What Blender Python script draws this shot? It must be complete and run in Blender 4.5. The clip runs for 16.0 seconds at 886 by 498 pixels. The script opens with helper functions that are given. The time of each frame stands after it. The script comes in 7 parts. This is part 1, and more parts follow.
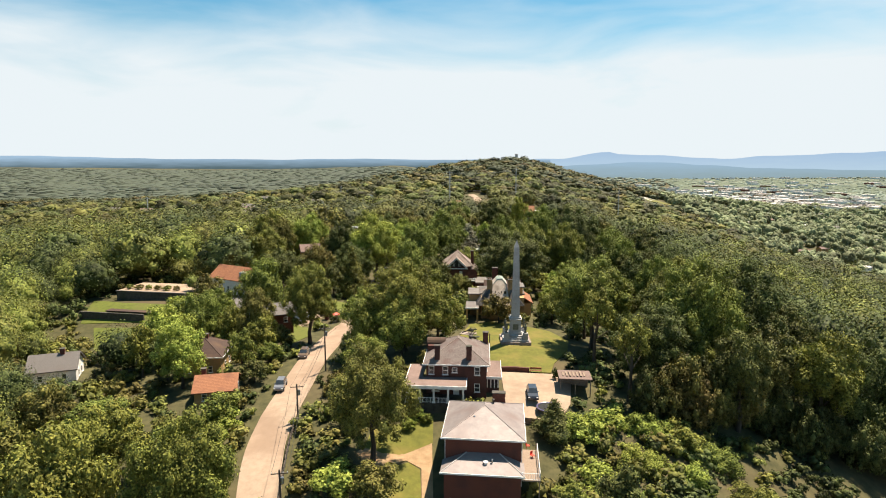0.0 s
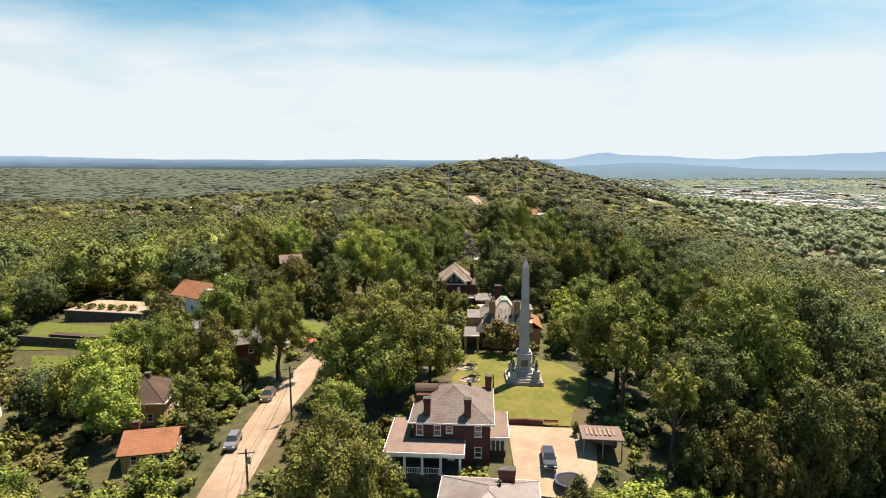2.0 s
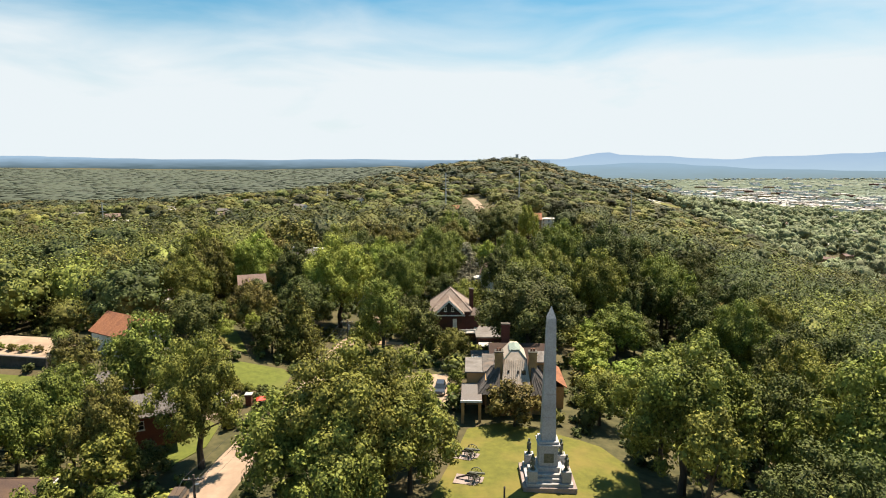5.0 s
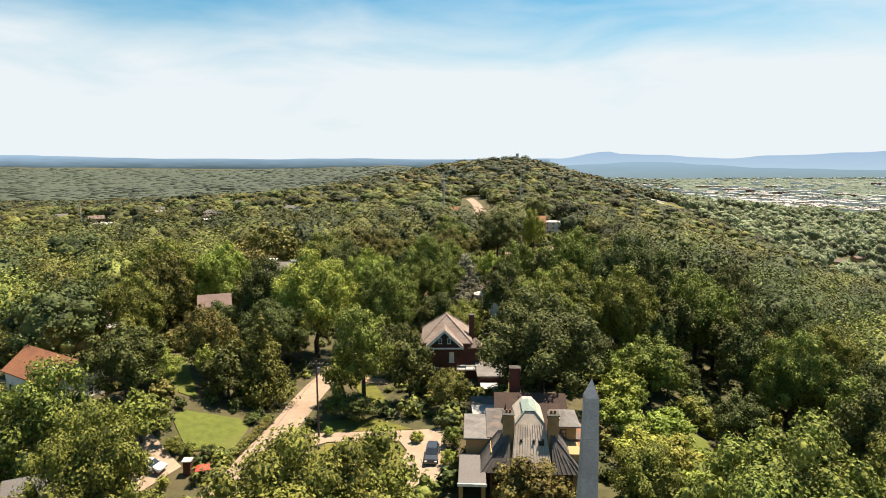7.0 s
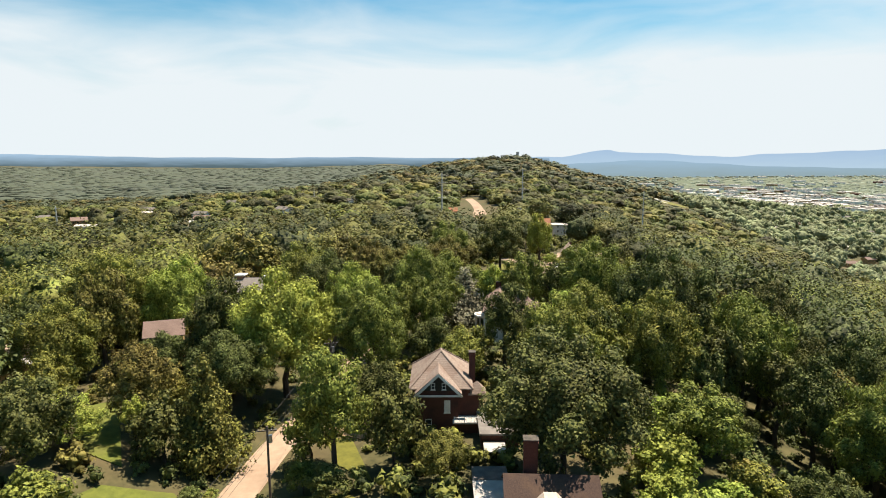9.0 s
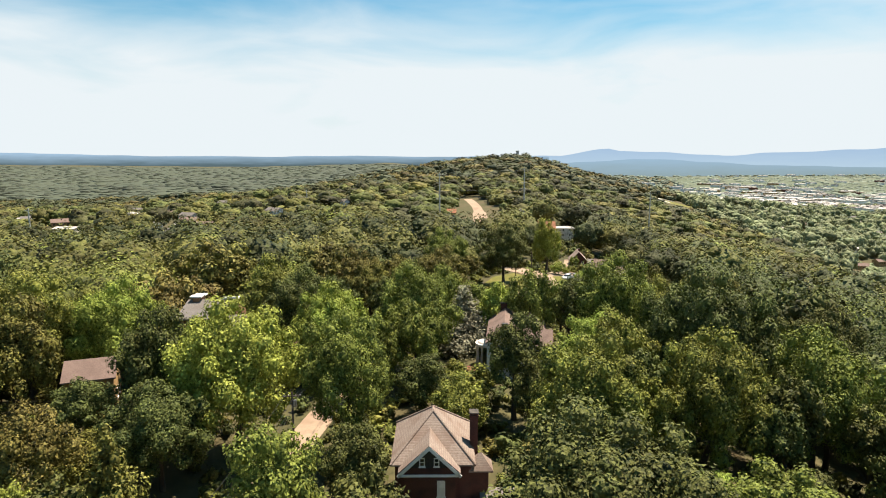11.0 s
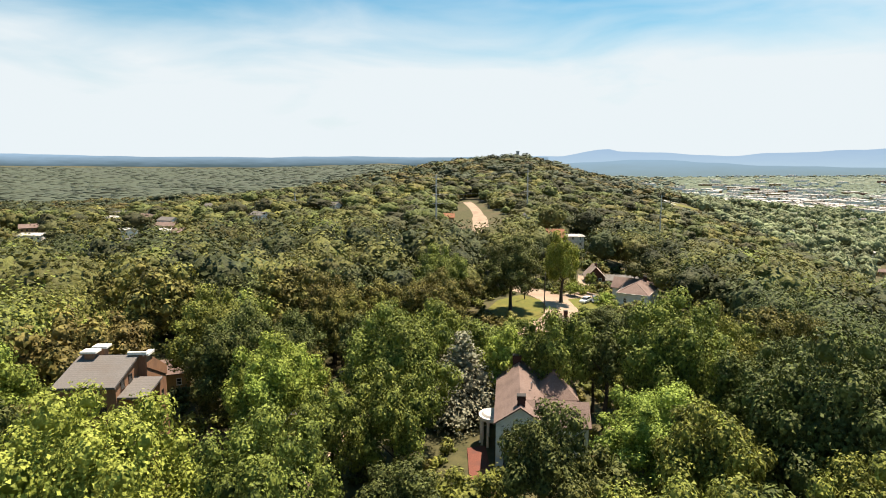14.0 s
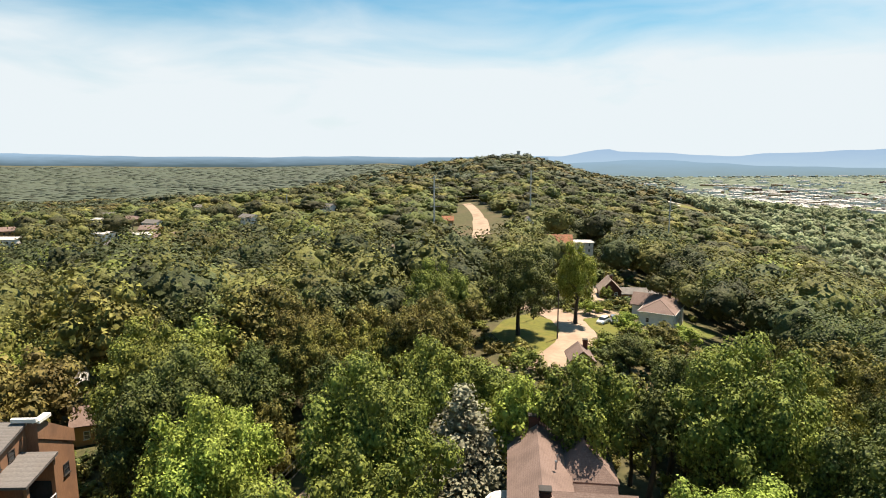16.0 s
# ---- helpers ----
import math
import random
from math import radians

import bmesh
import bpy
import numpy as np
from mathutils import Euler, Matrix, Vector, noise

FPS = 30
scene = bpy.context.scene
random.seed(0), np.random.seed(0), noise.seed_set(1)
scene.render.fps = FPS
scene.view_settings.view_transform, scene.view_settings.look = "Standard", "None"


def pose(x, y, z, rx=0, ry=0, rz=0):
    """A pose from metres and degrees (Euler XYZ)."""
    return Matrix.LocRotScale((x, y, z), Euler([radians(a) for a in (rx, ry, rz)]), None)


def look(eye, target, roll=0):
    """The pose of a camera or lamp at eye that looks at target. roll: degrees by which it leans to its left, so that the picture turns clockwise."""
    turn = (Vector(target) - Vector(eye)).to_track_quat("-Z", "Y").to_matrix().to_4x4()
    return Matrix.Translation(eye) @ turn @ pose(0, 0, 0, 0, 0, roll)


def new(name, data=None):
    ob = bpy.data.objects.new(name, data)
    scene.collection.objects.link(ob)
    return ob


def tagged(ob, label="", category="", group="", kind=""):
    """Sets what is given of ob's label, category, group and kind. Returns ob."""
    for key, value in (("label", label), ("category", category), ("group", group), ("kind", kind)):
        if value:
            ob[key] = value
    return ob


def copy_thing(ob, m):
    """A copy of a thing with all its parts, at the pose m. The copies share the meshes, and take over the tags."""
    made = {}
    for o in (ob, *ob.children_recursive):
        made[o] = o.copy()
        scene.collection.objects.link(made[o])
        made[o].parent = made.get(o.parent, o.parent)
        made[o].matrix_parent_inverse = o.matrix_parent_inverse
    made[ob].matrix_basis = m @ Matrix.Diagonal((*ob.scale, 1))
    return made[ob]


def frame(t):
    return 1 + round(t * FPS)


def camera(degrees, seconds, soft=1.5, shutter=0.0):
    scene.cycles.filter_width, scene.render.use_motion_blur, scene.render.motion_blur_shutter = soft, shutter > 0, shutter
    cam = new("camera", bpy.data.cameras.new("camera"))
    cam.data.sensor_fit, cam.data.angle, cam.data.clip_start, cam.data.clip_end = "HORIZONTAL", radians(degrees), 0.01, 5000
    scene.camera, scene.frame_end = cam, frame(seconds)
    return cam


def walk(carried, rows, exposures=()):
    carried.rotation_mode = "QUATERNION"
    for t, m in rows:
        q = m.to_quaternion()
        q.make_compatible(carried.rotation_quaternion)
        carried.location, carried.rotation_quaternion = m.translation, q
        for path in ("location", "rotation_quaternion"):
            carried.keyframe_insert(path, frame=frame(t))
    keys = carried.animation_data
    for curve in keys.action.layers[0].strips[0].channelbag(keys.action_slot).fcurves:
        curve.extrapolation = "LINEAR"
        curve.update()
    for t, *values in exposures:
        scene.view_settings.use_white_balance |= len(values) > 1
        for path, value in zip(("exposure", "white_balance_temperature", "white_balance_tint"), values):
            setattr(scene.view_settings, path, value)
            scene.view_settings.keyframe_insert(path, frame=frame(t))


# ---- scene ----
cam = camera(73.7, 16.0, 1.0)
METRES, EYE, TILT, LEAN, TURN = 142.0, 39.0, -8.7, 0.0, 0.0
ROWS = [
    (0.0, 0.0, 0.0000, 0.0, 0.000, 0.000, -0.0),
    (0.5, 0.0021, 0.0396, 0.0058, -0.008, 0.016, -0.01),
    (1.0, 0.0039, 0.0788, 0.0118, -0.024, 0.024, -0.01),
    (1.5, 0.0057, 0.1178, 0.0181, -0.040, 0.024, -0.02),
    (2.0, 0.0077, 0.1566, 0.0241, -0.047, 0.047, 0.0),
    (2.5, 0.0095, 0.1958, 0.03, -0.063, 0.055, -0.01),
    (3.0, 0.0113, 0.2349, 0.036, -0.079, 0.055, -0.01),
    (3.5, 0.0131, 0.2742, 0.042, -0.111, 0.047, -0.01),
    (4.0, 0.015, 0.3132, 0.048, -0.119, 0.047, -0.01),
    (6.5, 0.0239, 0.5080, 0.0787, -0.174, -0.016, 0.01),
    (7.0, 0.0257, 0.5498, 0.0856, -0.190, -0.040, 0.02),
    (7.5, 0.0275, 0.5888, 0.0916, -0.206, -0.071, 0.05),
    (8.0, 0.029, 0.6278, 0.0978, -0.229, -0.111, 0.06),
    (8.5, 0.0308, 0.6665, 0.104, -0.229, -0.150, 0.07),
    (9.0, 0.0325, 0.7048, 0.1101, -0.253, -0.174, 0.08),
    (11.5, 0.04, 0.8976, 0.1398, -0.372, -0.300, 0.09),
    (12.0, 0.0418, 0.9363, 0.1457, -0.395, -0.292, 0.1),
    (12.5, 0.0436, 0.9749, 0.1515, -0.419, -0.308, 0.11),
    (13.0, 0.0451, 1.0129, 0.1571, -0.427, -0.308, 0.12),
    (13.5, 0.0465, 1.0506, 0.1626, -0.443, -0.277, 0.13),
    (14.0, 0.0479, 1.0883, 0.1679, -0.458, -0.237, 0.12),
    (14.5, 0.0491, 1.1263, 0.1734, -0.466, -0.229, 0.12),
    (15.0, 0.0505, 1.1643, 0.1788, -0.482, -0.229, 0.12),
    (15.5, 0.0519, 1.2023, 0.1842, -0.490, -0.229, 0.11),
    (16.0, 0.0536, 1.2402, 0.1901, -0.498, -0.237, 0.1),
]
walk(cam, [(t, pose(0, 0, EYE, TILT, LEAN, TURN) @ pose(METRES * x, METRES * y, METRES * z, 90 + pitch, roll, yaw)) for t, x, y, z, yaw, pitch, roll in ROWS])

# ---- world, sun ----
SUN_EL, SUN_AZ = radians(68), radians(45.5)          # azimuth counted from +y towards +x
to_sun = Vector((math.cos(SUN_EL) * math.sin(SUN_AZ), math.cos(SUN_EL) * math.cos(SUN_AZ), math.sin(SUN_EL)))
world = bpy.data.worlds.new("sky")
scene.world = world
world.use_nodes = True
wn, wl = world.node_tree.nodes, world.node_tree.links
wn.clear()
w_out = wn.new("ShaderNodeOutputWorld")
w_bg = wn.new("ShaderNodeBackground")
w_sky = wn.new("ShaderNodeTexSky")
w_sky.sky_type = "NISHITA"
w_sky.sun_disc = False
w_sky.sun_elevation, w_sky.sun_rotation = SUN_EL, SUN_AZ
w_sky.air_density, w_sky.dust_density, w_sky.ozone_density = 1.0, 1.2, 1.0
w_bg.inputs["Strength"].default_value = 0.0622
w_co = wn.new("ShaderNodeTexCoord")
w_sep = wn.new("ShaderNodeSeparateXYZ")
wl.new(w_co.outputs["Generated"], w_sep.inputs[0])
# thin high cloud: long soft streaks, thickening into a bright band low in the sky
w_map = wn.new("ShaderNodeMapping")
w_map.inputs["Scale"].default_value = (1.5, 1.5, 6.5)
wl.new(w_co.outputs["Generated"], w_map.inputs[0])
w_noise = wn.new("ShaderNodeTexNoise")
w_noise.inputs["Scale"].default_value = 2.2
w_noise.inputs["Detail"].default_value = 5
w_noise.inputs["Roughness"].default_value = 0.5
w_noise.inputs["Distortion"].default_value = 0.4
wl.new(w_map.outputs[0], w_noise.inputs["Vector"])
w_band = wn.new("ShaderNodeMapRange")
w_band.inputs["From Min"].default_value, w_band.inputs["From Max"].default_value = 0.27, 0.10
w_band.inputs["To Min"].default_value, w_band.inputs["To Max"].default_value = -0.40, 0.45
wl.new(w_sep.outputs["Z"], w_band.inputs["Value"])
w_add = wn.new("ShaderNodeMath")
w_add.operation = "ADD"
wl.new(w_noise.outputs["Fac"], w_add.inputs[0])
wl.new(w_band.outputs[0], w_add.inputs[1])
w_ramp = wn.new("ShaderNodeValToRGB")
w_ramp.color_ramp.elements[0].position, w_ramp.color_ramp.elements[0].color = 0.22, (0, 0, 0, 1)
w_ramp.color_ramp.elements[1].position, w_ramp.color_ramp.elements[1].color = 0.85, (1, 1, 1, 1)
wl.new(w_add.outputs[0], w_ramp.inputs[0])
w_mix = wn.new("ShaderNodeMix")
w_mix.data_type = "RGBA"
w_mix.inputs["B"].default_value = (5.50, 5.94, 6.16, 1)
wl.new(w_ramp.outputs["Color"], w_mix.inputs["Factor"])
w_air = wn.new("ShaderNodeMix")
w_air.data_type, w_air.blend_type = "RGBA", "MULTIPLY"
w_air.inputs["Factor"].default_value, w_air.inputs["B"].default_value = 1.0, (0.46, 0.85, 0.88, 1)
wl.new(w_sky.outputs[0], w_air.inputs["A"])
wl.new(w_air.outputs["Result"], w_mix.inputs["A"])
wl.new(w_mix.outputs["Result"], w_bg.inputs["Color"])
wl.new(w_bg.outputs[0], w_out.inputs[0])

sun = new("sun", bpy.data.lights.new("sun", "SUN"))
sun.data.energy, sun.data.angle, sun.data.color = 5.0, radians(0.55), (1.0, 0.865, 0.70)
sun.matrix_world = look((0, 0, 300), Vector((0, 0, 300)) - to_sun)
scene.view_settings.exposure = 1.29

# ---- the lie of the land ----
def smooth(a, b, v):
    t = np.clip((v - a) / (b - a), 0, 1)
    return t * t * (3 - 2 * t)


CREST_Y = [-200, 0, 70, 85, 97, 120, 150, 230, 320, 400, 560, 750, 1000, 1350, 1800, 2600, 5200]
CREST_Z = [-22, -16, -8.4, -5.6, -1.8, 0, -1.0, -1.2, -1.5, -5, -8, 0, 14, 29, 5, -30, -40]
CREST_X = [8, 8, 8, 8, 10, 12, 12, 18, 32, 42, 55, 85, 120, 165, 220, 260, 300]
LEFT_S, LEFT_Z = [0, 8, 30, 60, 110, 210, 320, 800, 1600, 3000, 6000], [0, -0.2, -2.6, -4.6, -7.5, -15, -22, -52, -72, -60, -40]
RIGHT_S, RIGHT_Z = [0, 10, 25, 40, 60, 100, 200, 300, 400, 620, 1000, 3000, 6000], [0, -0.3, -2, -6, -12, -23.5, -48, -71, -89, -108, -118, -112, -60]


def ground_z(x, y):
    """Height of the land: a crest with a gentle west and a steep east side."""
    x, y = np.asarray(x, float), np.asarray(y, float)
    xc, zc = np.interp(y, CREST_Y, CREST_X), np.interp(y, CREST_Y, CREST_Z)
    s = x - xc
    side = np.where(s < 0, np.interp(-s, LEFT_S, LEFT_Z), np.interp(s, RIGHT_S, RIGHT_Z))
    # near the camera's start the road lies a little below the crest line only
    lift = 2.0 * smooth(-8, -26, s) * smooth(100, 80, y) * smooth(-120, -40, s)
    hill = np.where(s < 0, 1.0, 0.0) * (10 * smooth(420, 540, y) * smooth(760, 620, y) * smooth(-110, -190, s) - 38 * smooth(760, 1150, y) * smooth(2400, 1700, y) * smooth(-90, -520, s))
    roll = 2.5 * np.sin(x / 61.0 + 1.3) * np.sin(y / 83.0 + 0.4) * smooth(60, 240, np.hypot(s, np.maximum(0, y - 330) * 0.6))
    far_floor = np.where(s > 0, 66 * smooth(1500, 4300, y) * smooth(250, 700, s), 68 * smooth(1700, 4300, y) * smooth(-200, -700, s))
    shelf = 6.2 * smooth(146, 172, y) * smooth(236, 214, y) * smooth(-36, -62, s) * smooth(-190, -130, s)
    return zc + side + lift + roll + hill + far_floor + shelf


def gz(x, y):
    return float(ground_z(x, y))


# ---- building helpers ----
def part(name, bm, material, parent=None, label=""):
    """Links a bmesh as one mesh object, under a thing or a part."""
    me = bpy.data.meshes.new(name)
    bm.to_mesh(me)
    bm.free()
    for m in material if isinstance(material, (list, tuple)) else [material]:
        me.materials.append(m)
    ob = new(name, me)
    if parent is not None:
        ob.parent = parent
    return tagged(ob, label) if label else ob


def base(name, x, y, z, turn, label, category, group=""):
    ob = new(name)
    ob.matrix_world = pose(x, y, z, 0, 0, turn)
    return tagged(ob, label, category, group)


def box(bm, x0, x1, y0, y1, z0, z1, bevel=0.0):
    m = Matrix.Translation(((x0 + x1) / 2, (y0 + y1) / 2, (z0 + z1) / 2)) @ Matrix.Diagonal((x1 - x0, y1 - y0, z1 - z0, 1))
    r = bmesh.ops.create_cube(bm, size=1, matrix=m)
    if bevel:
        edges = {e for v in r["verts"] for e in v.link_edges}
        bmesh.ops.bevel(bm, geom=list(edges), offset=bevel, segments=1, affect="EDGES")
    return bm


def boxes(*items, bevel=0.0):
    bm = bmesh.new()
    for i in items:
        box(bm, *i, bevel=bevel)
    return bm


def rod(bm, a, b, r0, r1=None, n=8):
    """A tapered bar from a to b."""
    a, b = Vector(a), Vector(b)
    d = b - a
    m = Matrix.Translation((a + b) / 2) @ d.to_track_quat("Z", "Y").to_matrix().to_4x4()
    bmesh.ops.create_cone(bm, cap_ends=True, segments=n, radius1=r0, radius2=r0 if r1 is None else r1, depth=d.length, matrix=m)
    return bm


def solid(bm, pts, faces):
    vs = [bm.verts.new(p) for p in pts]
    for f in faces:
        bm.faces.new([vs[i] for i in f])
    return bm


def hip_roof(x0, x1, y0, y1, z, rise, over=0.5, thick=0.18, ridge=None):
    """A hipped roof slab with a soffit; ridge along the longer side."""
    bm = bmesh.new()
    a0, a1, b0, b1 = x0 - over, x1 + over, y0 - over, y1 + over
    w, d = a1 - a0, b1 - b0
    if w >= d:
        e = d / 2 if ridge is None else (w - ridge) / 2
        r0, r1 = (a0 + e, (b0 + b1) / 2), (a1 - e, (b0 + b1) / 2)
    else:
        e = w / 2 if ridge is None else (d - ridge) / 2
        r0, r1 = ((a0 + a1) / 2, b0 + e), ((a0 + a1) / 2, b1 - e)
    p = [(a0, b0, z), (a1, b0, z), (a1, b1, z), (a0, b1, z), (a0, b0, z + thick), (a1, b0, z + thick), (a1, b1, z + thick), (a0, b1, z + thick),
         (*r0, z + thick + rise), (*r1, z + thick + rise)]
    sides = [(4, 5, 9, 8), (5, 6, 9), (6, 7, 8, 9), (7, 4, 8)] if w >= d else [(4, 5, 8), (5, 6, 9, 8), (6, 7, 9), (7, 4, 8, 9)]
    if (Vector(p[8]) - Vector(p[9])).length < 0.05:
        p = p[:9]
        sides = [(4, 5, 8), (5, 6, 8), (6, 7, 8), (7, 4, 8)]
    return solid(bm, p, [(3, 2, 1, 0), (0, 1, 5, 4), (1, 2, 6, 5), (2, 3, 7, 6), (3, 0, 4, 7)] + sides)


def gable_roof(x0, x1, y0, y1, z, rise, axis="y", over=0.45, thick=0.2, mid=None):
    """Two roof slabs with thickness; axis: the way the ridge runs."""
    bm = bmesh.new()
    if axis == "y":
        m = (x0 + x1) / 2 if mid is None else mid
        cut = lambda u, v, w: (u, v, w)
        u0, u1, v0, v1 = x0, x1, y0 - over, y1 + over
    else:
        m = (y0 + y1) / 2 if mid is None else mid
        cut = lambda u, v, w: (v, u, w)
        u0, u1, v0, v1 = y0, y1, x0 - over, x1 + over
    for e, s in ((u0, -1), (u1, 1)):
        slope = rise / abs(m - e)
        o = e + s * over
        zo = z - over * slope
        pts = [(o, v0, zo), (m, v0, z + rise), (m, v1, z + rise), (o, v1, zo)]
        low = [cut(*q) for q in pts]
        top = [cut(q[0], q[1], q[2] + thick) for q in pts]
        solid(bm, low + top, [(0, 1, 2, 3), (7, 6, 5, 4), (0, 4, 5, 1), (1, 5, 6, 2), (2, 6, 7, 3), (3, 7, 4, 0)])
    bmesh.ops.recalc_face_normals(bm, faces=bm.faces)
    return bm


def gable_wall(x0, x1, y, z, rise, thick=0.25, axis="y", mid=None):
    """The triangle of wall under a gable."""
    m = (x0 + x1) / 2 if mid is None else mid
    f = (lambda u, v, w: (u, v, w)) if axis == "y" else (lambda u, v, w: (v, u, w))
    bm = bmesh.new()
    solid(bm, [f(x0, y, z), f(x1, y, z), f(m, y, z + rise), f(x0, y + thick, z), f(x1, y + thick, z), f(m, y + thick, z + rise)],
          [(0, 1, 2), (5, 4, 3), (0, 3, 4, 1), (1, 4, 5, 2), (2, 5, 3, 0)])
    bmesh.ops.recalc_face_normals(bm, faces=bm.faces)
    return bm


def window(parent, x, y, z, w, h, face, frame_mat, glass, sill=True):
    """A sash window proud of a wall. face: n, s, e or w, the side it looks to."""
    f, d = 0.09, 0.07
    q = {"s": 0, "e": 90, "n": 180, "w": 270}[face]
    m = pose(x, y, z, 0, 0, q)
    fr = boxes((-w / 2, -w / 2 + f, -d, 0.02, 0, h), (w / 2 - f, w / 2, -d, 0.02, 0, h), (-w / 2 + f, w / 2 - f, -d, 0.02, 0, f), (-w / 2 + f, w / 2 - f, -d, 0.02, h - f, h),
               (-w / 2 + f, w / 2 - f, -d + 0.01, 0.02, h / 2 - 0.035, h / 2 + 0.035))
    fr.transform(m)
    win = part("window", fr, frame_mat, parent)
    pane = boxes((-w / 2 + f * 0.8, w / 2 - f * 0.8, -0.03, 0.0, f * 0.8, h - f * 0.8))
    pane.transform(m)
    part("pane", pane, glass, win)
    if sill:
        s = boxes((-w / 2 - 0.08, w / 2 + 0.08, -0.16, 0.0, -0.09, 0.0))
        s.transform(m)
        part("window_sill", s, frame_mat, win)
    return win


def chimney(parent, x, y, z0, z1, w, d, brick, cap, pots=0, clay=None):
    ch = part("chimney", boxes((x - w / 2, x + w / 2, y - d / 2, y + d / 2, z0, z1), (x - w / 2 - 0.07, x + w / 2 + 0.07, y - d / 2 - 0.07, y + d / 2 + 0.07, z1 - 0.45, z1 - 0.22)), brick, parent)
    part("chimney_cap", boxes((x - w / 2 - 0.1, x + w / 2 + 0.1, y - d / 2 - 0.1, y + d / 2 + 0.1, z1, z1 + 0.14), bevel=0.03), cap, ch)
    for i in range(pots):
        u = x + (i - (pots - 1) / 2) * 0.42
        part("chimney_pot", rod(bmesh.new(), (u, y, z1 + 0.14), (u, y, z1 + 0.55), 0.16, 0.13, 10), clay, ch)
    return ch


def drape(name, poly, lift, material, cell=2.0, parent=None, skirt=0.25):
    """A flat patch of ground cover with a rim, laid over the land."""
    bm = bmesh.new()
    bm.faces.new([bm.verts.new((x, y, 0)) for x, y in poly])
    xs, ys = [p[0] for p in poly], [p[1] for p in poly]
    for lo, hi, k in ((min(xs), max(xs), 0), (min(ys), max(ys), 1)):
        v = lo + cell
        while v < hi:
            co, no = [0, 0, 0], [0, 0, 0]
            co[k], no[k] = v, 1
            bmesh.ops.bisect_plane(bm, geom=bm.verts[:] + bm.edges[:] + bm.faces[:], plane_co=co, plane_no=no)
            v += cell
    bmesh.ops.triangulate(bm, faces=[f for f in bm.faces if len(f.verts) > 4])
    for v in bm.verts:
        v.co.z = gz(v.co.x, v.co.y) + lift
    rim = [e for e in bm.edges if e.is_boundary]
    r = bmesh.ops.extrude_edge_only(bm, edges=rim)
    for v in r["geom"]:
        if isinstance(v, bmesh.types.BMVert):
            v.co.z -= skirt
    bmesh.ops.recalc_face_normals(bm, faces=bm.faces)
    if sum(f.normal.z for f in bm.faces) < 0:
        bmesh.ops.reverse_faces(bm, faces=bm.faces)
    ob = part(name, bm, material, parent)
    ob["kind"] = "structure"
    return ob


def strip(line, widths):
    """The outline of a band along a line."""
    left, right = [], []
    for i, p in enumerate(line):
        a, b = Vector(line[max(0, i - 1)]), Vector(line[min(len(line) - 1, i + 1)])
        t = (b - a).normalized()
        n = Vector((-t.y, t.x)) * (widths[i] if isinstance(widths, (list, tuple)) else widths) / 2
        left.append((p[0] + n.x, p[1] + n.y))
        right.append((p[0] - n.x, p[1] - n.y))
    return right + left[::-1]


def curve_line(pts, n=6):
    """A smooth line through points (Catmull-Rom)."""
    out = []
    for i in range(len(pts) - 1):
        p0, p1, p2, p3 = (Vector(pts[max(0, min(len(pts) - 1, k))]) for k in (i - 1, i, i + 1, i + 2))
        for j in range(n):
            t = j / n
            out.append(tuple(0.5 * ((2 * p1) + (p2 - p0) * t + (2 * p0 - 5 * p1 + 4 * p2 - p3) * t * t + (3 * p1 - p0 - 3 * p2 + p3) * t ** 3)))
    return out + [tuple(pts[-1])]


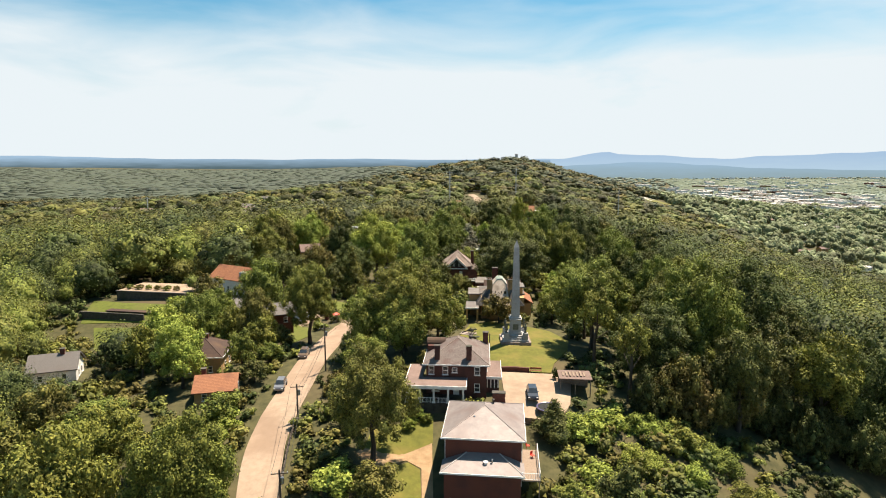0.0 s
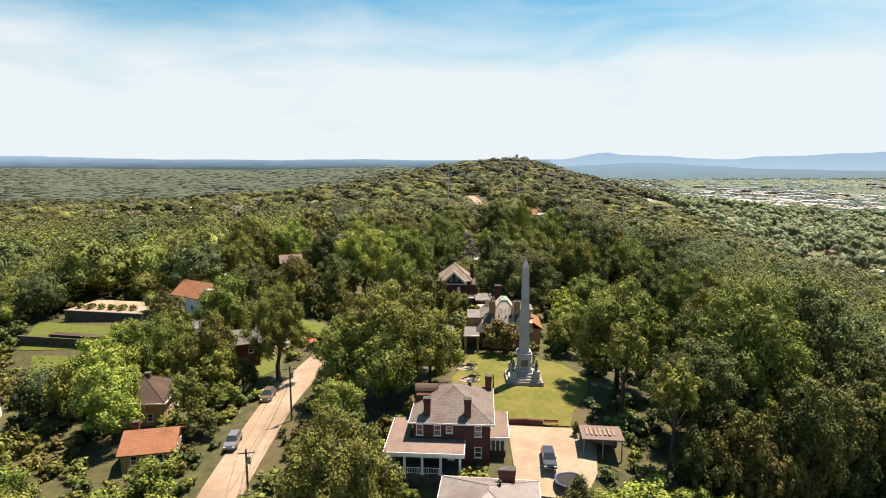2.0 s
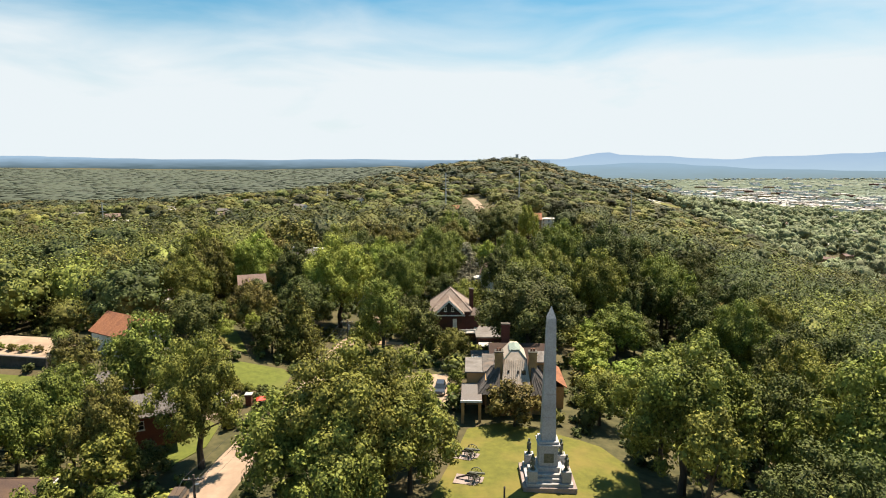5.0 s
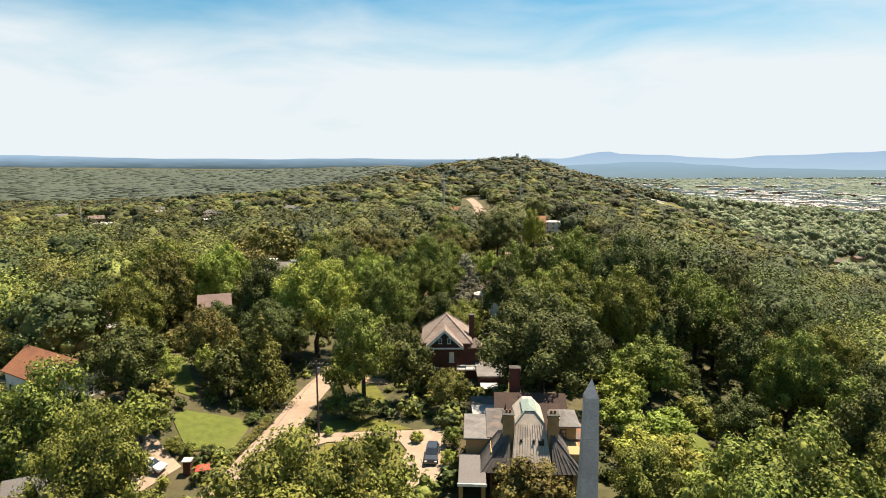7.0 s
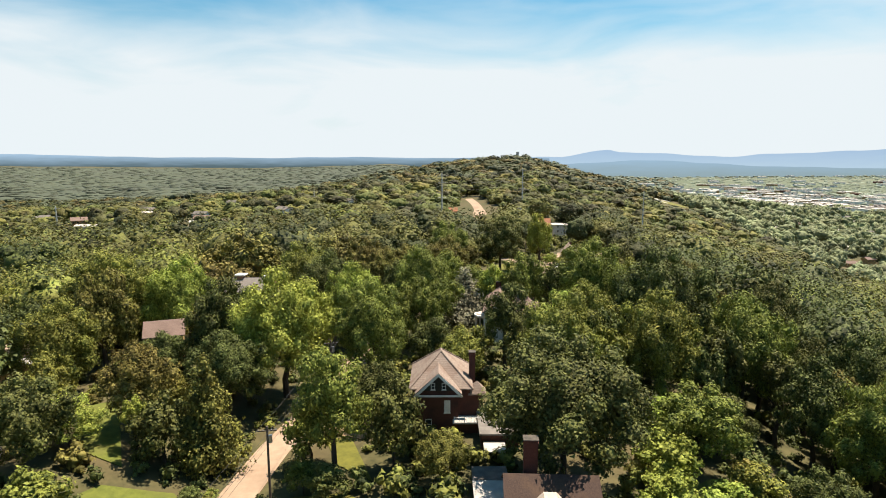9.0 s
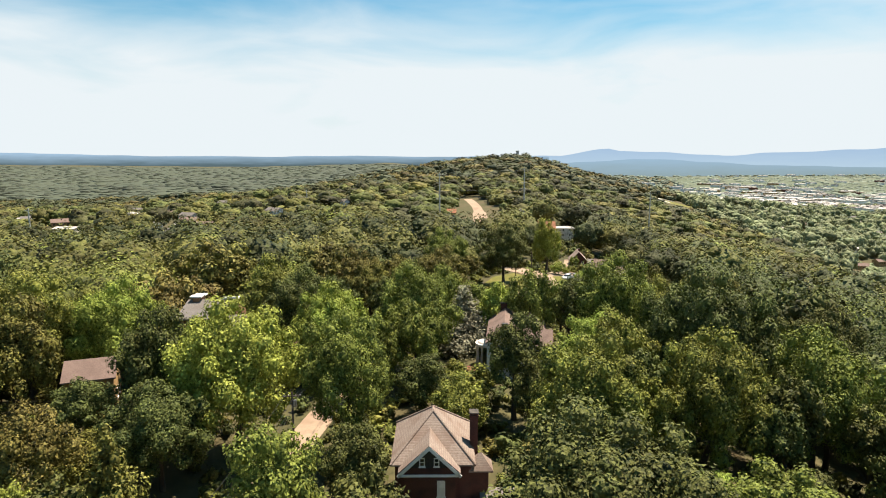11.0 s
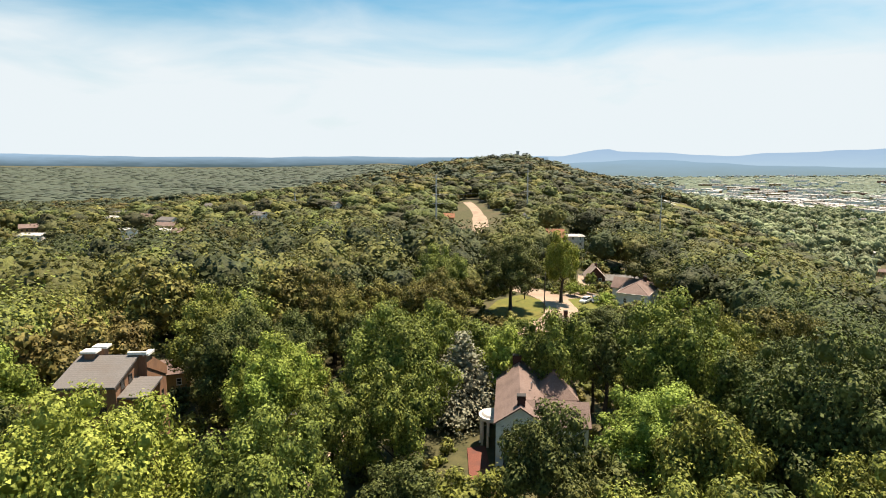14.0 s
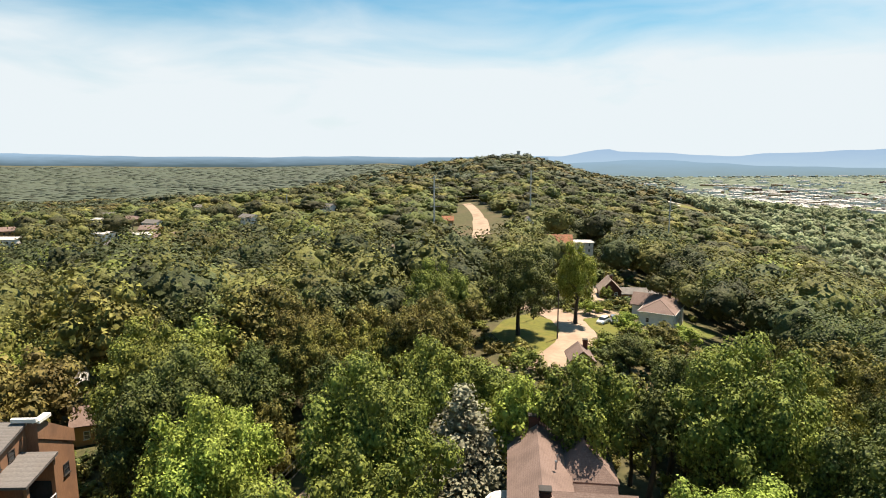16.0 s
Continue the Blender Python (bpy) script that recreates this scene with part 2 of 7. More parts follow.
# ---- materials ----
def material(name, dark, light, scale=2.0, rough=0.8, metal=0.0, bump=0.0, bump_scale=None, stains=None, stain_scale=0.35, spec=0.3, stretch=(1, 1, 1), bands=None, per_object=0.0):
    """Colour between dark and light by fine and broad noise; stains: a third colour in uneven patches; bands: courses (axis scale, depth) for shingles or seams."""
    mat = bpy.data.materials.new(name)
    mat.use_nodes = True
    n, l = mat.node_tree.nodes, mat.node_tree.links
    p = n["Principled BSDF"]
    p.inputs["Roughness"].default_value, p.inputs["Metallic"].default_value = rough, metal
    p.inputs["Specular IOR Level"].default_value = spec
    co = n.new("ShaderNodeTexCoord")
    mp = n.new("ShaderNodeMapping")
    mp.inputs["Scale"].default_value = stretch
    l.new(co.outputs["Object"], mp.inputs[0])
    fine = n.new("ShaderNodeTexNoise")
    fine.inputs["Scale"].default_value, fine.inputs["Detail"].default_value, fine.inputs["Roughness"].default_value = scale, 6, 0.65
    l.new(mp.outputs[0], fine.inputs["Vector"])
    ramp = n.new("ShaderNodeValToRGB")
    ramp.color_ramp.elements[0].position, ramp.color_ramp.elements[0].color = 0.32, (*dark, 1)
    ramp.color_ramp.elements[1].position, ramp.color_ramp.elements[1].color = 0.68, (*light, 1)
    l.new(fine.outputs["Fac"], ramp.inputs[0])
    colour = ramp.outputs["Color"]
    if stains is not None:
        broad = n.new("ShaderNodeTexNoise")
        broad.inputs["Scale"].default_value, broad.inputs["Detail"].default_value = stain_scale, 5
        l.new(co.outputs["Object"], broad.inputs["Vector"])
        mask = n.new("ShaderNodeMapRange")
        mask.inputs["From Min"].default_value, mask.inputs["From Max"].default_value = 0.48, 0.68
        mask.inputs["To Max"].default_value = 0.75
        l.new(broad.outputs["Fac"], mask.inputs["Value"])
        mx = n.new("ShaderNodeMix")
        mx.data_type = "RGBA"
        mx.inputs["B"].default_value = (*stains, 1)
        l.new(mask.outputs[0], mx.inputs["Factor"])
        l.new(colour, mx.inputs["A"])
        colour = mx.outputs["Result"]
    if per_object:
        info = n.new("ShaderNodeObjectInfo")
        mr = n.new("ShaderNodeMapRange")
        mr.inputs["To Min"].default_value, mr.inputs["To Max"].default_value = 1 - per_object, 1 + per_object
        l.new(info.outputs["Random"], mr.inputs["Value"])
        hs = n.new("ShaderNodeHueSaturation")
        l.new(mr.outputs[0], hs.inputs["Value"])
        l.new(colour, hs.inputs["Color"])
        colour = hs.outputs["Color"]
    height = fine.outputs["Fac"]
    if bands is not None:
        axis, size, depth = bands
        wave = n.new("ShaderNodeTexWave")
        wave.wave_type, wave.bands_direction, wave.wave_profile = "BANDS", axis, "SAW"
        wave.inputs["Scale"].default_value = 0.314 / size
        wave.inputs["Distortion"].default_value = 0.15
        l.new(co.outputs["Object"], wave.inputs["Vector"])
        mul = n.new("ShaderNodeMix")
        mul.data_type, mul.blend_type = "RGBA", "MULTIPLY"
        mul.inputs["Factor"].default_value = depth
        l.new(colour, mul.inputs["A"])
        l.new(wave.outputs["Color"], mul.inputs["B"])
        colour = mul.outputs["Result"]
        height = wave.outputs["Fac"]
    l.new(colour, p.inputs["Base Color"])
    if bump:
        bp = n.new("ShaderNodeBump")
        bp.inputs["Strength"].default_value, bp.inputs["Distance"].default_value = min(1, bump), 0.03
        l.new(height, bp.inputs["Height"])
        l.new(bp.outputs[0], p.inputs["Normal"])
    return mat


def leaf_material(name, dark, light, through_light=0.15, blotch=0.25, blotch_scale=0.12, spread=0.6, relief=0.5):
    """Leaves: colour varies from tree to tree, clump to clump and leaf to leaf; some light comes through them."""
    mat = bpy.data.materials.new(name)
    mat.use_nodes = True
    n, l = mat.node_tree.nodes, mat.node_tree.links
    p, out = n["Principled BSDF"], n["Material Output"]
    p.inputs["Roughness"].default_value, p.inputs["Specular IOR Level"].default_value = 0.6, 0.12
    geo = n.new("ShaderNodeNewGeometry")
    info = n.new("ShaderNodeObjectInfo")
    clump = n.new("ShaderNodeTexNoise")
    clump.inputs["Scale"].default_value, clump.inputs["Detail"].default_value = 0.8, 3
    l.new(geo.outputs["Position"], clump.inputs["Vector"])
    broad = n.new("ShaderNodeTexNoise")
    broad.inputs["Scale"].default_value, broad.inputs["Detail"].default_value = blotch_scale, 2
    l.new(geo.outputs["Position"], broad.inputs["Vector"])
    a = n.new("ShaderNodeMath")
    a.operation = "MULTIPLY_ADD"
    l.new(geo.outputs["Random Per Island"], a.inputs[0])
    a.inputs[1].default_value = spread
    l.new(clump.outputs["Fac"], a.inputs[2])
    ramp = n.new("ShaderNodeValToRGB")
    ramp.color_ramp.elements[0].position, ramp.color_ramp.elements[0].color = 0.45, (*dark, 1)
    ramp.color_ramp.elements[1].position, ramp.color_ramp.elements[1].color = 1.15, (*light, 1)
    l.new(a.outputs[0], ramp.inputs[0])
    b = n.new("ShaderNodeMath")
    b.operation = "ADD"
    l.new(info.outputs["Random"], b.inputs[0])
    l.new(broad.outputs["Fac"], b.inputs[1])
    hue = n.new("ShaderNodeMapRange")
    hue.inputs["From Min"].default_value, hue.inputs["From Max"].default_value = 0.3, 1.3
    hue.inputs["To Min"].default_value, hue.inputs["To Max"].default_value = 0.5 - 0.022 * blotch / 0.25, 0.5 + 0.022 * blotch / 0.25
    l.new(b.outputs[0], hue.inputs["Value"])
    val = n.new("ShaderNodeMapRange")
    val.inputs["From Min"].default_value, val.inputs["From Max"].default_value = 0.3, 0.7
    val.inputs["To Min"].default_value, val.inputs["To Max"].default_value = 1 - blotch, 1 + blotch
    l.new(broad.outputs["Fac"], val.inputs["Value"])
    hs = n.new("ShaderNodeHueSaturation")
    l.new(hue.outputs[0], hs.inputs["Hue"])
    l.new(val.outputs[0], hs.inputs["Value"])
    l.new(ramp.outputs["Color"], hs.inputs["Color"])
    l.new(hs.outputs["Color"], p.inputs["Base Color"])
    if relief:
        rough = n.new("ShaderNodeTexNoise")
        rough.inputs["Scale"].default_value, rough.inputs["Detail"].default_value = 1.4, 4
        l.new(geo.outputs["Position"], rough.inputs["Vector"])
        bp = n.new("ShaderNodeBump")
        bp.inputs["Strength"].default_value, bp.inputs["Distance"].default_value = relief, 0.6
        l.new(rough.outputs["Fac"], bp.inputs["Height"])
        l.new(bp.outputs[0], p.inputs["Normal"])
    tr = n.new("ShaderNodeBsdfTranslucent")
    l.new(hs.outputs["Color"], tr.inputs["Color"])
    mx = n.new("ShaderNodeMixShader")
    mx.inputs[0].default_value = 0.6 * through_light
    l.new(p.outputs[0], mx.inputs[1])
    l.new(tr.outputs[0], mx.inputs[2])
    l.new(mx.outputs[0], out.inputs[0])
    return mat


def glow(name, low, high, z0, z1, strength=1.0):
    """The plain far distance, giving off its own light: a haze colour that changes with height."""
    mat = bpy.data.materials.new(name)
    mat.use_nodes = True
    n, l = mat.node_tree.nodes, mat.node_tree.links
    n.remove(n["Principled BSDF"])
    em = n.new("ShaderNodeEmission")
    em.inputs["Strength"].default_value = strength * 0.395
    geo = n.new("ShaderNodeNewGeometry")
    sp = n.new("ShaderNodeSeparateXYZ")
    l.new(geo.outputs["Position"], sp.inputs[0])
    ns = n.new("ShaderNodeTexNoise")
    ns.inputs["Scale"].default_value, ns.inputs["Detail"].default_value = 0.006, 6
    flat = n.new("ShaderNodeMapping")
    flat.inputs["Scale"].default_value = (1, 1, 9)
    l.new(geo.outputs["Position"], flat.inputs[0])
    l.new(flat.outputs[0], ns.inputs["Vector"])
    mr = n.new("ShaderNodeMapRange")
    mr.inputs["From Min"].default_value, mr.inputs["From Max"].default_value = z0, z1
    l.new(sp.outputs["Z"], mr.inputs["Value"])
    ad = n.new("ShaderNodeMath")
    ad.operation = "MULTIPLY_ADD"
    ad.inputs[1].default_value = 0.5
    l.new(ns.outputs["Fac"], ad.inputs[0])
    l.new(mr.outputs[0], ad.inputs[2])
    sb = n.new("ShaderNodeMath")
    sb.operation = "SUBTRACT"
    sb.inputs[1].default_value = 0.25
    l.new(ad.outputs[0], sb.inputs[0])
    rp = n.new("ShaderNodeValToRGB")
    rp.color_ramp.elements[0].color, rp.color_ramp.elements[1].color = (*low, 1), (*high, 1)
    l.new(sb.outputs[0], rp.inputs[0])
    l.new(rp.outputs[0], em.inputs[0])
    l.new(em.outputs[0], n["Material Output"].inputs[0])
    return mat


ground_mat = material("undergrowth_and_litter", (0.036, 0.036, 0.0128), (0.088, 0.078, 0.032), 0.5, 0.95, bump=0.6, stains=(0.096, 0.068, 0.036), stain_scale=0.05)
lawn_mat = material("mown_grass", (0.078, 0.080, 0.012), (0.125, 0.120, 0.018), 0.9, 0.9, bump=0.4, stains=(0.165, 0.125, 0.03), stain_scale=0.16)
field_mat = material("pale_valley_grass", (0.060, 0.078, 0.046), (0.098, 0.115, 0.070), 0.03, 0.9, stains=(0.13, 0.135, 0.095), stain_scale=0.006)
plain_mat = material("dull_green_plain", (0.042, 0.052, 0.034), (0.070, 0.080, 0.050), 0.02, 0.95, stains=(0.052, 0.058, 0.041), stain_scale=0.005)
lush_mat = material("fresh_grass", (0.066, 0.080, 0.011), (0.110, 0.124, 0.018), 0.9, 0.9, bump=0.4, stains=(0.105, 0.105, 0.025), stain_scale=0.12)
road_mat = material("sunlit_worn_concrete", (0.25, 0.182, 0.128), (0.335, 0.245, 0.175), 0.7, 0.9, bump=0.15, stains=(0.215, 0.145, 0.098), stain_scale=0.12)
drive_mat = material("pale_concrete", (0.26, 0.19, 0.13), (0.34, 0.25, 0.175), 0.9, 0.85, bump=0.1, stains=(0.21, 0.145, 0.1), stain_scale=0.2)
earth_mat = material("bare_red_earth", (0.228, 0.144, 0.076), (0.334, 0.228, 0.129), 0.8, 0.95, bump=0.3)
brick_red = material("red_brick", (0.106, 0.0342, 0.0228), (0.182, 0.0646, 0.0418), 9, 0.85, bump=0.3, stains=(0.0912, 0.038, 0.0304), stain_scale=0.5, bands=("Z", 0.15, 0.25))
brick_dark = material("dark_brick", (0.0646, 0.0266, 0.019), (0.114, 0.0456, 0.0342), 9, 0.85, bump=0.3, stains=(0.0456, 0.0228, 0.019), stain_scale=0.5)
brick_tan = material("tan_brick", (0.319, 0.198, 0.0836), (0.426, 0.274, 0.129), 7, 0.85, bump=0.25, stains=(0.228, 0.137, 0.0684), stain_scale=0.4)
metal_roof = material("weathered_pale_metal", (0.179, 0.148, 0.139), (0.251, 0.217, 0.201), 0.9, 0.55, metal=0.15, bump=0.1, stains=(0.16, 0.11, 0.095), stain_scale=0.22)
shingle_worn = material("worn_asphalt_shingle", (0.114, 0.0836, 0.073), (0.236, 0.198, 0.179), 6, 0.95, bump=0.5, stains=(0.129, 0.076, 0.0646), stain_scale=0.35, bands=("Z", 0.12, 0.35))
shingle_brown = material("brown_asphalt_shingle", (0.154, 0.103, 0.0872), (0.236, 0.169, 0.143), 6, 0.95, bump=0.4, stains=(0.133, 0.0923, 0.077), stain_scale=0.3, bands=("Z", 0.12, 0.2))
shingle_grey = material("grey_asphalt_shingle", (0.114, 0.103, 0.095), (0.182, 0.163, 0.152), 6, 0.95, bump=0.4, stains=(0.137, 0.114, 0.0988), stain_scale=0.3, bands=("Z", 0.12, 0.2))
shingle_dark = material("dark_brown_shingle", (0.0418, 0.0266, 0.0228), (0.076, 0.0494, 0.038), 6, 0.95, bump=0.4, stains=(0.0988, 0.0608, 0.038), stain_scale=0.3)
tile_orange = material("orange_clay_tile", (0.228, 0.0912, 0.0456), (0.35, 0.152, 0.076), 5, 0.85, bump=0.5, stains=(0.182, 0.076, 0.0456), stain_scale=0.4, bands=("Z", 0.16, 0.35))
tile_pink = material("faded_clay_tile", (0.213, 0.156, 0.125), (0.334, 0.27, 0.228), 4, 0.85, bump=0.5, stains=(0.19, 0.122, 0.0912), stain_scale=0.5, bands=("Z", 0.2, 0.3))
seam_tan = material("standing_seam_copper_tan", (0.376, 0.307, 0.247), (0.494, 0.415, 0.335), 1.5, 0.6, metal=0.1, bump=0.6, stains=(0.296, 0.247, 0.198), stain_scale=0.5)
copper_green = material("green_copper", (0.15, 0.19, 0.16), (0.24, 0.28, 0.24), 3, 0.7, bump=0.2)
# stains are wear; the dark base also holds the flat roof's shade
roof_old_shaded = material("dark_weathered_shaded_roofing", (0.062, 0.054, 0.048), (0.118, 0.104, 0.094), 1.4, 0.9, bump=0.2, stains=(0.16, 0.12, 0.095), stain_scale=0.5)
flat_grey = material("grey_membrane_roof", (0.114, 0.103, 0.0931), (0.19, 0.171, 0.156), 0.9, 0.9, stains=(0.0902, 0.076, 0.0646), stain_scale=0.4)
white_paint = material("white_paint", (0.68, 0.66, 0.62), (0.82, 0.80, 0.76), 2, 0.6, stains=(0.58, 0.55, 0.50), stain_scale=0.6)
white_wall = material("white_washed_brick", (0.70, 0.68, 0.64), (0.83, 0.80, 0.76), 6, 0.85, bump=0.2, stains=(0.50, 0.48, 0.44), stain_scale=0.5)
white_roof = material("white_flat_roofing", (0.323, 0.302, 0.281), (0.425, 0.399, 0.374), 1, 0.8, stains=(0.442, 0.399, 0.357), stain_scale=0.5)
dark_trim = material("dark_painted_trim", (0.0228, 0.0198, 0.0167), (0.0456, 0.038, 0.0342), 3, 0.6)
granite = material("grey_granite", (0.287, 0.276, 0.27), (0.442, 0.425, 0.41), 5, 0.75, bump=0.2, stains=(0.243, 0.226, 0.211), stain_scale=0.25)
bronze = material("weathered_bronze", (0.0675, 0.075, 0.06), (0.18, 0.18, 0.135), 4, 0.55, metal=0.4, bump=0.2)
plaza_mat = material("pink_stone_paving", (0.216, 0.168, 0.15), (0.3, 0.24, 0.216), 2, 0.85, bump=0.1, stains=(0.18, 0.132, 0.114), stain_scale=0.5)
stone_wall = material("mossy_dark_stone", (0.038, 0.0342, 0.0304), (0.106, 0.0912, 0.076), 1.2, 0.9, bump=0.8, stains=(0.038, 0.0456, 0.0228), stain_scale=0.3)
wood_pole = material("creosoted_wood", (0.0532, 0.0418, 0.0342), (0.122, 0.095, 0.076), 4, 0.9, bump=0.3, stretch=(6, 6, 0.6))
wood_deck = material("weathered_planks", (0.167, 0.122, 0.0874), (0.274, 0.205, 0.152), 3, 0.85, bump=0.2, stretch=(1, 5, 1))
metal_grey = material("galvanised_steel", (0.258, 0.266, 0.274), (0.365, 0.372, 0.38), 3, 0.4, metal=0.8)
cedar = material("brown_cedar_siding", (0.215, 0.112, 0.062), (0.30, 0.165, 0.095), 3, 0.8, bump=0.25, stains=(0.17, 0.095, 0.06), stain_scale=0.4, stretch=(4, 4, 0.5))
flat_steel = material("pale_weathered_steel", (0.36, 0.36, 0.35), (0.50, 0.49, 0.47), 2, 0.6, metal=0.2)
wire_mat = material("black_cable", (0.02, 0.02, 0.02), (0.04, 0.04, 0.04), 3, 0.6)
bark = material("bark", (0.038, 0.0304, 0.0228), (0.0912, 0.0722, 0.0532), 5, 0.95, bump=0.9, stretch=(3, 3, 0.5))
rubber = material("tyre_rubber", (0.012, 0.012, 0.012), (0.025, 0.025, 0.025), 6, 0.85)
glass_dark = material("window_glass", (0.02, 0.024, 0.028), (0.035, 0.04, 0.045), 1, 0.06, spec=0.8)
red_plastic = material("red_plastic", (0.55, 0.04, 0.025), (0.66, 0.07, 0.04), 2, 0.5)

leaf_mid = leaf_material("oak_leaves", (0.046, 0.057, 0.012), (0.222, 0.230, 0.045), 0.18)
leaf_dark = leaf_material("dark_leaves", (0.027, 0.034, 0.010), (0.125, 0.132, 0.036), 0.12)
leaf_bright = leaf_material("bright_maple_leaves", (0.084, 0.108, 0.015), (0.320, 0.352, 0.066), 0.24)
leaf_yellow = leaf_material("yellowing_leaves", (0.122, 0.128, 0.018), (0.370, 0.362, 0.070), 0.24)
leaf_olive = leaf_material("olive_brown_leaves", (0.046, 0.042, 0.011), (0.190, 0.165, 0.042), 0.15)
leaf_grey = leaf_material("silvery_juniper", (0.12, 0.115, 0.07), (0.29, 0.28, 0.19), 0.12)
leaf_wood = leaf_material("mixed_woodland_leaves", (0.042, 0.046, 0.012), (0.195, 0.186, 0.045), 0.16, blotch=0.45, spread=0.6)
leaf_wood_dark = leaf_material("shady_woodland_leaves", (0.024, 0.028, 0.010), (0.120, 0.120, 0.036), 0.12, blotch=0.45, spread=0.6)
leaf_wood_brown = leaf_material("browning_woodland_leaves", (0.052, 0.047, 0.013), (0.200, 0.172, 0.048), 0.15, blotch=0.45, spread=0.6)
leaf_wood_bright = leaf_material("sunny_woodland_leaves", (0.064, 0.072, 0.014), (0.245, 0.245, 0.052), 0.18, blotch=0.45, spread=0.6)
leaf_hill = leaf_material("hill_woodland_leaves", (0.066, 0.063, 0.019), (0.160, 0.147, 0.045), 0.16, blotch=0.5, blotch_scale=0.06, spread=0.28, relief=0.7)
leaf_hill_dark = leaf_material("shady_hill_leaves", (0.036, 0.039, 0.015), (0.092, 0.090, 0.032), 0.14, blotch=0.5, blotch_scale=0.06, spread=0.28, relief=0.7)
leaf_hill_brown = leaf_material("browning_hill_leaves", (0.082, 0.070, 0.022), (0.172, 0.142, 0.048), 0.16, blotch=0.5, blotch_scale=0.06, spread=0.28, relief=0.7)
leaf_hill_bright = leaf_material("sunny_hill_leaves", (0.110, 0.106, 0.024), (0.220, 0.205, 0.056), 0.18, blotch=0.5, blotch_scale=0.06, spread=0.28, relief=0.7)
# haze is mixed into the base colours of these four far leaves
leaf_far = leaf_material("haze_greyed_woodland_leaves", (0.060, 0.066, 0.038), (0.115, 0.115, 0.064), 0.2, blotch=0.5, blotch_scale=0.02, spread=0.28, relief=0.7)
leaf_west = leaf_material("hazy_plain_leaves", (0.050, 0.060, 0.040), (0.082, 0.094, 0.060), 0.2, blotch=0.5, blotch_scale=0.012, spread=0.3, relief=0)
leaf_plain = leaf_material("haze_paled_far_leaves", (0.165, 0.190, 0.145), (0.300, 0.325, 0.250), 0.4, blotch=0.4, blotch_scale=0.01, spread=0.3, relief=0)
leaf_valley = leaf_material("haze_paled_valley_leaves", (0.135, 0.152, 0.078), (0.265, 0.272, 0.136), 0.25, blotch=0.5, blotch_scale=0.03, spread=0.28, relief=0.7)
LEAVES = {"m": leaf_mid, "d": leaf_dark, "b": leaf_bright, "y": leaf_yellow, "o": leaf_olive, "g": leaf_grey}

# ---- the ground, one sheet to the horizon ----
def spaced(stops):
    out = []
    for (a, b, step) in stops:
        out += list(np.arange(a, b, step))
    return np.array(out + [stops[-1][1]])


def ground_sheet():
    xs = spaced([(-4950, -1500, 230), (-1500, -500, 50), (-500, -150, 14), (-150, 150, 4), (150, 500, 12), (500, 1500, 45), (1500, 4950, 230)])
    ys = spaced([(-400, 0, 40), (0, 60, 10), (60, 380, 4), (380, 800, 14), (800, 2200, 40), (2200, 4900, 150)])
    X, Y = np.meshgrid(xs, ys)
    Z = ground_z(X, Y) - 0.05
    nx, ny = len(xs), len(ys)
    me = bpy.data.meshes.new("ground")
    idx = np.arange(nx * ny).reshape(ny, nx)
    quads = np.stack([idx[:-1, :-1], idx[:-1, 1:], idx[1:, 1:], idx[1:, :-1]], -1).reshape(-1, 4)
    fill_mesh(me, np.stack([X, Y, Z], -1).reshape(-1, 3), quads)
    me.materials.append(ground_mat)
    return tagged(new("ground", me), "wooded hillside ground with dark leaf litter and weeds", "ground", kind="structure")


def fill_mesh(me, verts, quads, smooth_faces=False):
    """Fills a mesh from arrays; rows of quads may end in a repeated corner for triangles."""
    verts, quads = np.asarray(verts, np.float32), np.asarray(quads, np.int32)
    k = quads.shape[1]
    me.vertices.add(len(verts))
    me.vertices.foreach_set("co", verts.ravel())
    me.loops.add(len(quads) * k)
    me.loops.foreach_set("vertex_index", quads.ravel())
    me.polygons.add(len(quads))
    me.polygons.foreach_set("loop_start", np.arange(len(quads), dtype=np.int32) * k)
    if smooth_faces:
        me.polygons.foreach_set("use_smooth", np.ones(len(quads), dtype=bool))
    me.update(calc_edges=True)
    me.validate()


ground = ground_sheet()

# ---- far distance ----
def ridge(name, dist, x0, x1, profile, mat, label, seed, rough=1.0):
    """A far mountain ridge with real slopes. profile: (x, height) along it."""
    rng = np.random.RandomState(seed)
    xs = np.linspace(x0, x1, 180)
    top = np.interp(xs, [p[0] for p in profile], [p[1] for p in profile])
    for k in range(2, 7):
        top = top + rough * 9 / k * np.sin(xs / (900.0 / k ** 1.6) + rng.uniform(0, 6.28))
    rows = []
    for f, back in ((0.0, 0), (0.35, 60), (0.7, 130), (1.0, 220), (0.6, 420), (0.0, 600)):
        wob = 25 * np.sin(xs / 170.0 + f * 5)
        rows.append(np.stack([xs, dist + back + wob, -185 + (top + 185) * f], -1))
    V = np.concatenate(rows)
    n = len(xs)
    idx = np.arange(n * len(rows)).reshape(len(rows), n)
    quads = np.stack([idx[:-1, :-1], idx[:-1, 1:], idx[1:, 1:], idx[1:, :-1]], -1).reshape(-1, 4)
    me = bpy.data.meshes.new(name)
    fill_mesh(me, V, quads, True)
    me.materials.append(mat)
    return tagged(new(name, me), label, "mountains", kind="structure")


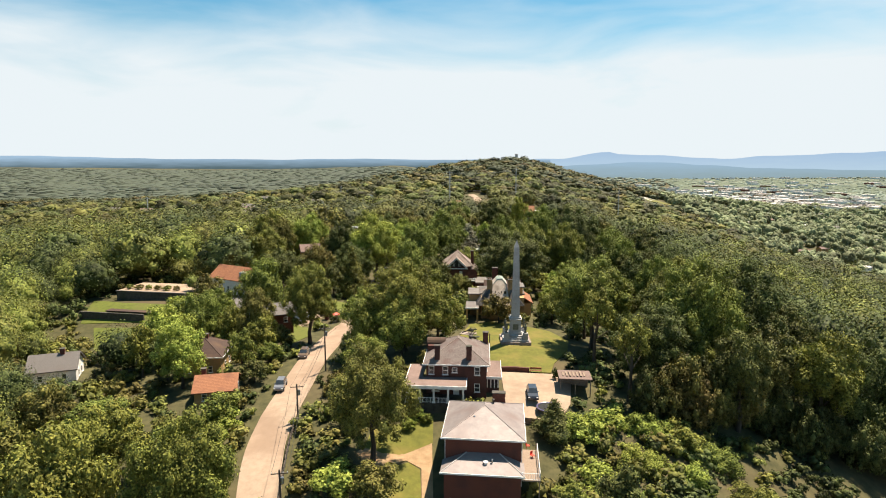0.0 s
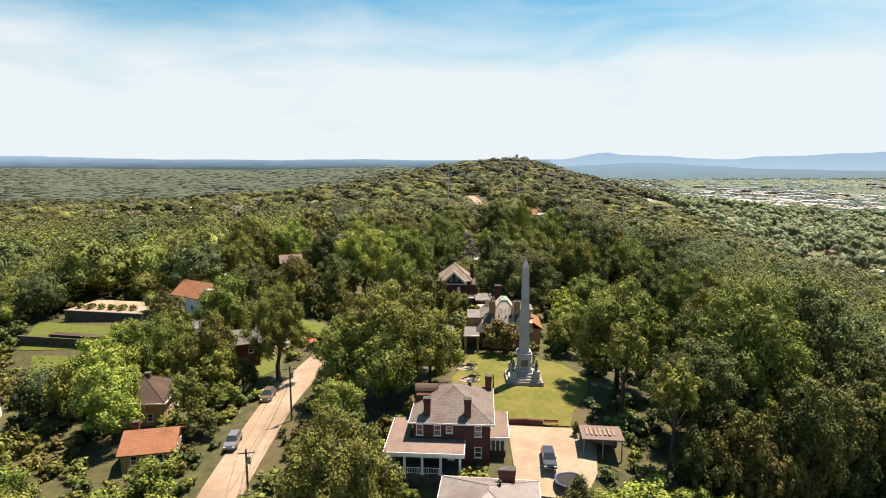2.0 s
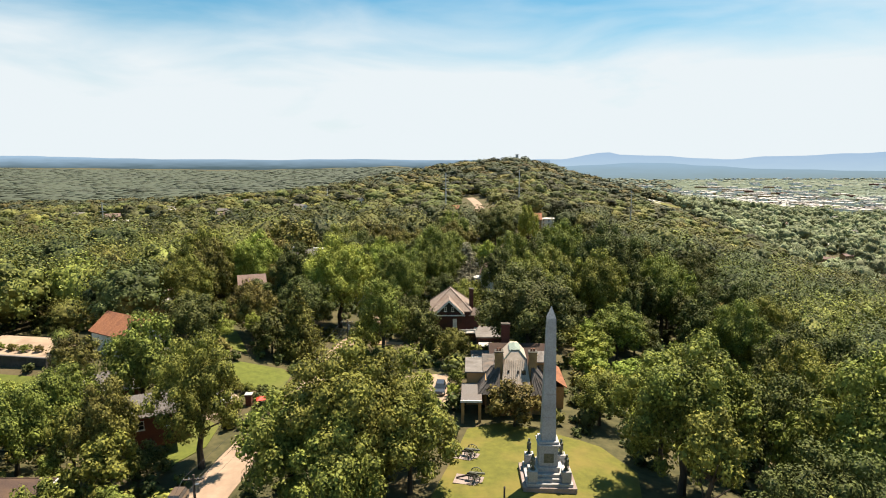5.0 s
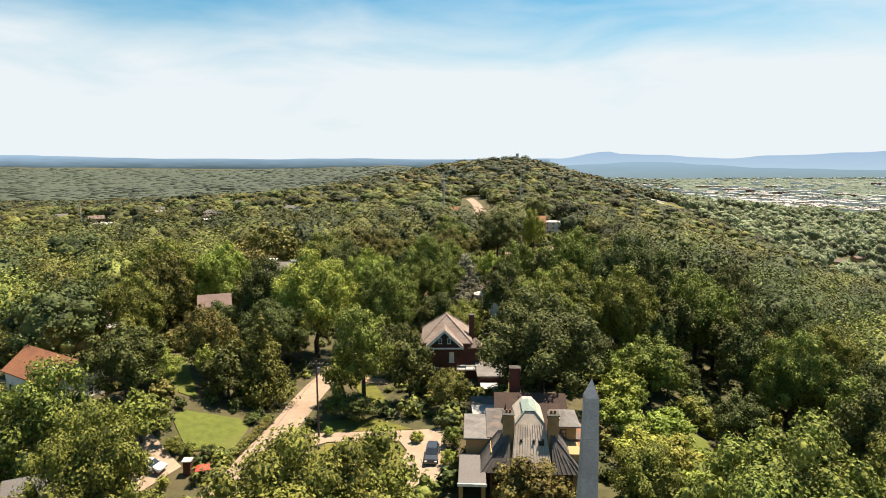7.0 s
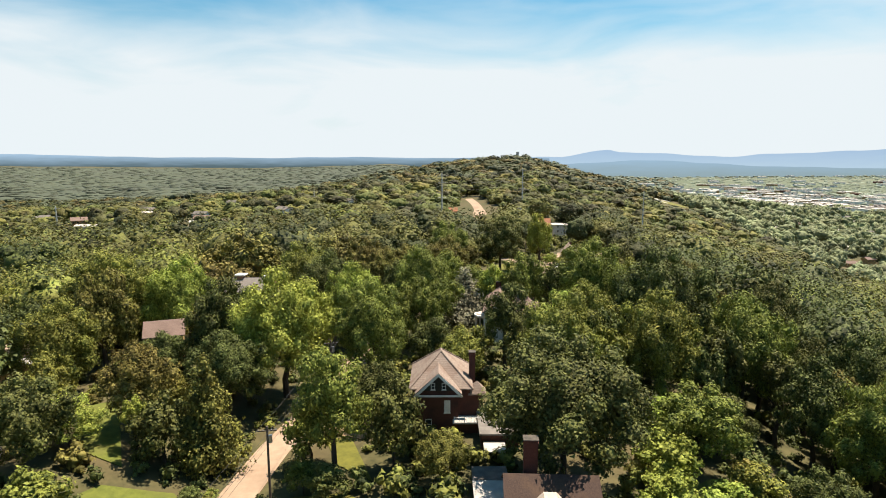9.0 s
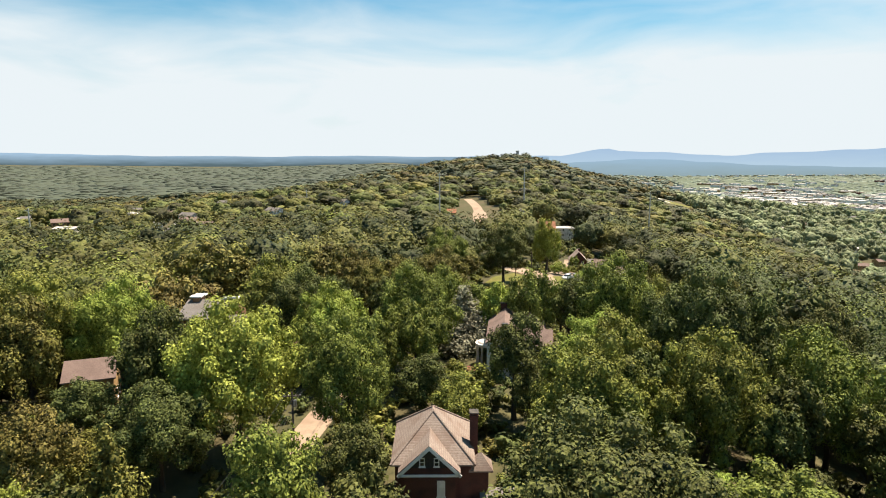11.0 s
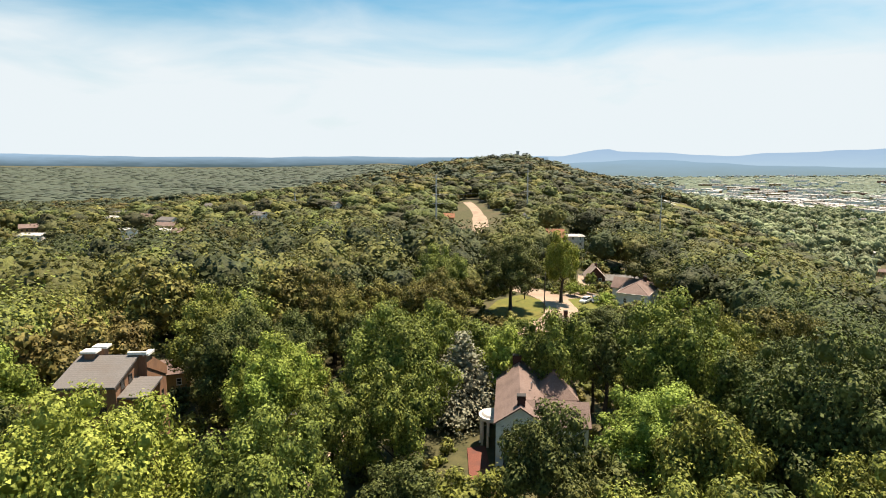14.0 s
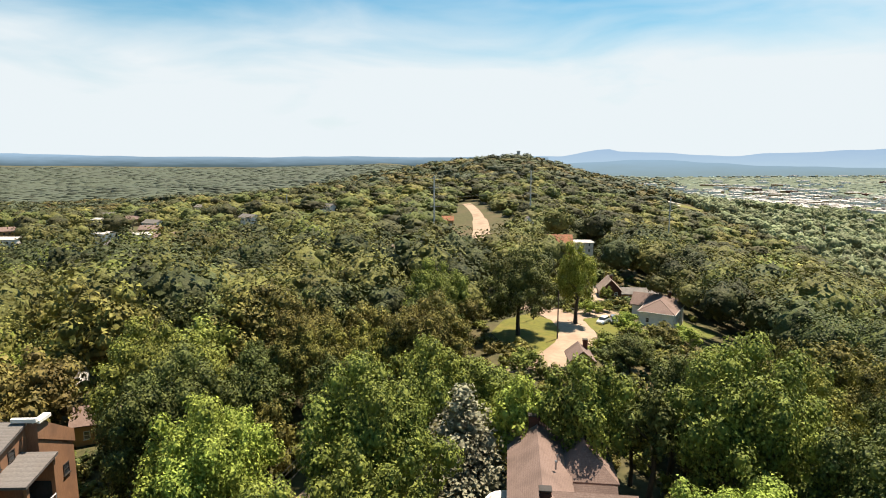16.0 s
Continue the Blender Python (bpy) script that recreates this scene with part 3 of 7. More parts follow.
# self-lit backdrops with aerial haze painted in, bluer with height
haze_far = glow("blue_haze_mountains", (0.50, 0.66, 0.80), (0.41, 0.57, 0.77), -40, 100)
haze_near = glow("blue_haze_ridge", (0.30, 0.40, 0.42), (0.36, 0.52, 0.66), -100, 10)
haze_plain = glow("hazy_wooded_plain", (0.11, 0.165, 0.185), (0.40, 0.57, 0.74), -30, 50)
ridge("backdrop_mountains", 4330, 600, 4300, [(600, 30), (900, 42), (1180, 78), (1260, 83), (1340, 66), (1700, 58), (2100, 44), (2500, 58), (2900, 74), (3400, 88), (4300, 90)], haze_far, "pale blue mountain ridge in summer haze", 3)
ridge("backdrop_ridge", 3760, 500, 4300, [(500, -20), (900, 5), (1250, 14), (1600, 8), (1900, -18), (2300, -32), (3000, -28), (4300, -30)], haze_near, "wooded ridge across the valley under painted blue-green haze", 5)
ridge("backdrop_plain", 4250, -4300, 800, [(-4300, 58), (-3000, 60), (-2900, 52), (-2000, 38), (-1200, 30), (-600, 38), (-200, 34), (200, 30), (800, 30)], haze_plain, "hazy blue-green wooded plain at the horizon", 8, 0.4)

# ---- roads, drives and lawns ----
ROAD = curve_line([(-17, 40), (-22, 62), (-26.2, 78), (-28.2, 88), (-28.4, 98), (-28.2, 106), (-27.8, 118), (-26.4, 137), (-23.6, 158), (-21.6, 172), (-20.3, 184), (-17.6, 198), (-13.5, 222), (-8, 247), (2, 265), (15, 279), (29, 290), (37, 302), (40.5, 315), (37.5, 332), (28, 342), (16, 352), (4, 372), (2, 400), (12, 440), (28, 500), (36, 560), (38, 640), (34, 720)])
ROAD_W = [6.2 if p[1] < 150 else 5.2 if p[1] < 290 else 9.0 if p[1] < 345 else 6.5 if p[1] < 440 else 11.0 if p[1] < 600 else 8.0 for p in ROAD]
road_poly = strip(ROAD, ROAD_W)
road = drape("road", road_poly, 0.06, road_mat, 3.0)
tagged(road, "sunlit pale worn concrete road along the ridge", "road")


def paved(name, poly, mat, label, lift=0.08, cell=2.5):
    return tagged(drape(name, poly, lift, mat, cell), label, name.split("_")[0])


LAWNS = {
    "monument": [(0, 113), (1.5, 121), (4.5, 131), (6.5, 139), (12, 141), (18, 138), (25, 134), (28, 127), (26, 119), (22, 112), (20.5, 107.4), (11, 107.9), (4, 111)],
    "front": [(-12.6, 85.4), (-11.5, 90.5), (-1.6, 93.5), (-1.6, 87), (-6.0, 84.9), (-10.4, 82)],
    "brick": [(-10, 80.8), (-5.2, 83.2), (-3.4, 81.6), (-3.0, 76), (-9, 74)],
    "west": [(-39.2, 167.8), (-37.9, 169.9), (-29.6, 171.5), (-27.4, 169.6), (-27.4, 162.2), (-33.6, 160.5)],
    "east": [(-16.6, 170.6), (-7.6, 170.4), (-0.6, 164.2), (-14.6, 166.4)],
    "island": [(-13.6, 162.6), (-2.7, 160.2), (-1.5, 157.8), (-2.4, 151.5), (-9, 152), (-17, 156)],
    "bank": [(-41.5, 141.5), (-41, 154), (-34, 148), (-33.2, 140.4), (-36.5, 133.5)],
    "terrace": [(-104, 172), (-93.5, 168), (-75, 164.4), (-69.5, 157), (-79.5, 156.5), (-100, 158)],
    "walled": [(-95, 155.6), (-80, 154), (-76.4, 147), (-67.6, 128.5), (-76, 129), (-86, 140)],
    "verge": [(-52, 190.5), (-47.5, 192.5), (-37.5, 174.2), (-45.4, 176)],
    "shade": [(-13.5, 187.6), (-8.6, 184.8), (-4.2, 172.4), (-9.6, 177.6)],
    "bend": [(20, 312), (24, 322), (31.6, 329), (36, 322), (36.4, 313), (33.4, 303.4), (28.5, 295.3), (22, 301)],
    "corner": [(44.6, 326), (53, 333), (58, 324), (46, 308.5), (44.6, 316)],
    "glade": [(-31, 349), (-25, 361), (-18, 338), (-25, 325)],
    "slope": [(72, 338), (82, 353), (91, 347), (80, 331)],
    "clearing": [(380, 1105), (398, 1165), (428, 1178), (446, 1150), (430, 1112)],
    "far_yard": [(-108, 226), (-114, 238), (-106, 240), (-100, 228)],
    "gully": [(28, 150), (33, 168), (41, 175), (46, 166), (38, 152)],
}
LUSH = {"west", "bank", "terrace", "walled", "verge", "gully", "slope", "glade", "far_yard"}
for key, poly in LAWNS.items():
    ob = drape("lawn_" + key, poly, 0.07, lush_mat if key in LUSH else lawn_mat, 2.5 if key not in ("clearing", "slope") else 8)
    tagged(ob, "fresh green mown lawn among trees" if key in LUSH else "sunlit yellow-green mown lawn with dry patches", "lawn")
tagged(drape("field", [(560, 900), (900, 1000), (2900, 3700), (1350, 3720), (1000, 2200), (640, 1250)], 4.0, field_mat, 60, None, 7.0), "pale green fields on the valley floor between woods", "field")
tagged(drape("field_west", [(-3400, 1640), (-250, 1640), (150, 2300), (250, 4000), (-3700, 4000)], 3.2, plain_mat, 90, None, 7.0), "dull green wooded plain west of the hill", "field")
DRIVES = {
    "drive_parking": ([(10.6, 92), (10.9, 107.2), (20.6, 106.8), (23.5, 103.5), (21.8, 96), (19, 91.5)], "pale concrete parking court beside the brick house", drive_mat),
    "drive_court": ([(-16.6, 166.3), (-14.4, 166.2), (-0.4, 163.9), (4.6, 163.4), (4.2, 152), (3.8, 147.5), (-2.0, 147.5), (-2.2, 152), (-1.2, 157.6), (-2.4, 160.6), (-13.4, 162.9), (-18, 161)], "pale concrete drive turning in from the road", drive_mat),
    "path_brick": ([(-2.9, 74), (-3.2, 81.8), (-5.6, 83.6), (-10.4, 81.0), (-13.4, 85.2), (-12.4, 86.2), (-6.0, 85.0), (-1.7, 87.2), (-1.5, 80), (-1.3, 74)], "reddish earth garden path between lawns", earth_mat),
    "drive_cul": ([(40, 322), (46, 334), (54, 341), (58.5, 336), (53.5, 331.5), (45, 325), (43, 318)], "pale concrete driveway off the bend", drive_mat),
    "drive_rise": ([(52.5, 346), (56.5, 345), (63.5, 378), (60.5, 379)], "pale concrete driveway climbing beside the gabled house", drive_mat),
    "drive_left": ([(-37, 150), (-44, 158), (-41, 164), (-33, 157)], "pale concrete drive in front of parked cars", drive_mat),
    "drive_yard": ([(-86, 110), (-92, 117), (-79, 119.5), (-74, 113)], "pale concrete yard by the cottage", drive_mat),
    "drive_hill": ([(-6, 186.9), (-13, 190.6), (-14.2, 188.8), (-6.5, 184.6)], "reddish pale side drive in tree shade", earth_mat),
    "drive_track": ([(392, 1120), (384, 1150), (396, 1180), (425, 1196), (430, 1190), (404, 1172), (394, 1150), (400, 1124)], "pale track curving round a clearing", white_roof),
}
for key, (poly, label, mat) in DRIVES.items():
    paved(key, poly, mat, label, 0.09, 2.5 if key != "drive_track" else 10)

# ---- trees ----
def ball(rng, sub):
    bm = bmesh.new()
    bmesh.ops.create_icosphere(bm, subdivisions=sub, radius=1)
    v = np.array([p.co[:] for p in bm.verts])
    f = np.array([[q.index for q in p.verts] for p in bm.faces])
    bm.free()
    return v, f


BALLS = {1: ball(None, 1), 2: ball(None, 2)}


def crown_arrays(seed, count, size, lobes=16, shape="round", core_sub=2, tight=0.0, clumps=14):
    """A crown of radius 1: lobes built of leafy clumps with gaps between, round a rough inside. Corners, and faces as rows of four."""
    rng = np.random.RandomState(seed)
    C, R = [], []
    for i in range(lobes):
        if shape == "cone":
            h = (i + 0.5) / lobes
            a = i * 2.4 + rng.uniform(-0.4, 0.4)
            rad = (1 - h) ** 0.8 * (0.72 if i % 2 else 0.35)
            C.append((rad * math.cos(a), rad * math.sin(a), -0.9 + 2.5 * h))
            R.append(0.50 * (1 - h) + 0.16 + rng.uniform(-0.03, 0.06))
        else:
            u = 1 - 1.8 * (i + 0.5) / lobes
            a = i * 2.39996 + rng.uniform(-0.5, 0.5)
            s = math.sqrt(max(0, 1 - u * u))
            k = rng.uniform(0.60, 0.84) if tight < 0.6 else rng.uniform(0.48, 0.68)
            C.append((k * s * math.cos(a), k * s * math.sin(a), k * u * (0.95 if u > 0 else 0.9)))
            R.append(rng.uniform(0.8, 1.3) * 1.22 / math.sqrt(lobes + 3))
    if shape != "cone":
        C.append((0, 0, 0)), R.append(1.0 if tight > 0.6 else 0.58 if lobes > 6 else 0.80)
    C, R = np.array(C), np.array(R)
    w = R ** 2
    # clumps over the lobes, more of them above than below
    m = max(len(R) * clumps, 12)
    own = rng.choice(len(R), size=m, p=w / w.sum())
    e = rng.normal(size=(m, 3))
    e /= np.linalg.norm(e, axis=1)[:, None]
    e[:, 2] = np.where(e[:, 2] < -0.45, -e[:, 2], e[:, 2])
    K = C[own] + e * (R[own] * rng.uniform(0.66, 0.86, m))[:, None]
    S = R[own] * rng.uniform(0.28, 0.44, m)
    pick = rng.choice(m, size=count * 3, p=S ** 2 / (S ** 2).sum())
    d = rng.normal(size=(count * 3, 3))
    d /= np.linalg.norm(d, axis=1)[:, None]
    P = K[pick] + d * (S[pick] * rng.uniform(0.72, 1.08, count * 3))[:, None]
    # sparser leaves all over the lobes close the gaps lower down
    thin = rng.random_sample(count * 3) < 0.42
    home = rng.choice(len(R), size=count * 3, p=w / w.sum())
    P[thin] = (C[home] + d * (R[home] * rng.uniform(0.66, 0.88, count * 3))[:, None])[thin]
    e = np.where(thin[:, None], d, e[pick])
    inside = np.zeros(len(P), bool)
    core = 0.42 + 0.38 * tight
    for c, r in zip(C, R):
        inside |= ((P - c) ** 2).sum(1) < (r * core) ** 2
    P, d, e = P[~inside][:count], d[~inside][:count], e[~inside][:count]
    n = len(P)
    nrm = d * 0.45 + e * 0.55 + rng.normal(size=(n, 3)) * (0.34 - 0.1 * tight) + np.array([0, 0, 0.2])
    nrm /= np.linalg.norm(nrm, axis=1)[:, None]
    t = np.cross(nrm, rng.normal(size=(n, 3)))
    t /= np.linalg.norm(t, axis=1)[:, None]
    b = np.cross(nrm, t)
    s = size * rng.uniform(0.6, 1.4, n)[:, None]
    V = np.stack([P - t * s - b * s * 0.55, P + t * s - b * s * 0.55, P + b * s * 1.1], 1).reshape(-1, 3)
    Q = np.arange(n * 3).reshape(n, 3)[:, [0, 1, 2, 2]]
    bv, bf = BALLS[core_sub]
    vs, qs, o = [V], [Q], len(V)
    for c, r in zip(C, R):
        j = 0.2 if tight < 0.6 else 0.08
        vv = bv * (r * core) * rng.uniform(1 - j, 1 + j, (len(bv), 1)) + c
        vs.append(vv)
        qs.append(np.concatenate([bf, bf[:, 2:3]], 1) + o)
        o += len(bv)
    return np.concatenate(vs), np.concatenate(qs)


def rows_mesh(name, V, Q, mat):
    """A mesh from corners and rows of four, of which a repeated last corner means a triangle."""
    tri = Q[:, 2] == Q[:, 3]
    me = bpy.data.meshes.new(name)
    order = np.concatenate([Q[~tri].ravel(), Q[tri][:, :3].ravel()]).astype(np.int32)
    n4, n3 = int((~tri).sum()), int(tri.sum())
    me.vertices.add(len(V))
    me.vertices.foreach_set("co", np.asarray(V, np.float32).ravel())
    me.loops.add(len(order))
    me.loops.foreach_set("vertex_index", order)
    me.polygons.add(n4 + n3)
    me.polygons.foreach_set("loop_start", np.concatenate([np.arange(n4) * 4, n4 * 4 + np.arange(n3) * 3]).astype(np.int32))
    me.polygons.foreach_set("use_smooth", np.ones(n4 + n3, dtype=bool))
    me.update(calc_edges=True)
    me.materials.append(mat)
    return me


CROWNS = {}
for kind, spec in {"big": (34000, 0.0155, 50, "round", 2), "mid": (13000, 0.0245, 28, "round", 4), "small": (3200, 0.048, 15, "round", 3), "cone": (7500, 0.036, 34, "cone", 2)}.items():
    for i in range(spec[4]):
        V, Q = crown_arrays(11 * i + len(kind), spec[0], spec[1], spec[2], spec[3], 2 if kind == "big" else 1)
        for lk, lm in LEAVES.items():
            CROWNS[kind, i, lk] = (V, Q, lm)
CROWN_MESH = {}


def crown_mesh(kind, i, leaf):
    key = (kind, i, leaf)
    if key not in CROWN_MESH:
        V, Q, lm = CROWNS[key]
        CROWN_MESH[key] = rows_mesh("crown", V, Q, lm)
    return CROWN_MESH[key]


def trunk_mesh(seed, tall):
    """A tapered, slightly bent trunk of height 1 to the crown's middle, with limbs."""
    rng = random.Random(seed)
    bm = bmesh.new()
    p = [Vector((0, 0, -0.06))]
    for i in range(1, 5):
        p.append(Vector((rng.uniform(-0.02, 0.02) * i, rng.uniform(-0.02, 0.02) * i, i * 0.25)))
    rad = [0.045, 0.032, 0.028, 0.023, 0.015]
    for i in range(4):
        rod(bm, p[i], p[i + 1], rad[i], rad[i + 1], 7)
    for k in range(6):
        a = k * 1.05 + rng.uniform(-0.3, 0.3)
        s = p[2] if k < 2 else p[3]
        rod(bm, s, s + Vector((0.26 * math.cos(a), 0.26 * math.sin(a), rng.uniform(0.12, 0.3))), 0.014, 0.005, 5)
    me = bpy.data.meshes.new("trunk")
    bm.to_mesh(me)
    bm.free()
    me.materials.append(bark)
    return me


TRUNKS = [trunk_mesh(i, 1) for i in range(4)]
WORDS = {"m": "broad green oak in full leaf", "d": "dark green dense tree in full leaf", "b": "bright green maple in full sun", "y": "yellow-green leafy tree in sun", "o": "olive-brown late summer oak", "g": "silvery grey-green juniper"}
tree_count = [0]


def tree(x, y, top, r, leaf="m", kind=None, squash=None, where="in the woods"):
    """A tree with its crown's top at the given height."""
    i = tree_count[0]
    tree_count[0] += 1
    g = gz(x, y)
    tall = max(3.0, top - g)
    if kind == "tall":
        kind, squash = "mid", tall * 0.46
    kind = kind or ("big" if r > 7.6 else "mid" if r > 4.6 else "small")
    nvar = {"big": 2, "mid": 4, "small": 3, "cone": 2}[kind]
    hz = squash if squash else min(1.3 * r, max(0.7 * r, tall * 0.49))
    if kind == "cone":
        hz = tall * 0.36
        cz = tall - 1.75 * hz
    else:
        cz = tall - hz * 1.0
    t = base("tree", x, y, g, (i * 77.0) % 360, WORDS[leaf] + " " + where, "tree", "trees on the ridge")
    tr = new("trunk", TRUNKS[i % 4])
    tr.parent = t
    tr.scale = (tall * 0.62, tall * 0.62, max(1.0, cz))
    cr = new("crown", crown_mesh(kind, i % nvar, leaf))
    cr.parent = t
    cr.location = (0, 0, cz)
    cr.scale = (r, r, hz)
    return t


HERO = [
    # x, y, top, radius, leaves, form
    (-10.6, 83.5, 13.0, 7.6, "o", "big"), (-8, 121.5, 19.3, 9.6, "m", "big"), (-15.4, 121, 13.8, 7.4, "m", "mid"), (-1.2, 122, 13.8, 6.6, "m", "mid"), (-8.4, 114.8, 12.6, 6.6, "m", "mid"), (-31.0, 133.5, 16.6, 7.2, "m", "big"), (-23.4, 204, 21.8, 10.9, "y", "big"),
    (-9.5, 174, 15.8, 5.8, "m", None), (-32, 67, 10.2, 7.6, "m", "big"), (-45, 62.5, 10.4, 7.6, "m", None), (-49.5, 82, 4.6, 6.4, "m", None), (-38, 79, 3.4, 4.8, "o", None), (-42.5, 93, -3.2, 4.4, "m", None), (-57, 92, 0.5, 6.0, "m", None), (-37, 94.5, -3.4, 3.4, "b", None), (-8, 203, 19.3, 8, "m", "big"), (-15.5, 234, 17.2, 8.6, "b", "big"), (-6, 256, 12.8, 5.6, "d", None), (-40.5, 219, 13.0, 6.4, "o", None), (-35.5, 205, 18.6, 6.2, "d", None),
    (10.6, 244.5, 13.0, 6.4, "g", "cone"), (14, 262, 10, 7, "m", None), (5.5, 275, 17.4, 9, "o", "big"), (26.0, 309, 20.4, 10.2, "d", "big"), (41.5, 319, 19.6, 5.4, "b", "tall"),
    (41.5, 255, 6.6, 6.6, "m", None), (36, 215, 9.8, 5.8, "y", "mid"), (32.6, 221, 14.2, 8.6, "b", "big"), (19.8, 170, 19.6, 12.0, "d", "big"),
    (-1.6, 176, 9.6, 4.6, "d", None), (4.8, 170, 6.4, 3.9, "o", "mid"), (-27.8, 179, 13.0, 4.8, "o", "cone"), (-40, 194, 4.6, 5, "m", None),
    (-92, 228, 12.6, 8.2, "y", None), (-47, 170, 14.2, 6.6, "d", None), (-51, 110.5, 8.4, 5.8, "b", None), (32, 123, 19.8, 9.6, "m", "big"),
    # dark leaves at (39.5, 106.5) stand in for the tree's shaded side
    (39.5, 106.5, 13.6, 8.8, "d", "big"), (60, 105, 10, 7.5, "d", None), (54, 135, 15, 8, "m", "big"), (13.6, 139.6, 7.2, 4.6, "o", None), (27, 142, 7.5, 4.8, "m", None),
    (40, 177, 10, 7, "m", None), (-42.5, 131.5, 10.2, 5.0, "o", None), (-43, 200, 10.2, 5.4, "d", None), (-50, 201, 4.4, 4.6, "m", None), (-58, 147, 8, 5.6, "m", None), (-66, 141, 6, 5.6, "b", None),
    (-33.5, 177.5, 8, 4.6, "d", None), (-9.5, 169, 2.4, 3.2, "d", "small"), (-13.0, 171.5, 1.2, 2.4, "m", "small"),
    (17.0, 210.0, 16.4, 5.4, "d", None), (20.4, 204.5, 11.4, 5.2, "d", None), (24.4, 213, 9.0, 4.6, "d", None), (10, 214, 7, 4.6, "m", None), (3, 213, 9, 5.5, "d", None), (25.5, 219, 4.5, 3.6, "o", None),
    (-18, 152.5, -0.2, 2.6, "b", "small"), (-40.5, 161, 6.0, 4.6, "m", None), (-46, 177, 8, 5, "b", None), (8.2, 203, 9, 5.2, "m", None), (-4.8, 190, 8, 5.0, "d", None),
    (-37, 130, 1.5, 3.2, "d", None), (-36.5, 120, 1.0, 3.2, "m", None), (-37, 111, 0.5, 3.4, "d", None), (-38, 96, -0.5, 3.6, "m", None), (-36.6, 88, -2.5, 3.2, "b", None),
    (-22, 66, -2.0, 3.4, "m", None), (-9.0, 74, -1.0, 4.0, "o", None), (-14.5, 75, -1.6, 4.2, "b", None), (-16, 92, 0.2, 3.0, "m", None), (-17.5, 99, 1.0, 3.6, "d", None), (-12, 100, 4.5, 4.4, "d", None), (-14.5, 107, 7, 5, "m", None),
    (17.6, 88.5, 1.8, 3.4, "d", "cone"), (22.6, 89, -0.6, 4.2, "b", None), (22, 80, -4.5, 4.2, "b", None), (30, 85, -6.5, 5.0, "b", None), (28, 93, -1.6, 4.6, "b", None), (17.5, 75, -4.5, 3.4, "m", None), (33.5, 92, -2.2, 4.8, "b", None), (38.5, 91, -3.2, 4.6, "m", None), (44, 89, -6, 4.8, "m", None), (37, 83, -8.5, 4.8, "b", None), (46, 81, -11, 5, "m", None), (26, 74, -8, 4.6, "b", None),
    (30, 152, 4.0, 4.2, "y", None), (36, 157, 1.0, 4.6, "y", None), (31, 164, 4, 4.2, "b", None), (39, 166, 0.5, 4.6, "b", None), (45, 148, -1.5, 4.8, "m", None), (36, 145, 2.0, 4.0, "b", None), (45, 172, 0, 4.4, "m", None), (34, 172, 5, 4.6, "b", None), (44, 158, -2, 4.8, "b", None), (28.5, 181, 6, 4.6, "m", None), (36, 186, 4, 4.8, "b", None), (46, 184, 5, 5.6, "d", None), (49, 163, 5, 5, "d", None),
    (48, 330.5, 2.0, 3.4, "b", None), (44, 300, 2.2, 4.4, "m", None), (52, 302, -0.5, 4.0, "m", None), (58, 296, -1.5, 4.2, "o", None), (-48, 151.5, 14.2, 7.2, "m", "mid"), (45, 288, 5.5, 5.6, "d", None), (24, 285, 3.6, 4.0, "m", None), (48.5, 268, 8.6, 5.8, "m", None), (56, 279, 4.6, 5.0, "b", None), (61.5, 289.5, 1.6, 5.2, "o", None), (68, 300, -1.0, 5.0, "m", None), (70, 284, 2.4, 5.6, "d", None), (77, 303, -2.5, 5.2, "m", None), (54.5, 315.5, 0.0, 4.4, "b", None), (61, 313.5, -0.2, 4.6, "o", None), (67, 316, -1.2, 4.6, "b", None), (64, 270, 6.0, 5.6, "d", None), (54.5, 321.5, 0.6, 3.4, "b", None), (58.5, 352, 0.5, 2.4, "m", None),
]
for x, y, top, r, leaf, form in HERO:
    tree(x, y, top, r, leaf, form)

# ---- houses ----
HOUSE_SPOTS = [(5.5, 83, 9.5), (5.5, 75, 6), (13, 80, 3), (2.5, 103, 8.5), (-5, 97, 4), (15.5, 123.7, 6), (15, 149, 9), (8, 143, 4), (6, 190, 7), (13, 181, 5), (11, 166, 4.5), (13, 158, 4), (17, 233, 8), (23, 232, 7), (12, 228, 4),
               (-49.5, 120.5, 6.5), (-45, 106.5, 6), (-40, 240, 7), (-38, 233, 5), (-33, 231, 4), (34.5, 285, 4), (-46, 270, 4.5),
               (66, 322, 9), (60, 332, 7), (63, 362, 7), (74, 368, 6), (24, 103.5, 4), (-62, 175, 9), (-73, 205, 9), (-46.5, 211, 6), (-88, 177, 13), (-80, 118, 8), (-40.5, 141, 5.5), (-56, 160, 7), (-47, 156, 4), (61.5, 443, 9.5), (74.5, 454, 8), (-9, 458, 8), (-69, 294, 6)]


def wall_band(parent, x0, x1, y0, y1, z0, z1, mat, name="wall"):
    return part(name, boxes((x0, x1, y0, y1, z0, z1)), mat, parent)


def fascia(parent, x0, x1, y0, y1, z, mat, over=0.5, tall=0.2, wide=0.06):
    a0, a1, b0, b1 = x0 - over - wide, x1 + over + wide, y0 - over - wide, y1 + over + wide
    return part("gutter", boxes((a0, a1, b0, b0 + wide, z - 0.03, z + tall), (a0, a1, b1 - wide, b1, z - 0.03, z + tall),
                                (a0, a0 + wide, b0 + wide, b1 - wide, z - 0.03, z + tall), (a1 - wide, a1, b0 + wide, b1 - wide, z - 0.03, z + tall)), mat, parent)


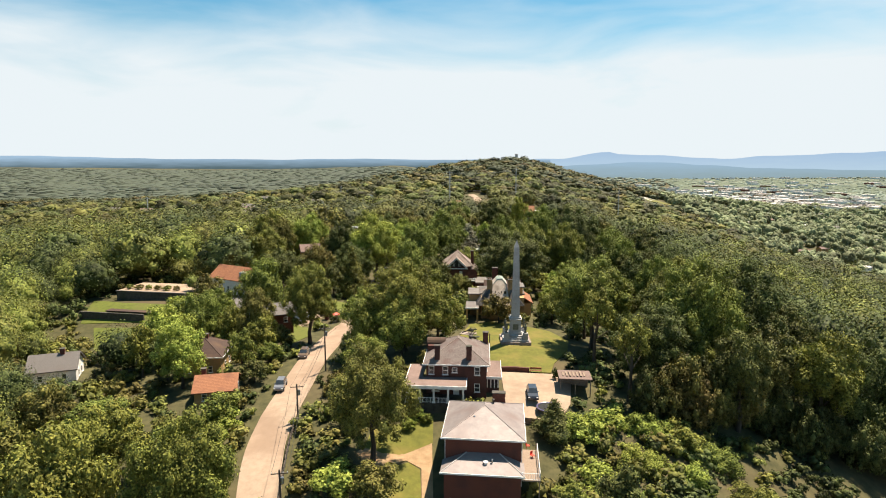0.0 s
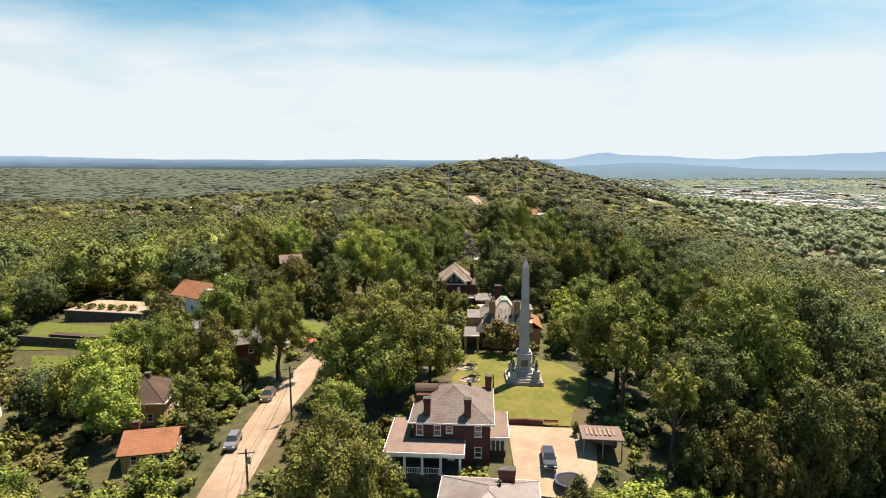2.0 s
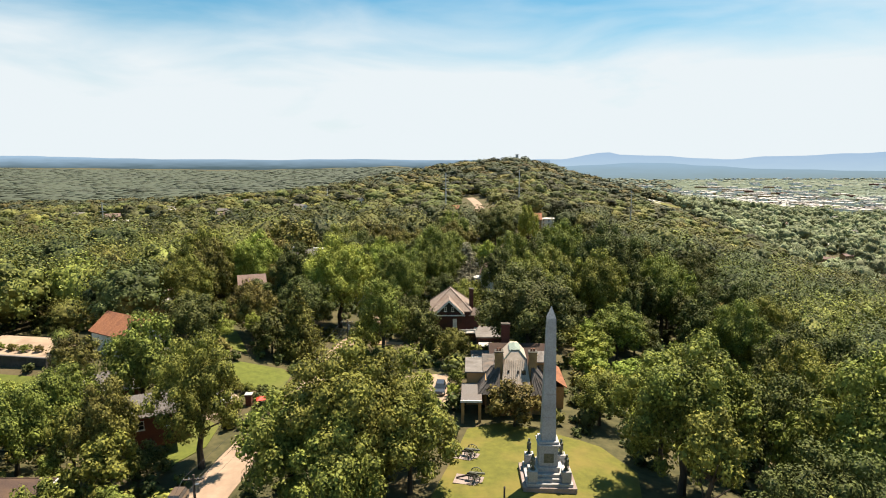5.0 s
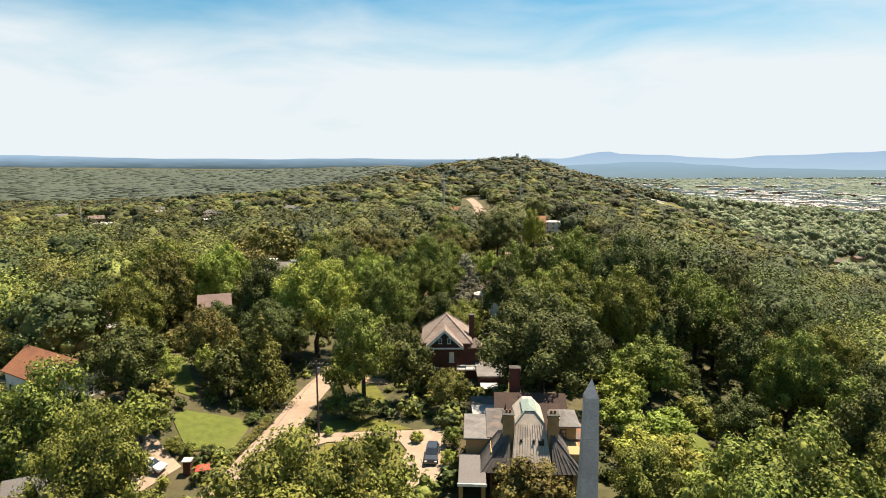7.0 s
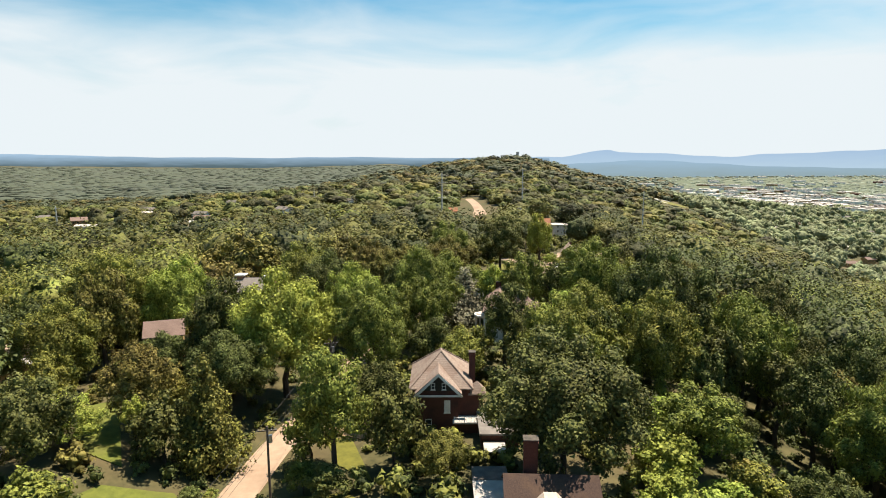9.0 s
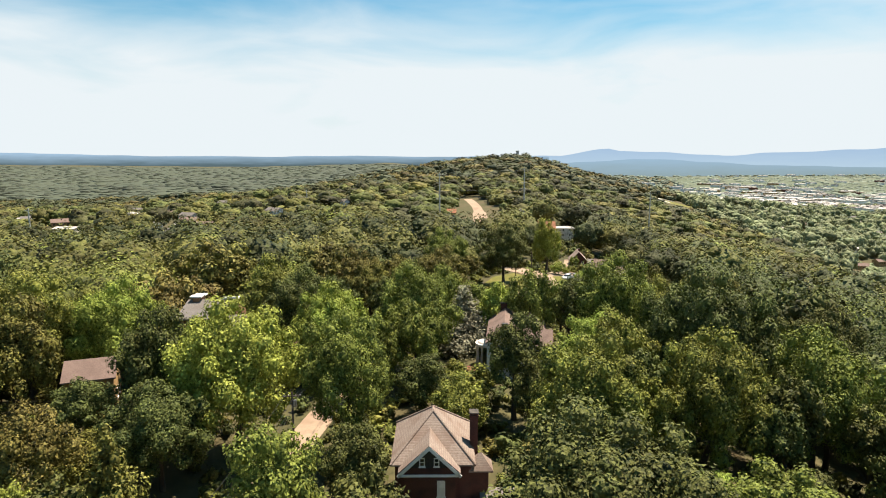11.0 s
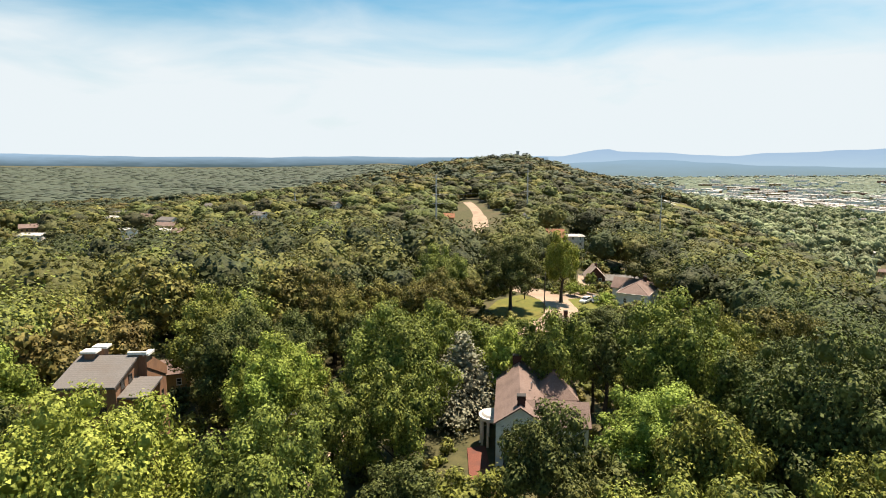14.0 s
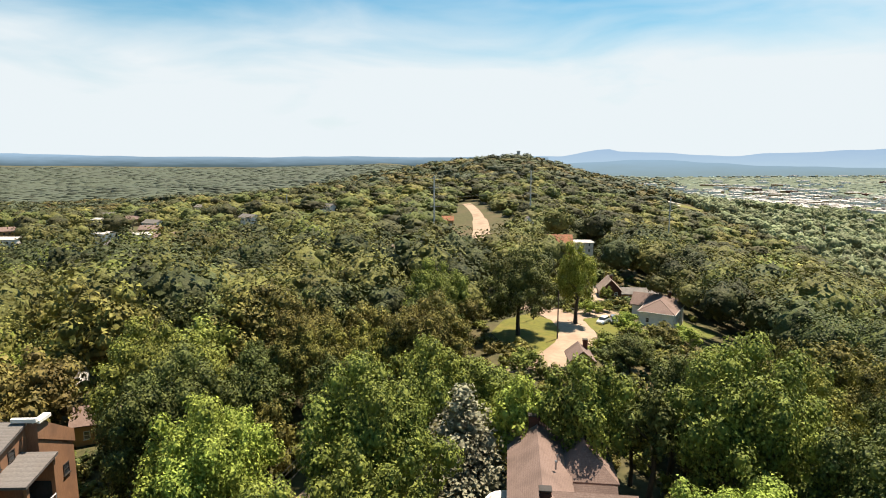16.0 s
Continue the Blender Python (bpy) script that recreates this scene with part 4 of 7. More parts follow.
def hip_caps(parent, x0, x1, y0, y1, z, rise, mat, over=0.5, thick=0.18, r=0.09):
    """Ridge caps along the hips and ridge of a hipped roof."""
    a0, a1, b0, b1 = x0 - over, x1 + over, y0 - over, y1 + over
    w, d = a1 - a0, b1 - b0
    e = min(w, d) / 2
    m0, m1 = ((a0 + e, (b0 + b1) / 2), (a1 - e, (b0 + b1) / 2)) if w >= d else (((a0 + a1) / 2, b0 + e), ((a0 + a1) / 2, b1 - e))
    zt, zb = z + thick + rise, z + thick
    ends = [((a0, b0), m0), ((a1, b0), m1 if w >= d else m0), ((a1, b1), m1), ((a0, b1), m0 if w >= d else m1)]
    for p, q in ends:
        part("ridge_cap", rod(bmesh.new(), (*p, zb), (*q, zt), r, r, 6), mat, parent)
    if (Vector(m0) - Vector(m1)).length > 0.2:
        part("ridge_cap", rod(bmesh.new(), (*m0, zt), (*m1, zt), r, r, 6), mat, parent)


def vent(parent, x, y, z, r, h, mat):
    bm = rod(bmesh.new(), (x, y, z - 0.4), (x, y, z + h), r, r, 10)
    rod(bm, (x, y, z + h), (x, y, z + h + 0.12), r * 1.7, r * 0.6, 10)
    return part("roof_vent", bm, mat, parent)


def railing(parent, a, b, z0, h, mat, gap=0.28):
    """A railing of posts, balusters and a top rail between two points."""
    a, b = Vector(a), Vector(b)
    n = max(2, int((b - a).length / gap))
    bm = bmesh.new()
    rod(bm, (a.x, a.y, z0 + h), (b.x, b.y, z0 + h), 0.05, 0.05, 4)
    rod(bm, (a.x, a.y, z0 + 0.12), (b.x, b.y, z0 + 0.12), 0.035, 0.035, 4)
    for i in range(n + 1):
        p = a.lerp(b, i / n)
        big = i % 6 == 0 or i == n
        rod(bm, (p.x, p.y, z0), (p.x, p.y, z0 + h + (0.08 if big else 0)), 0.055 if big else 0.02, None, 4)
    return part("railing", bm, mat, parent)


def column(parent, x, y, z0, z1, r, mat):
    bm = rod(bmesh.new(), (x, y, z0 + 0.15), (x, y, z1 - 0.15), r, r * 0.86, 12)
    box(bm, x - r * 1.35, x + r * 1.35, y - r * 1.35, y + r * 1.35, z0, z0 + 0.15)
    box(bm, x - r * 1.3, x + r * 1.3, y - r * 1.3, y + r * 1.3, z1 - 0.15, z1)
    return part("column", bm, mat, parent)


# -- the near brick house with the pale metal roof
def near_brick_house():
    t = base("brick_house", 5.6, 77.2, -6.4, -6, "red brick house with pale weathered hipped metal roofs and side deck", "house")
    w, d, h = 5.3, 11.6, 6.9
    wall_band(t, -w, w, 0, d, -2.4, h, brick_red)
    part("roof", hip_roof(-w, w, 0, d, h, 2.5, 0.55), metal_roof, t, "pale hipped metal roof with rust-brown stains")
    hip_caps(t, -w, w, 0, d, h, 2.5, metal_roof, 0.55, r=0.07)
    fascia(t, -w, w, 0, d, h, white_paint, 0.55)
    # front extension under its own lower roof
    lo = bmesh.new()
    e, f = h - 3.5, h - 2.55
    solid(lo, [(-w - 0.4, -3.6, e), (w + 0.4, -3.6, e), (w + 0.4, 0, e), (-w - 0.4, 0, e), (-w - 0.4, -3.6, e + 0.16), (w + 0.4, -3.6, e + 0.16), (w + 0.4, 0, e + 0.16), (-w - 0.4, 0, e + 0.16),
               (-w + 3.0, 0, f + 0.5), (w - 3.0, 0, f + 0.5)],
          [(3, 2, 1, 0), (0, 1, 5, 4), (1, 2, 6, 5), (3, 0, 4, 7), (4, 5, 9, 8), (5, 6, 9), (7, 4, 8), (2, 3, 7, 8, 9, 6)])
    bmesh.ops.recalc_face_normals(lo, faces=lo.faces)
    part("lower_roof", lo, metal_roof, t)
    for a, b in (((-w - 0.4, -3.6, e + 0.18), (-w + 3.0, -0.05, f + 0.52)), ((w + 0.4, -3.6, e + 0.18), (w - 3.0, -0.05, f + 0.52))):
        part("ridge_cap", rod(bmesh.new(), a, b, 0.08, None, 6), white_roof, t)
    part("gutter", boxes((-w - 0.46, w + 0.46, -3.68, -3.6, e - 0.04, e + 0.18)), white_paint, t)
    wall_band(t, -w + 0.1, w - 0.1, -3.1, -0.02, -4.0, e, brick_red, "lower_wall")
    for u in (-3.4, -0.2, 3.0):
        g = part("garage_door", boxes((u - 1.3, u + 1.3, -3.2, -3.08, -2.6, -0.4)), white_paint, t)
        for k in range(4):
            part("door_panel", boxes((u - 1.2, u + 1.2, -3.24, -3.2, -2.5 + k * 0.52, -2.06 + k * 0.52), bevel=0.02), white_paint, g)
    for v in (2.2, 6, 9.6):
        for zz in (1.0, 4.2):
            window(t, -w, v, zz, 1.0, 1.5, "w", white_paint, glass_dark)
            window(t, w, v, zz, 1.0, 1.5, "e", white_paint, glass_dark)
    chimney(t, 2.0, 9.6, h, h + 2.9, 1.9, 0.9, brick_red, stone_wall)
    vent(t, 1.2, 7.2, h + 2.3, 0.14, 0.5, dark_trim), vent(t, -1.4, 3.2, h + 1.5, 0.10, 0.3, metal_grey), vent(t, 0.4, -1.8, e + 0.75, 0.2, 0.35, white_paint), vent(t, 1.3, -1.6, e + 0.8, 0.1, 0.5, metal_grey)
    part("drainpipe", boxes((-w - 0.12, -w - 0.02, 0.1, 0.2, 0, h)), white_paint, t)
    part("drainpipe", boxes((w + 0.02, w + 0.12, 0.1, 0.2, 0, h)), white_paint, t)
    # side deck
    part("deck", boxes((w + 0.02, w + 2.5, -3.0, 5.5, 2.6, 2.8), *[(w + 2.3, w + 2.45, v, v + 0.15, -3.0, 2.6) for v in (-2.9, 1.2, 5.3)]), wood_deck, t, "weathered timber side deck on posts")
    railing(t, (w + 2.45, -3.0, 0), (w + 2.45, 5.5, 0), 2.8, 1.0, white_paint)
    railing(t, (w + 0.1, -3.0, 0), (w + 2.45, -3.0, 0), 2.8, 1.0, white_paint)
    # low white roof behind
    part("rear_roof", boxes((-4.6, 0.6, d + 0.02, d + 2.6, 5.6, 5.85), bevel=0.04), white_roof, t)
    part("rear_wall", boxes((-4.3, 0.3, d + 0.02, d + 2.3, -1, 5.6)), brick_red, t)
    return t


near_brick_house()
for k, (u, v) in enumerate(((12.9, 79.6), (12.6, 82.6))):
    z = -3.6
    ch = base("garden_chair", u, v, z, 40 + 60 * k, "red plastic garden chair on the timber deck", "chair", "chairs on the deck")
    part("seat", boxes((-0.27, 0.27, -0.27, 0.27, 0.38, 0.43), bevel=0.02), red_plastic, ch)
    part("backrest", boxes((-0.27, 0.27, 0.24, 0.29, 0.43, 0.95), bevel=0.02), red_plastic, ch)
    for a in (-0.24, 0.24):
        for b in (-0.24, 0.24):
            part("leg", rod(bmesh.new(), (a, b, 0), (a, b, 0.38), 0.025, None, 5), red_plastic, ch)


# -- the dark brick house with a porch
def porch_house():
    t = base("brick_house", 2.3, 97.6, -1.8, -4, "two-storey dark brick house with worn hipped shingle roof and white porch", "house")
    w, d, h = 5.2, 11.4, 5.7
    wall_band(t, -w, w, 0, d, -2.5, h, brick_dark)
    part("roof", hip_roof(-w, w, 0, d, h, 3.1, 0.55), shingle_worn, t, "worn grey shingle roof with reddish-brown stains")
    hip_caps(t, -w, w, 0, d, h, 3.1, tile_pink, 0.55, r=0.07)
    fascia(t, -w, w, 0, d, h, white_paint, 0.55)
    for u in (-3.5, 2.0):
        chimney(t, u + 0.15, 0.75, h - 0.4, h + 3.1, 0.9, 0.75, brick_dark, stone_wall)
    chimney(t, 5.0, 10.9, 0, h + 2.6, 0.95, 0.9, brick_dark, stone_wall)
    vent(t, 2.2, 8.6, h + 2.2, 0.28, 0.4, dark_trim)
    # dormer at the back of the roof
    bm = boxes((-5.4, -2.6, 5.6, 9.4, h, h + 1.5))
    part("dormer", bm, brick_dark, t)
    bm = bmesh.new()
    bmesh.ops.create_cone(bm, cap_ends=True, segments=16, radius1=1.1, radius2=1.1, depth=3.4, matrix=pose(-4.0, 7.5, h + 1.4, 0, 90, 0))
    part("dormer_roof", bm, shingle_dark, t)
    for u, zz in ((-1.9, 3.9), (3.6, 3.9), (3.6, 0.9), (-4.3, 3.9)):
        window(t, u, 0, zz, 0.95, 1.5, "s", white_paint, glass_dark)
    window(t, -0.3, 0, 4.3, 0.9, 0.9, "s", white_paint, glass_dark)
    for v in (2.5, 8.5):
        for zz in (0.9, 3.9):
            window(t, -w, v, zz, 1.0, 1.5, "w", white_paint, glass_dark)
        window(t, w, v, 3.9, 1.0, 1.5, "e", white_paint, glass_dark)
    # sun room
    wall_band(t, w + 0.02, w + 2.2, 2.0, 9.8, -1.0, 0.9, brick_dark, "sunroom_wall")
    part("sunroom_frame", boxes(*[(w + 0.1 + i * 0.62, w + 0.25 + i * 0.62, 2.0, 2.15, 0.9, 2.7) for i in range(4)], *[(w + 2.05, w + 2.2, 2.2 + i * 1.05, 2.35 + i * 1.05, 0.9, 2.7) for i in range(8)]), white_paint, t)
    part("sunroom_glass", boxes((w + 0.02, w + 2.12, 2.08, 9.7, 0.9, 2.7)), glass_dark, t)
    part("sunroom_roof", boxes((w + 0.02, w + 2.6, 1.6, 10.2, 2.7, 3.05), bevel=0.05), shingle_brown, t)
    part("sunroom_cornice", boxes((w + 0.02, w + 2.7, 1.5, 1.6, 2.65, 3.1), (w + 2.6, w + 2.7, 1.6, 10.2, 2.65, 3.1)), white_paint, t)
    # porch in front, turning round the west corner
    part("porch_floor", boxes((-8.4, 1.6, -3.9, -0.02, -2.4, 0.35), (-8.4, -w - 0.02, -0.02, 6, -2.4, 0.35)), stone_wall, t)
    part("porch_roof", boxes((-8.6, 1.8, -4.1, -0.02, 3.15, 3.45), (-8.6, -w - 0.6, -0.02, 6.2, 3.15, 3.45), bevel=0.03), shingle_brown, t, "flat brown porch roof")
    part("porch_cornice", boxes((-8.7, 1.9, -4.2, -4.1, 2.85, 3.42), (-8.7, -8.6, -4.1, 6.2, 2.85, 3.42), (1.8, 1.9, -4.1, -0.1, 2.85, 3.42)), white_paint, t)
    for u in (-8.2, -5.9, -3.6, -1.2, 1.3):
        column(t, u, -3.8, 0.35, 3.15, 0.19, white_paint)
    for v in (-0.5, 2.8, 5.8):
        column(t, -8.2, v, 0.35, 3.15, 0.19, white_paint)
    railing(t, (-8.2, -3.8, 0), (-1.2, -3.8, 0), 0.35, 0.85, white_paint, 0.22)
    window(t, -3.6, 0, 0.9, 1.3, 1.6, "s", white_paint, glass_dark)
    part("front_door", boxes((-0.5, 0.5, -0.1, -0.02, 0.35, 2.45), bevel=0.02), white_paint, t)
    return t


porch_house()

# -- the tan house with tall chimneys and tiled roofs
def ribs(parent, a, b, c, n, r, mat):
    """Raised seams on a slope: from points along a-b to the matching points of a2-b2 (c, given as two ends)."""
    a, b = Vector(a), Vector(b)
    c0, c1 = Vector(c[0]), Vector(c[1])
    for i in range(n):
        f = i / (n - 1)
        part("seam", rod(bmesh.new(), a.lerp(b, f), c0.lerp(c1, f), r, None, 4), mat, parent)


def tan_house():
    t = base("tan_brick_house", 14.1, 143.6, -0.1, -3, "tan brick house with steep seamed roof and tall chimneys", "house")
    wall_band(t, -4.6, 6.2, 1.2, 13, -2, 4.6, brick_tan)
    # flat roof behind, and ribbed side roofs falling away from the chimneys
    part("roof", boxes((-5.0, 6.6, 4.4, 13.2, 4.6, 4.95), bevel=0.04), roof_old_shaded, t, "flat grey roof darkened by shade in its colour")
    part("rear_slope", gable_roof(-2.2, 4.4, 6.4, 12.6, 4.96, 2.2, "x", 0.2), shingle_dark, t, "dark tiled roof slope behind the front roof")
    for sx, x0 in ((-1, -2.3), (1, 2.6)):
        x1 = x0 + sx * 3.5
        bm = solid(bmesh.new(), [(x0, -0.5, 2.9), (x1, -0.5, 2.9), (x1, 4.38, 2.9), (x0, 4.38, 2.9), (x0, 2.3, 6.9), (x0, 4.38, 6.9), (x0 + sx * 1.2, 4.38, 5.9)],
                   [(3, 2, 1, 0), (0, 1, 4), (1, 2, 6, 4), (4, 6, 5), (2, 3, 5, 6), (3, 0, 4, 5)])
        bmesh.ops.recalc_face_normals(bm, faces=bm.faces)
        part("side_slope", bm, roof_old_shaded, t, "dark grey ribbed tile side roof")
        for k in range(12):
            f = k / 11
            a = Vector((x1, -0.5, 2.95)).lerp(Vector((x1, 4.38, 2.95)), f)
            b = Vector((x0, 2.3, 6.95)).lerp(Vector((x0 + sx * 1.2, 4.38, 5.95)), f)
            part("roof_rib", rod(bmesh.new(), a, b, 0.07, None, 5), shingle_grey, t)
        for k in range(5):
            a = Vector((x0, -0.5, 2.95)).lerp(Vector((x1, -0.5, 2.95)), (k + 1) / 6)
            b = Vector((x0, 2.3, 6.95))
            part("roof_rib", rod(bmesh.new(), a, a.lerp(b, 0.9 * (1 - k / 6)), 0.05, None, 5), shingle_grey, t)
    # steep middle roof, clipped at the top
    bm = bmesh.new()
    solid(bm, [(-2.25, -0.6, 2.9), (2.55, -0.6, 2.9), (1.95, 2.6, 7.6), (0.75, 3.5, 8.9), (-0.45, 3.5, 8.9), (-1.65, 2.6, 7.6),
               (-2.25, 6.5, 2.9), (2.55, 6.5, 2.9), (1.95, 8.0, 7.6), (0.75, 8.0, 8.9), (-0.45, 8.0, 8.9), (-1.65, 8.0, 7.6)],
          [(0, 1, 2, 3, 4, 5), (1, 7, 8, 2), (2, 8, 9, 3), (3, 9, 10, 4), (4, 10, 11, 5), (5, 11, 6, 0), (7, 6, 11, 10, 9, 8), (6, 7, 1, 0)])
    part("front_roof", bm, seam_tan, t, "steep tan standing-seam roof")
    ribs(t, (-2.15, -0.6, 2.95), (2.45, -0.6, 2.95), ((-1.5, 2.55, 7.6), (1.8, 2.55, 7.6)), 13, 0.035, seam_tan)
    for a, b in (((-1.65, 2.58, 7.62), (-0.45, 3.48, 8.92)), ((1.95, 2.58, 7.62), (0.75, 3.48, 8.92)), ((-0.45, 3.48, 8.92), (0.75, 3.48, 8.92))):
        part("roof_edge", rod(bmesh.new(), a, b, 0.09, None, 6), copper_green, t)
    bm = bmesh.new()
    solid(bm, [(-0.75, 3.5, 8.85), (1.05, 3.5, 8.85), (1.05, 7.0, 8.85), (-0.75, 7.0, 8.85), (0.15, 4.2, 9.3), (0.15, 6.4, 9.3)], [(3, 2, 1, 0), (0, 1, 4), (1, 2, 5, 4), (2, 3, 5), (3, 0, 4, 5)])
    part("ridge_cap", bm, copper_green, t, "green copper ridge cap")
    for u, v in ((0.5, 1.35), (-1.0, 1.45)):
        part("roof_slot", boxes((u - 0.12, u + 0.12, v - 0.05, v + 0.25, 5.6, 6.2)), dark_trim, t)
    part("skylight", boxes((1.1, 1.7, 1.2, 1.75, 5.4, 6.2)), glass_dark, t)
    wall_band(t, -2.5, 2.7, 0.1, 1.2, -2, 3.2, brick_tan, "bay_wall")
    for u in (-2.5, 2.85):
        chimney(t, u, 2.6, -1, 8.9, 1.25, 1.25, brick_tan, stone_wall, 2, tile_orange)
    for u in (-1.2, 1.4):
        window(t, u, 0.1, 0.6, 1.2, 1.7, "s", dark_trim, glass_dark)
    for u in (-3.9, 4.7):
        window(t, u, 1.2, 0.6, 1.0, 1.6, "s", dark_trim, glass_dark)
    # east dormer and tiled side roofs
    wall_band(t, 3.6, 6.0, 4.4, 8.4, 4.4, 6.6, brick_tan, "dormer")
    part("dormer_roof", hip_roof(3.6, 6.0, 4.4, 8.4, 6.6, 0.8, 0.5), flat_grey, t)
    window(t, 4.4, 4.4, 5.1, 0.8, 1.1, "s", dark_trim, glass_dark)
    part("side_roof", gable_roof(6.2, 8.4, 4.0, 13, 2.6, 1.4, "y", 0.3, 0.18, mid=6.25), tile_orange, t, "orange clay tile side roof")
    wall_band(t, 6.22, 8.2, 4.2, 12.8, -2.5, 2.5, brick_tan, "side_wall")
    part("rear_roof", gable_roof(-3.4, 6.2, 13.02, 19.5, 3.6, 2.2, "x", 0.3), shingle_dark, t, "dark tiled rear roof")
    wall_band(t, -3.2, 6.0, 13.02, 19.3, -2, 3.6, brick_tan, "rear_wall")
    # flat west wing and the carriage porch
    wall_band(t, -7.6, -4.62, 4.6, 11, -2, 4.6, brick_tan, "wing_wall")
    part("wing_roof", boxes((-7.9, -4.62, 4.2, 11.4, 4.6, 4.85), bevel=0.04), flat_grey, t)
    part("carriage_porch_roof", boxes((-8.4, -5.2, -3.0, 4.1, 2.7, 2.95), bevel=0.04), shingle_grey, t, "flat grey carriage porch roof")
    part("porch_edge", boxes((-8.45, -5.15, -3.15, -3.02, 2.66, 3.0)), white_paint, t)
    for u in (-8.1, -5.5):
        for v in (-2.6, 0.6, 3.7):
            part("post", boxes((u - 0.22, u + 0.22, v - 0.22, v + 0.22, -1.5, 2.7)), brick_tan, t)
    chimney(t, -0.6, 18.2, -1, 9.0, 1.5, 1.1, brick_red, stone_wall)
    return t


tan_house()

# -- the brick and timber house with the clay tile gable
def gabled_house():
    t = base("gabled_house", 4.6, 184.2, -2.0, 0, "dark brick house with faded clay tile roof and timbered front gable", "house")
    wall_band(t, -4.2, 4.4, 1.2, 11, -2, 7.0, brick_dark)
    part("roof", hip_roof(-4.2, 4.4, 1.2, 11, 7.0, 4.3, 0.5), tile_pink, t, "faded clay tile roof with pale ridges")
    hip_caps(t, -4.2, 4.4, 1.2, 11, 7.0, 4.3, tile_pink, 0.5, r=0.14)
    wall_band(t, -3.2, 2.6, 0, 1.2, -2, 7.2, brick_dark, "bay_wall")
    part("gable", gable_wall(-3.2, 2.6, 0.0, 7.2, 2.6), dark_trim, t, "dark timbered gable")
    part("gable_roof", gable_roof(-3.2, 2.6, 0, 5.2, 7.2, 2.7, "y", 0.55, 0.22), tile_pink, t)
    for s in (-1, 1):
        part("bargeboard", solid(bmesh.new(), [(-0.3, -0.6, 10.05), (-0.3 + s * 3.6, -0.6, 6.6), (-0.3 + s * 3.6, -0.52, 6.6), (-0.3, -0.52, 10.05), (-0.3, -0.6, 9.55), (-0.3 + s * 3.4, -0.6, 6.3), (-0.3 + s * 3.4, -0.52, 6.3), (-0.3, -0.52, 9.55)],
             [(0, 1, 5, 4), (3, 7, 6, 2), (0, 3, 2, 1), (4, 5, 6, 7), (1, 2, 6, 5), (0, 4, 7, 3)]), white_paint, t)
    part("tie_beam", boxes((-3.7, 3.1, -0.6, -0.45, 6.45, 6.7)), white_paint, t)
    for u in (-1.1, 0.5):
        window(t, u, 0, 7.4, 0.6, 1.0, "s", white_paint, glass_dark)
    window(t, 1.0, 0, 3.8, 0.9, 1.9, "s", white_paint, white_paint)
    window(t, -1.8, 0, 1.2, 1.0, 1.6, "s", white_paint, glass_dark)
    wall_band(t, 2.8, 6.4, -0.4, 1.18, -2, 2.6, brick_dark, "porch_wall")
    part("porch_roof", boxes((1.8, 5.9, -1.4, 1.1, 2.6, 2.85), bevel=0.04), white_roof, t)
    railing(t, (2.0, -1.3, 0), (5.8, -1.3, 0), 2.85, 0.8, white_paint, 0.25)
    part("turret_roof", hip_roof(4.42, 6.6, 1.4, 3.4, 6.0, 1.6, 0.3), tile_pink, t)
    wall_band(t, 4.42, 6.4, 1.6, 3.2, -2, 6.0, brick_dark, "turret")
    chimney(t, 4.9, 5.2, 0, 11.4, 0.9, 1.0, brick_dark, stone_wall)
    return t


gabled_house()
GAR = base("garage", 12.9, 178.6, -2.4, 0, "low brick garage with flat grey and white roofs", "garage")
part("wall", boxes((-2.6, 2.6, 0, 8, -1.5, 3.4)), brick_dark, GAR)
part("roof", boxes((-2.9, 2.9, -0.3, 8.3, 3.4, 3.7), bevel=0.04), flat_grey, GAR)
part("canopy", boxes((-2.4, 0.6, -3.2, -0.32, 2.4, 2.6), bevel=0.03), white_roof, GAR)
for u in (-2.2, 0.4):
    part("post", boxes((u - 0.08, u + 0.08, -3.1, -2.94, -1, 2.4)), white_paint, GAR)
TER = base("terrace_room", 10.6, 163.4, -2.2, 0, "low brick room with a bright white flat roof", "outbuilding")
part("wall", boxes((-2.0, 2.0, 0, 6.5, -1.5, 3.0)), brick_tan, TER)
part("roof", boxes((-2.2, 2.2, -0.2, 3.6, 3.0, 3.2), bevel=0.04), white_roof, TER)
part("rear_roof", boxes((-2.2, 2.2, 3.62, 6.7, 3.05, 3.3), bevel=0.04), flat_grey, TER)


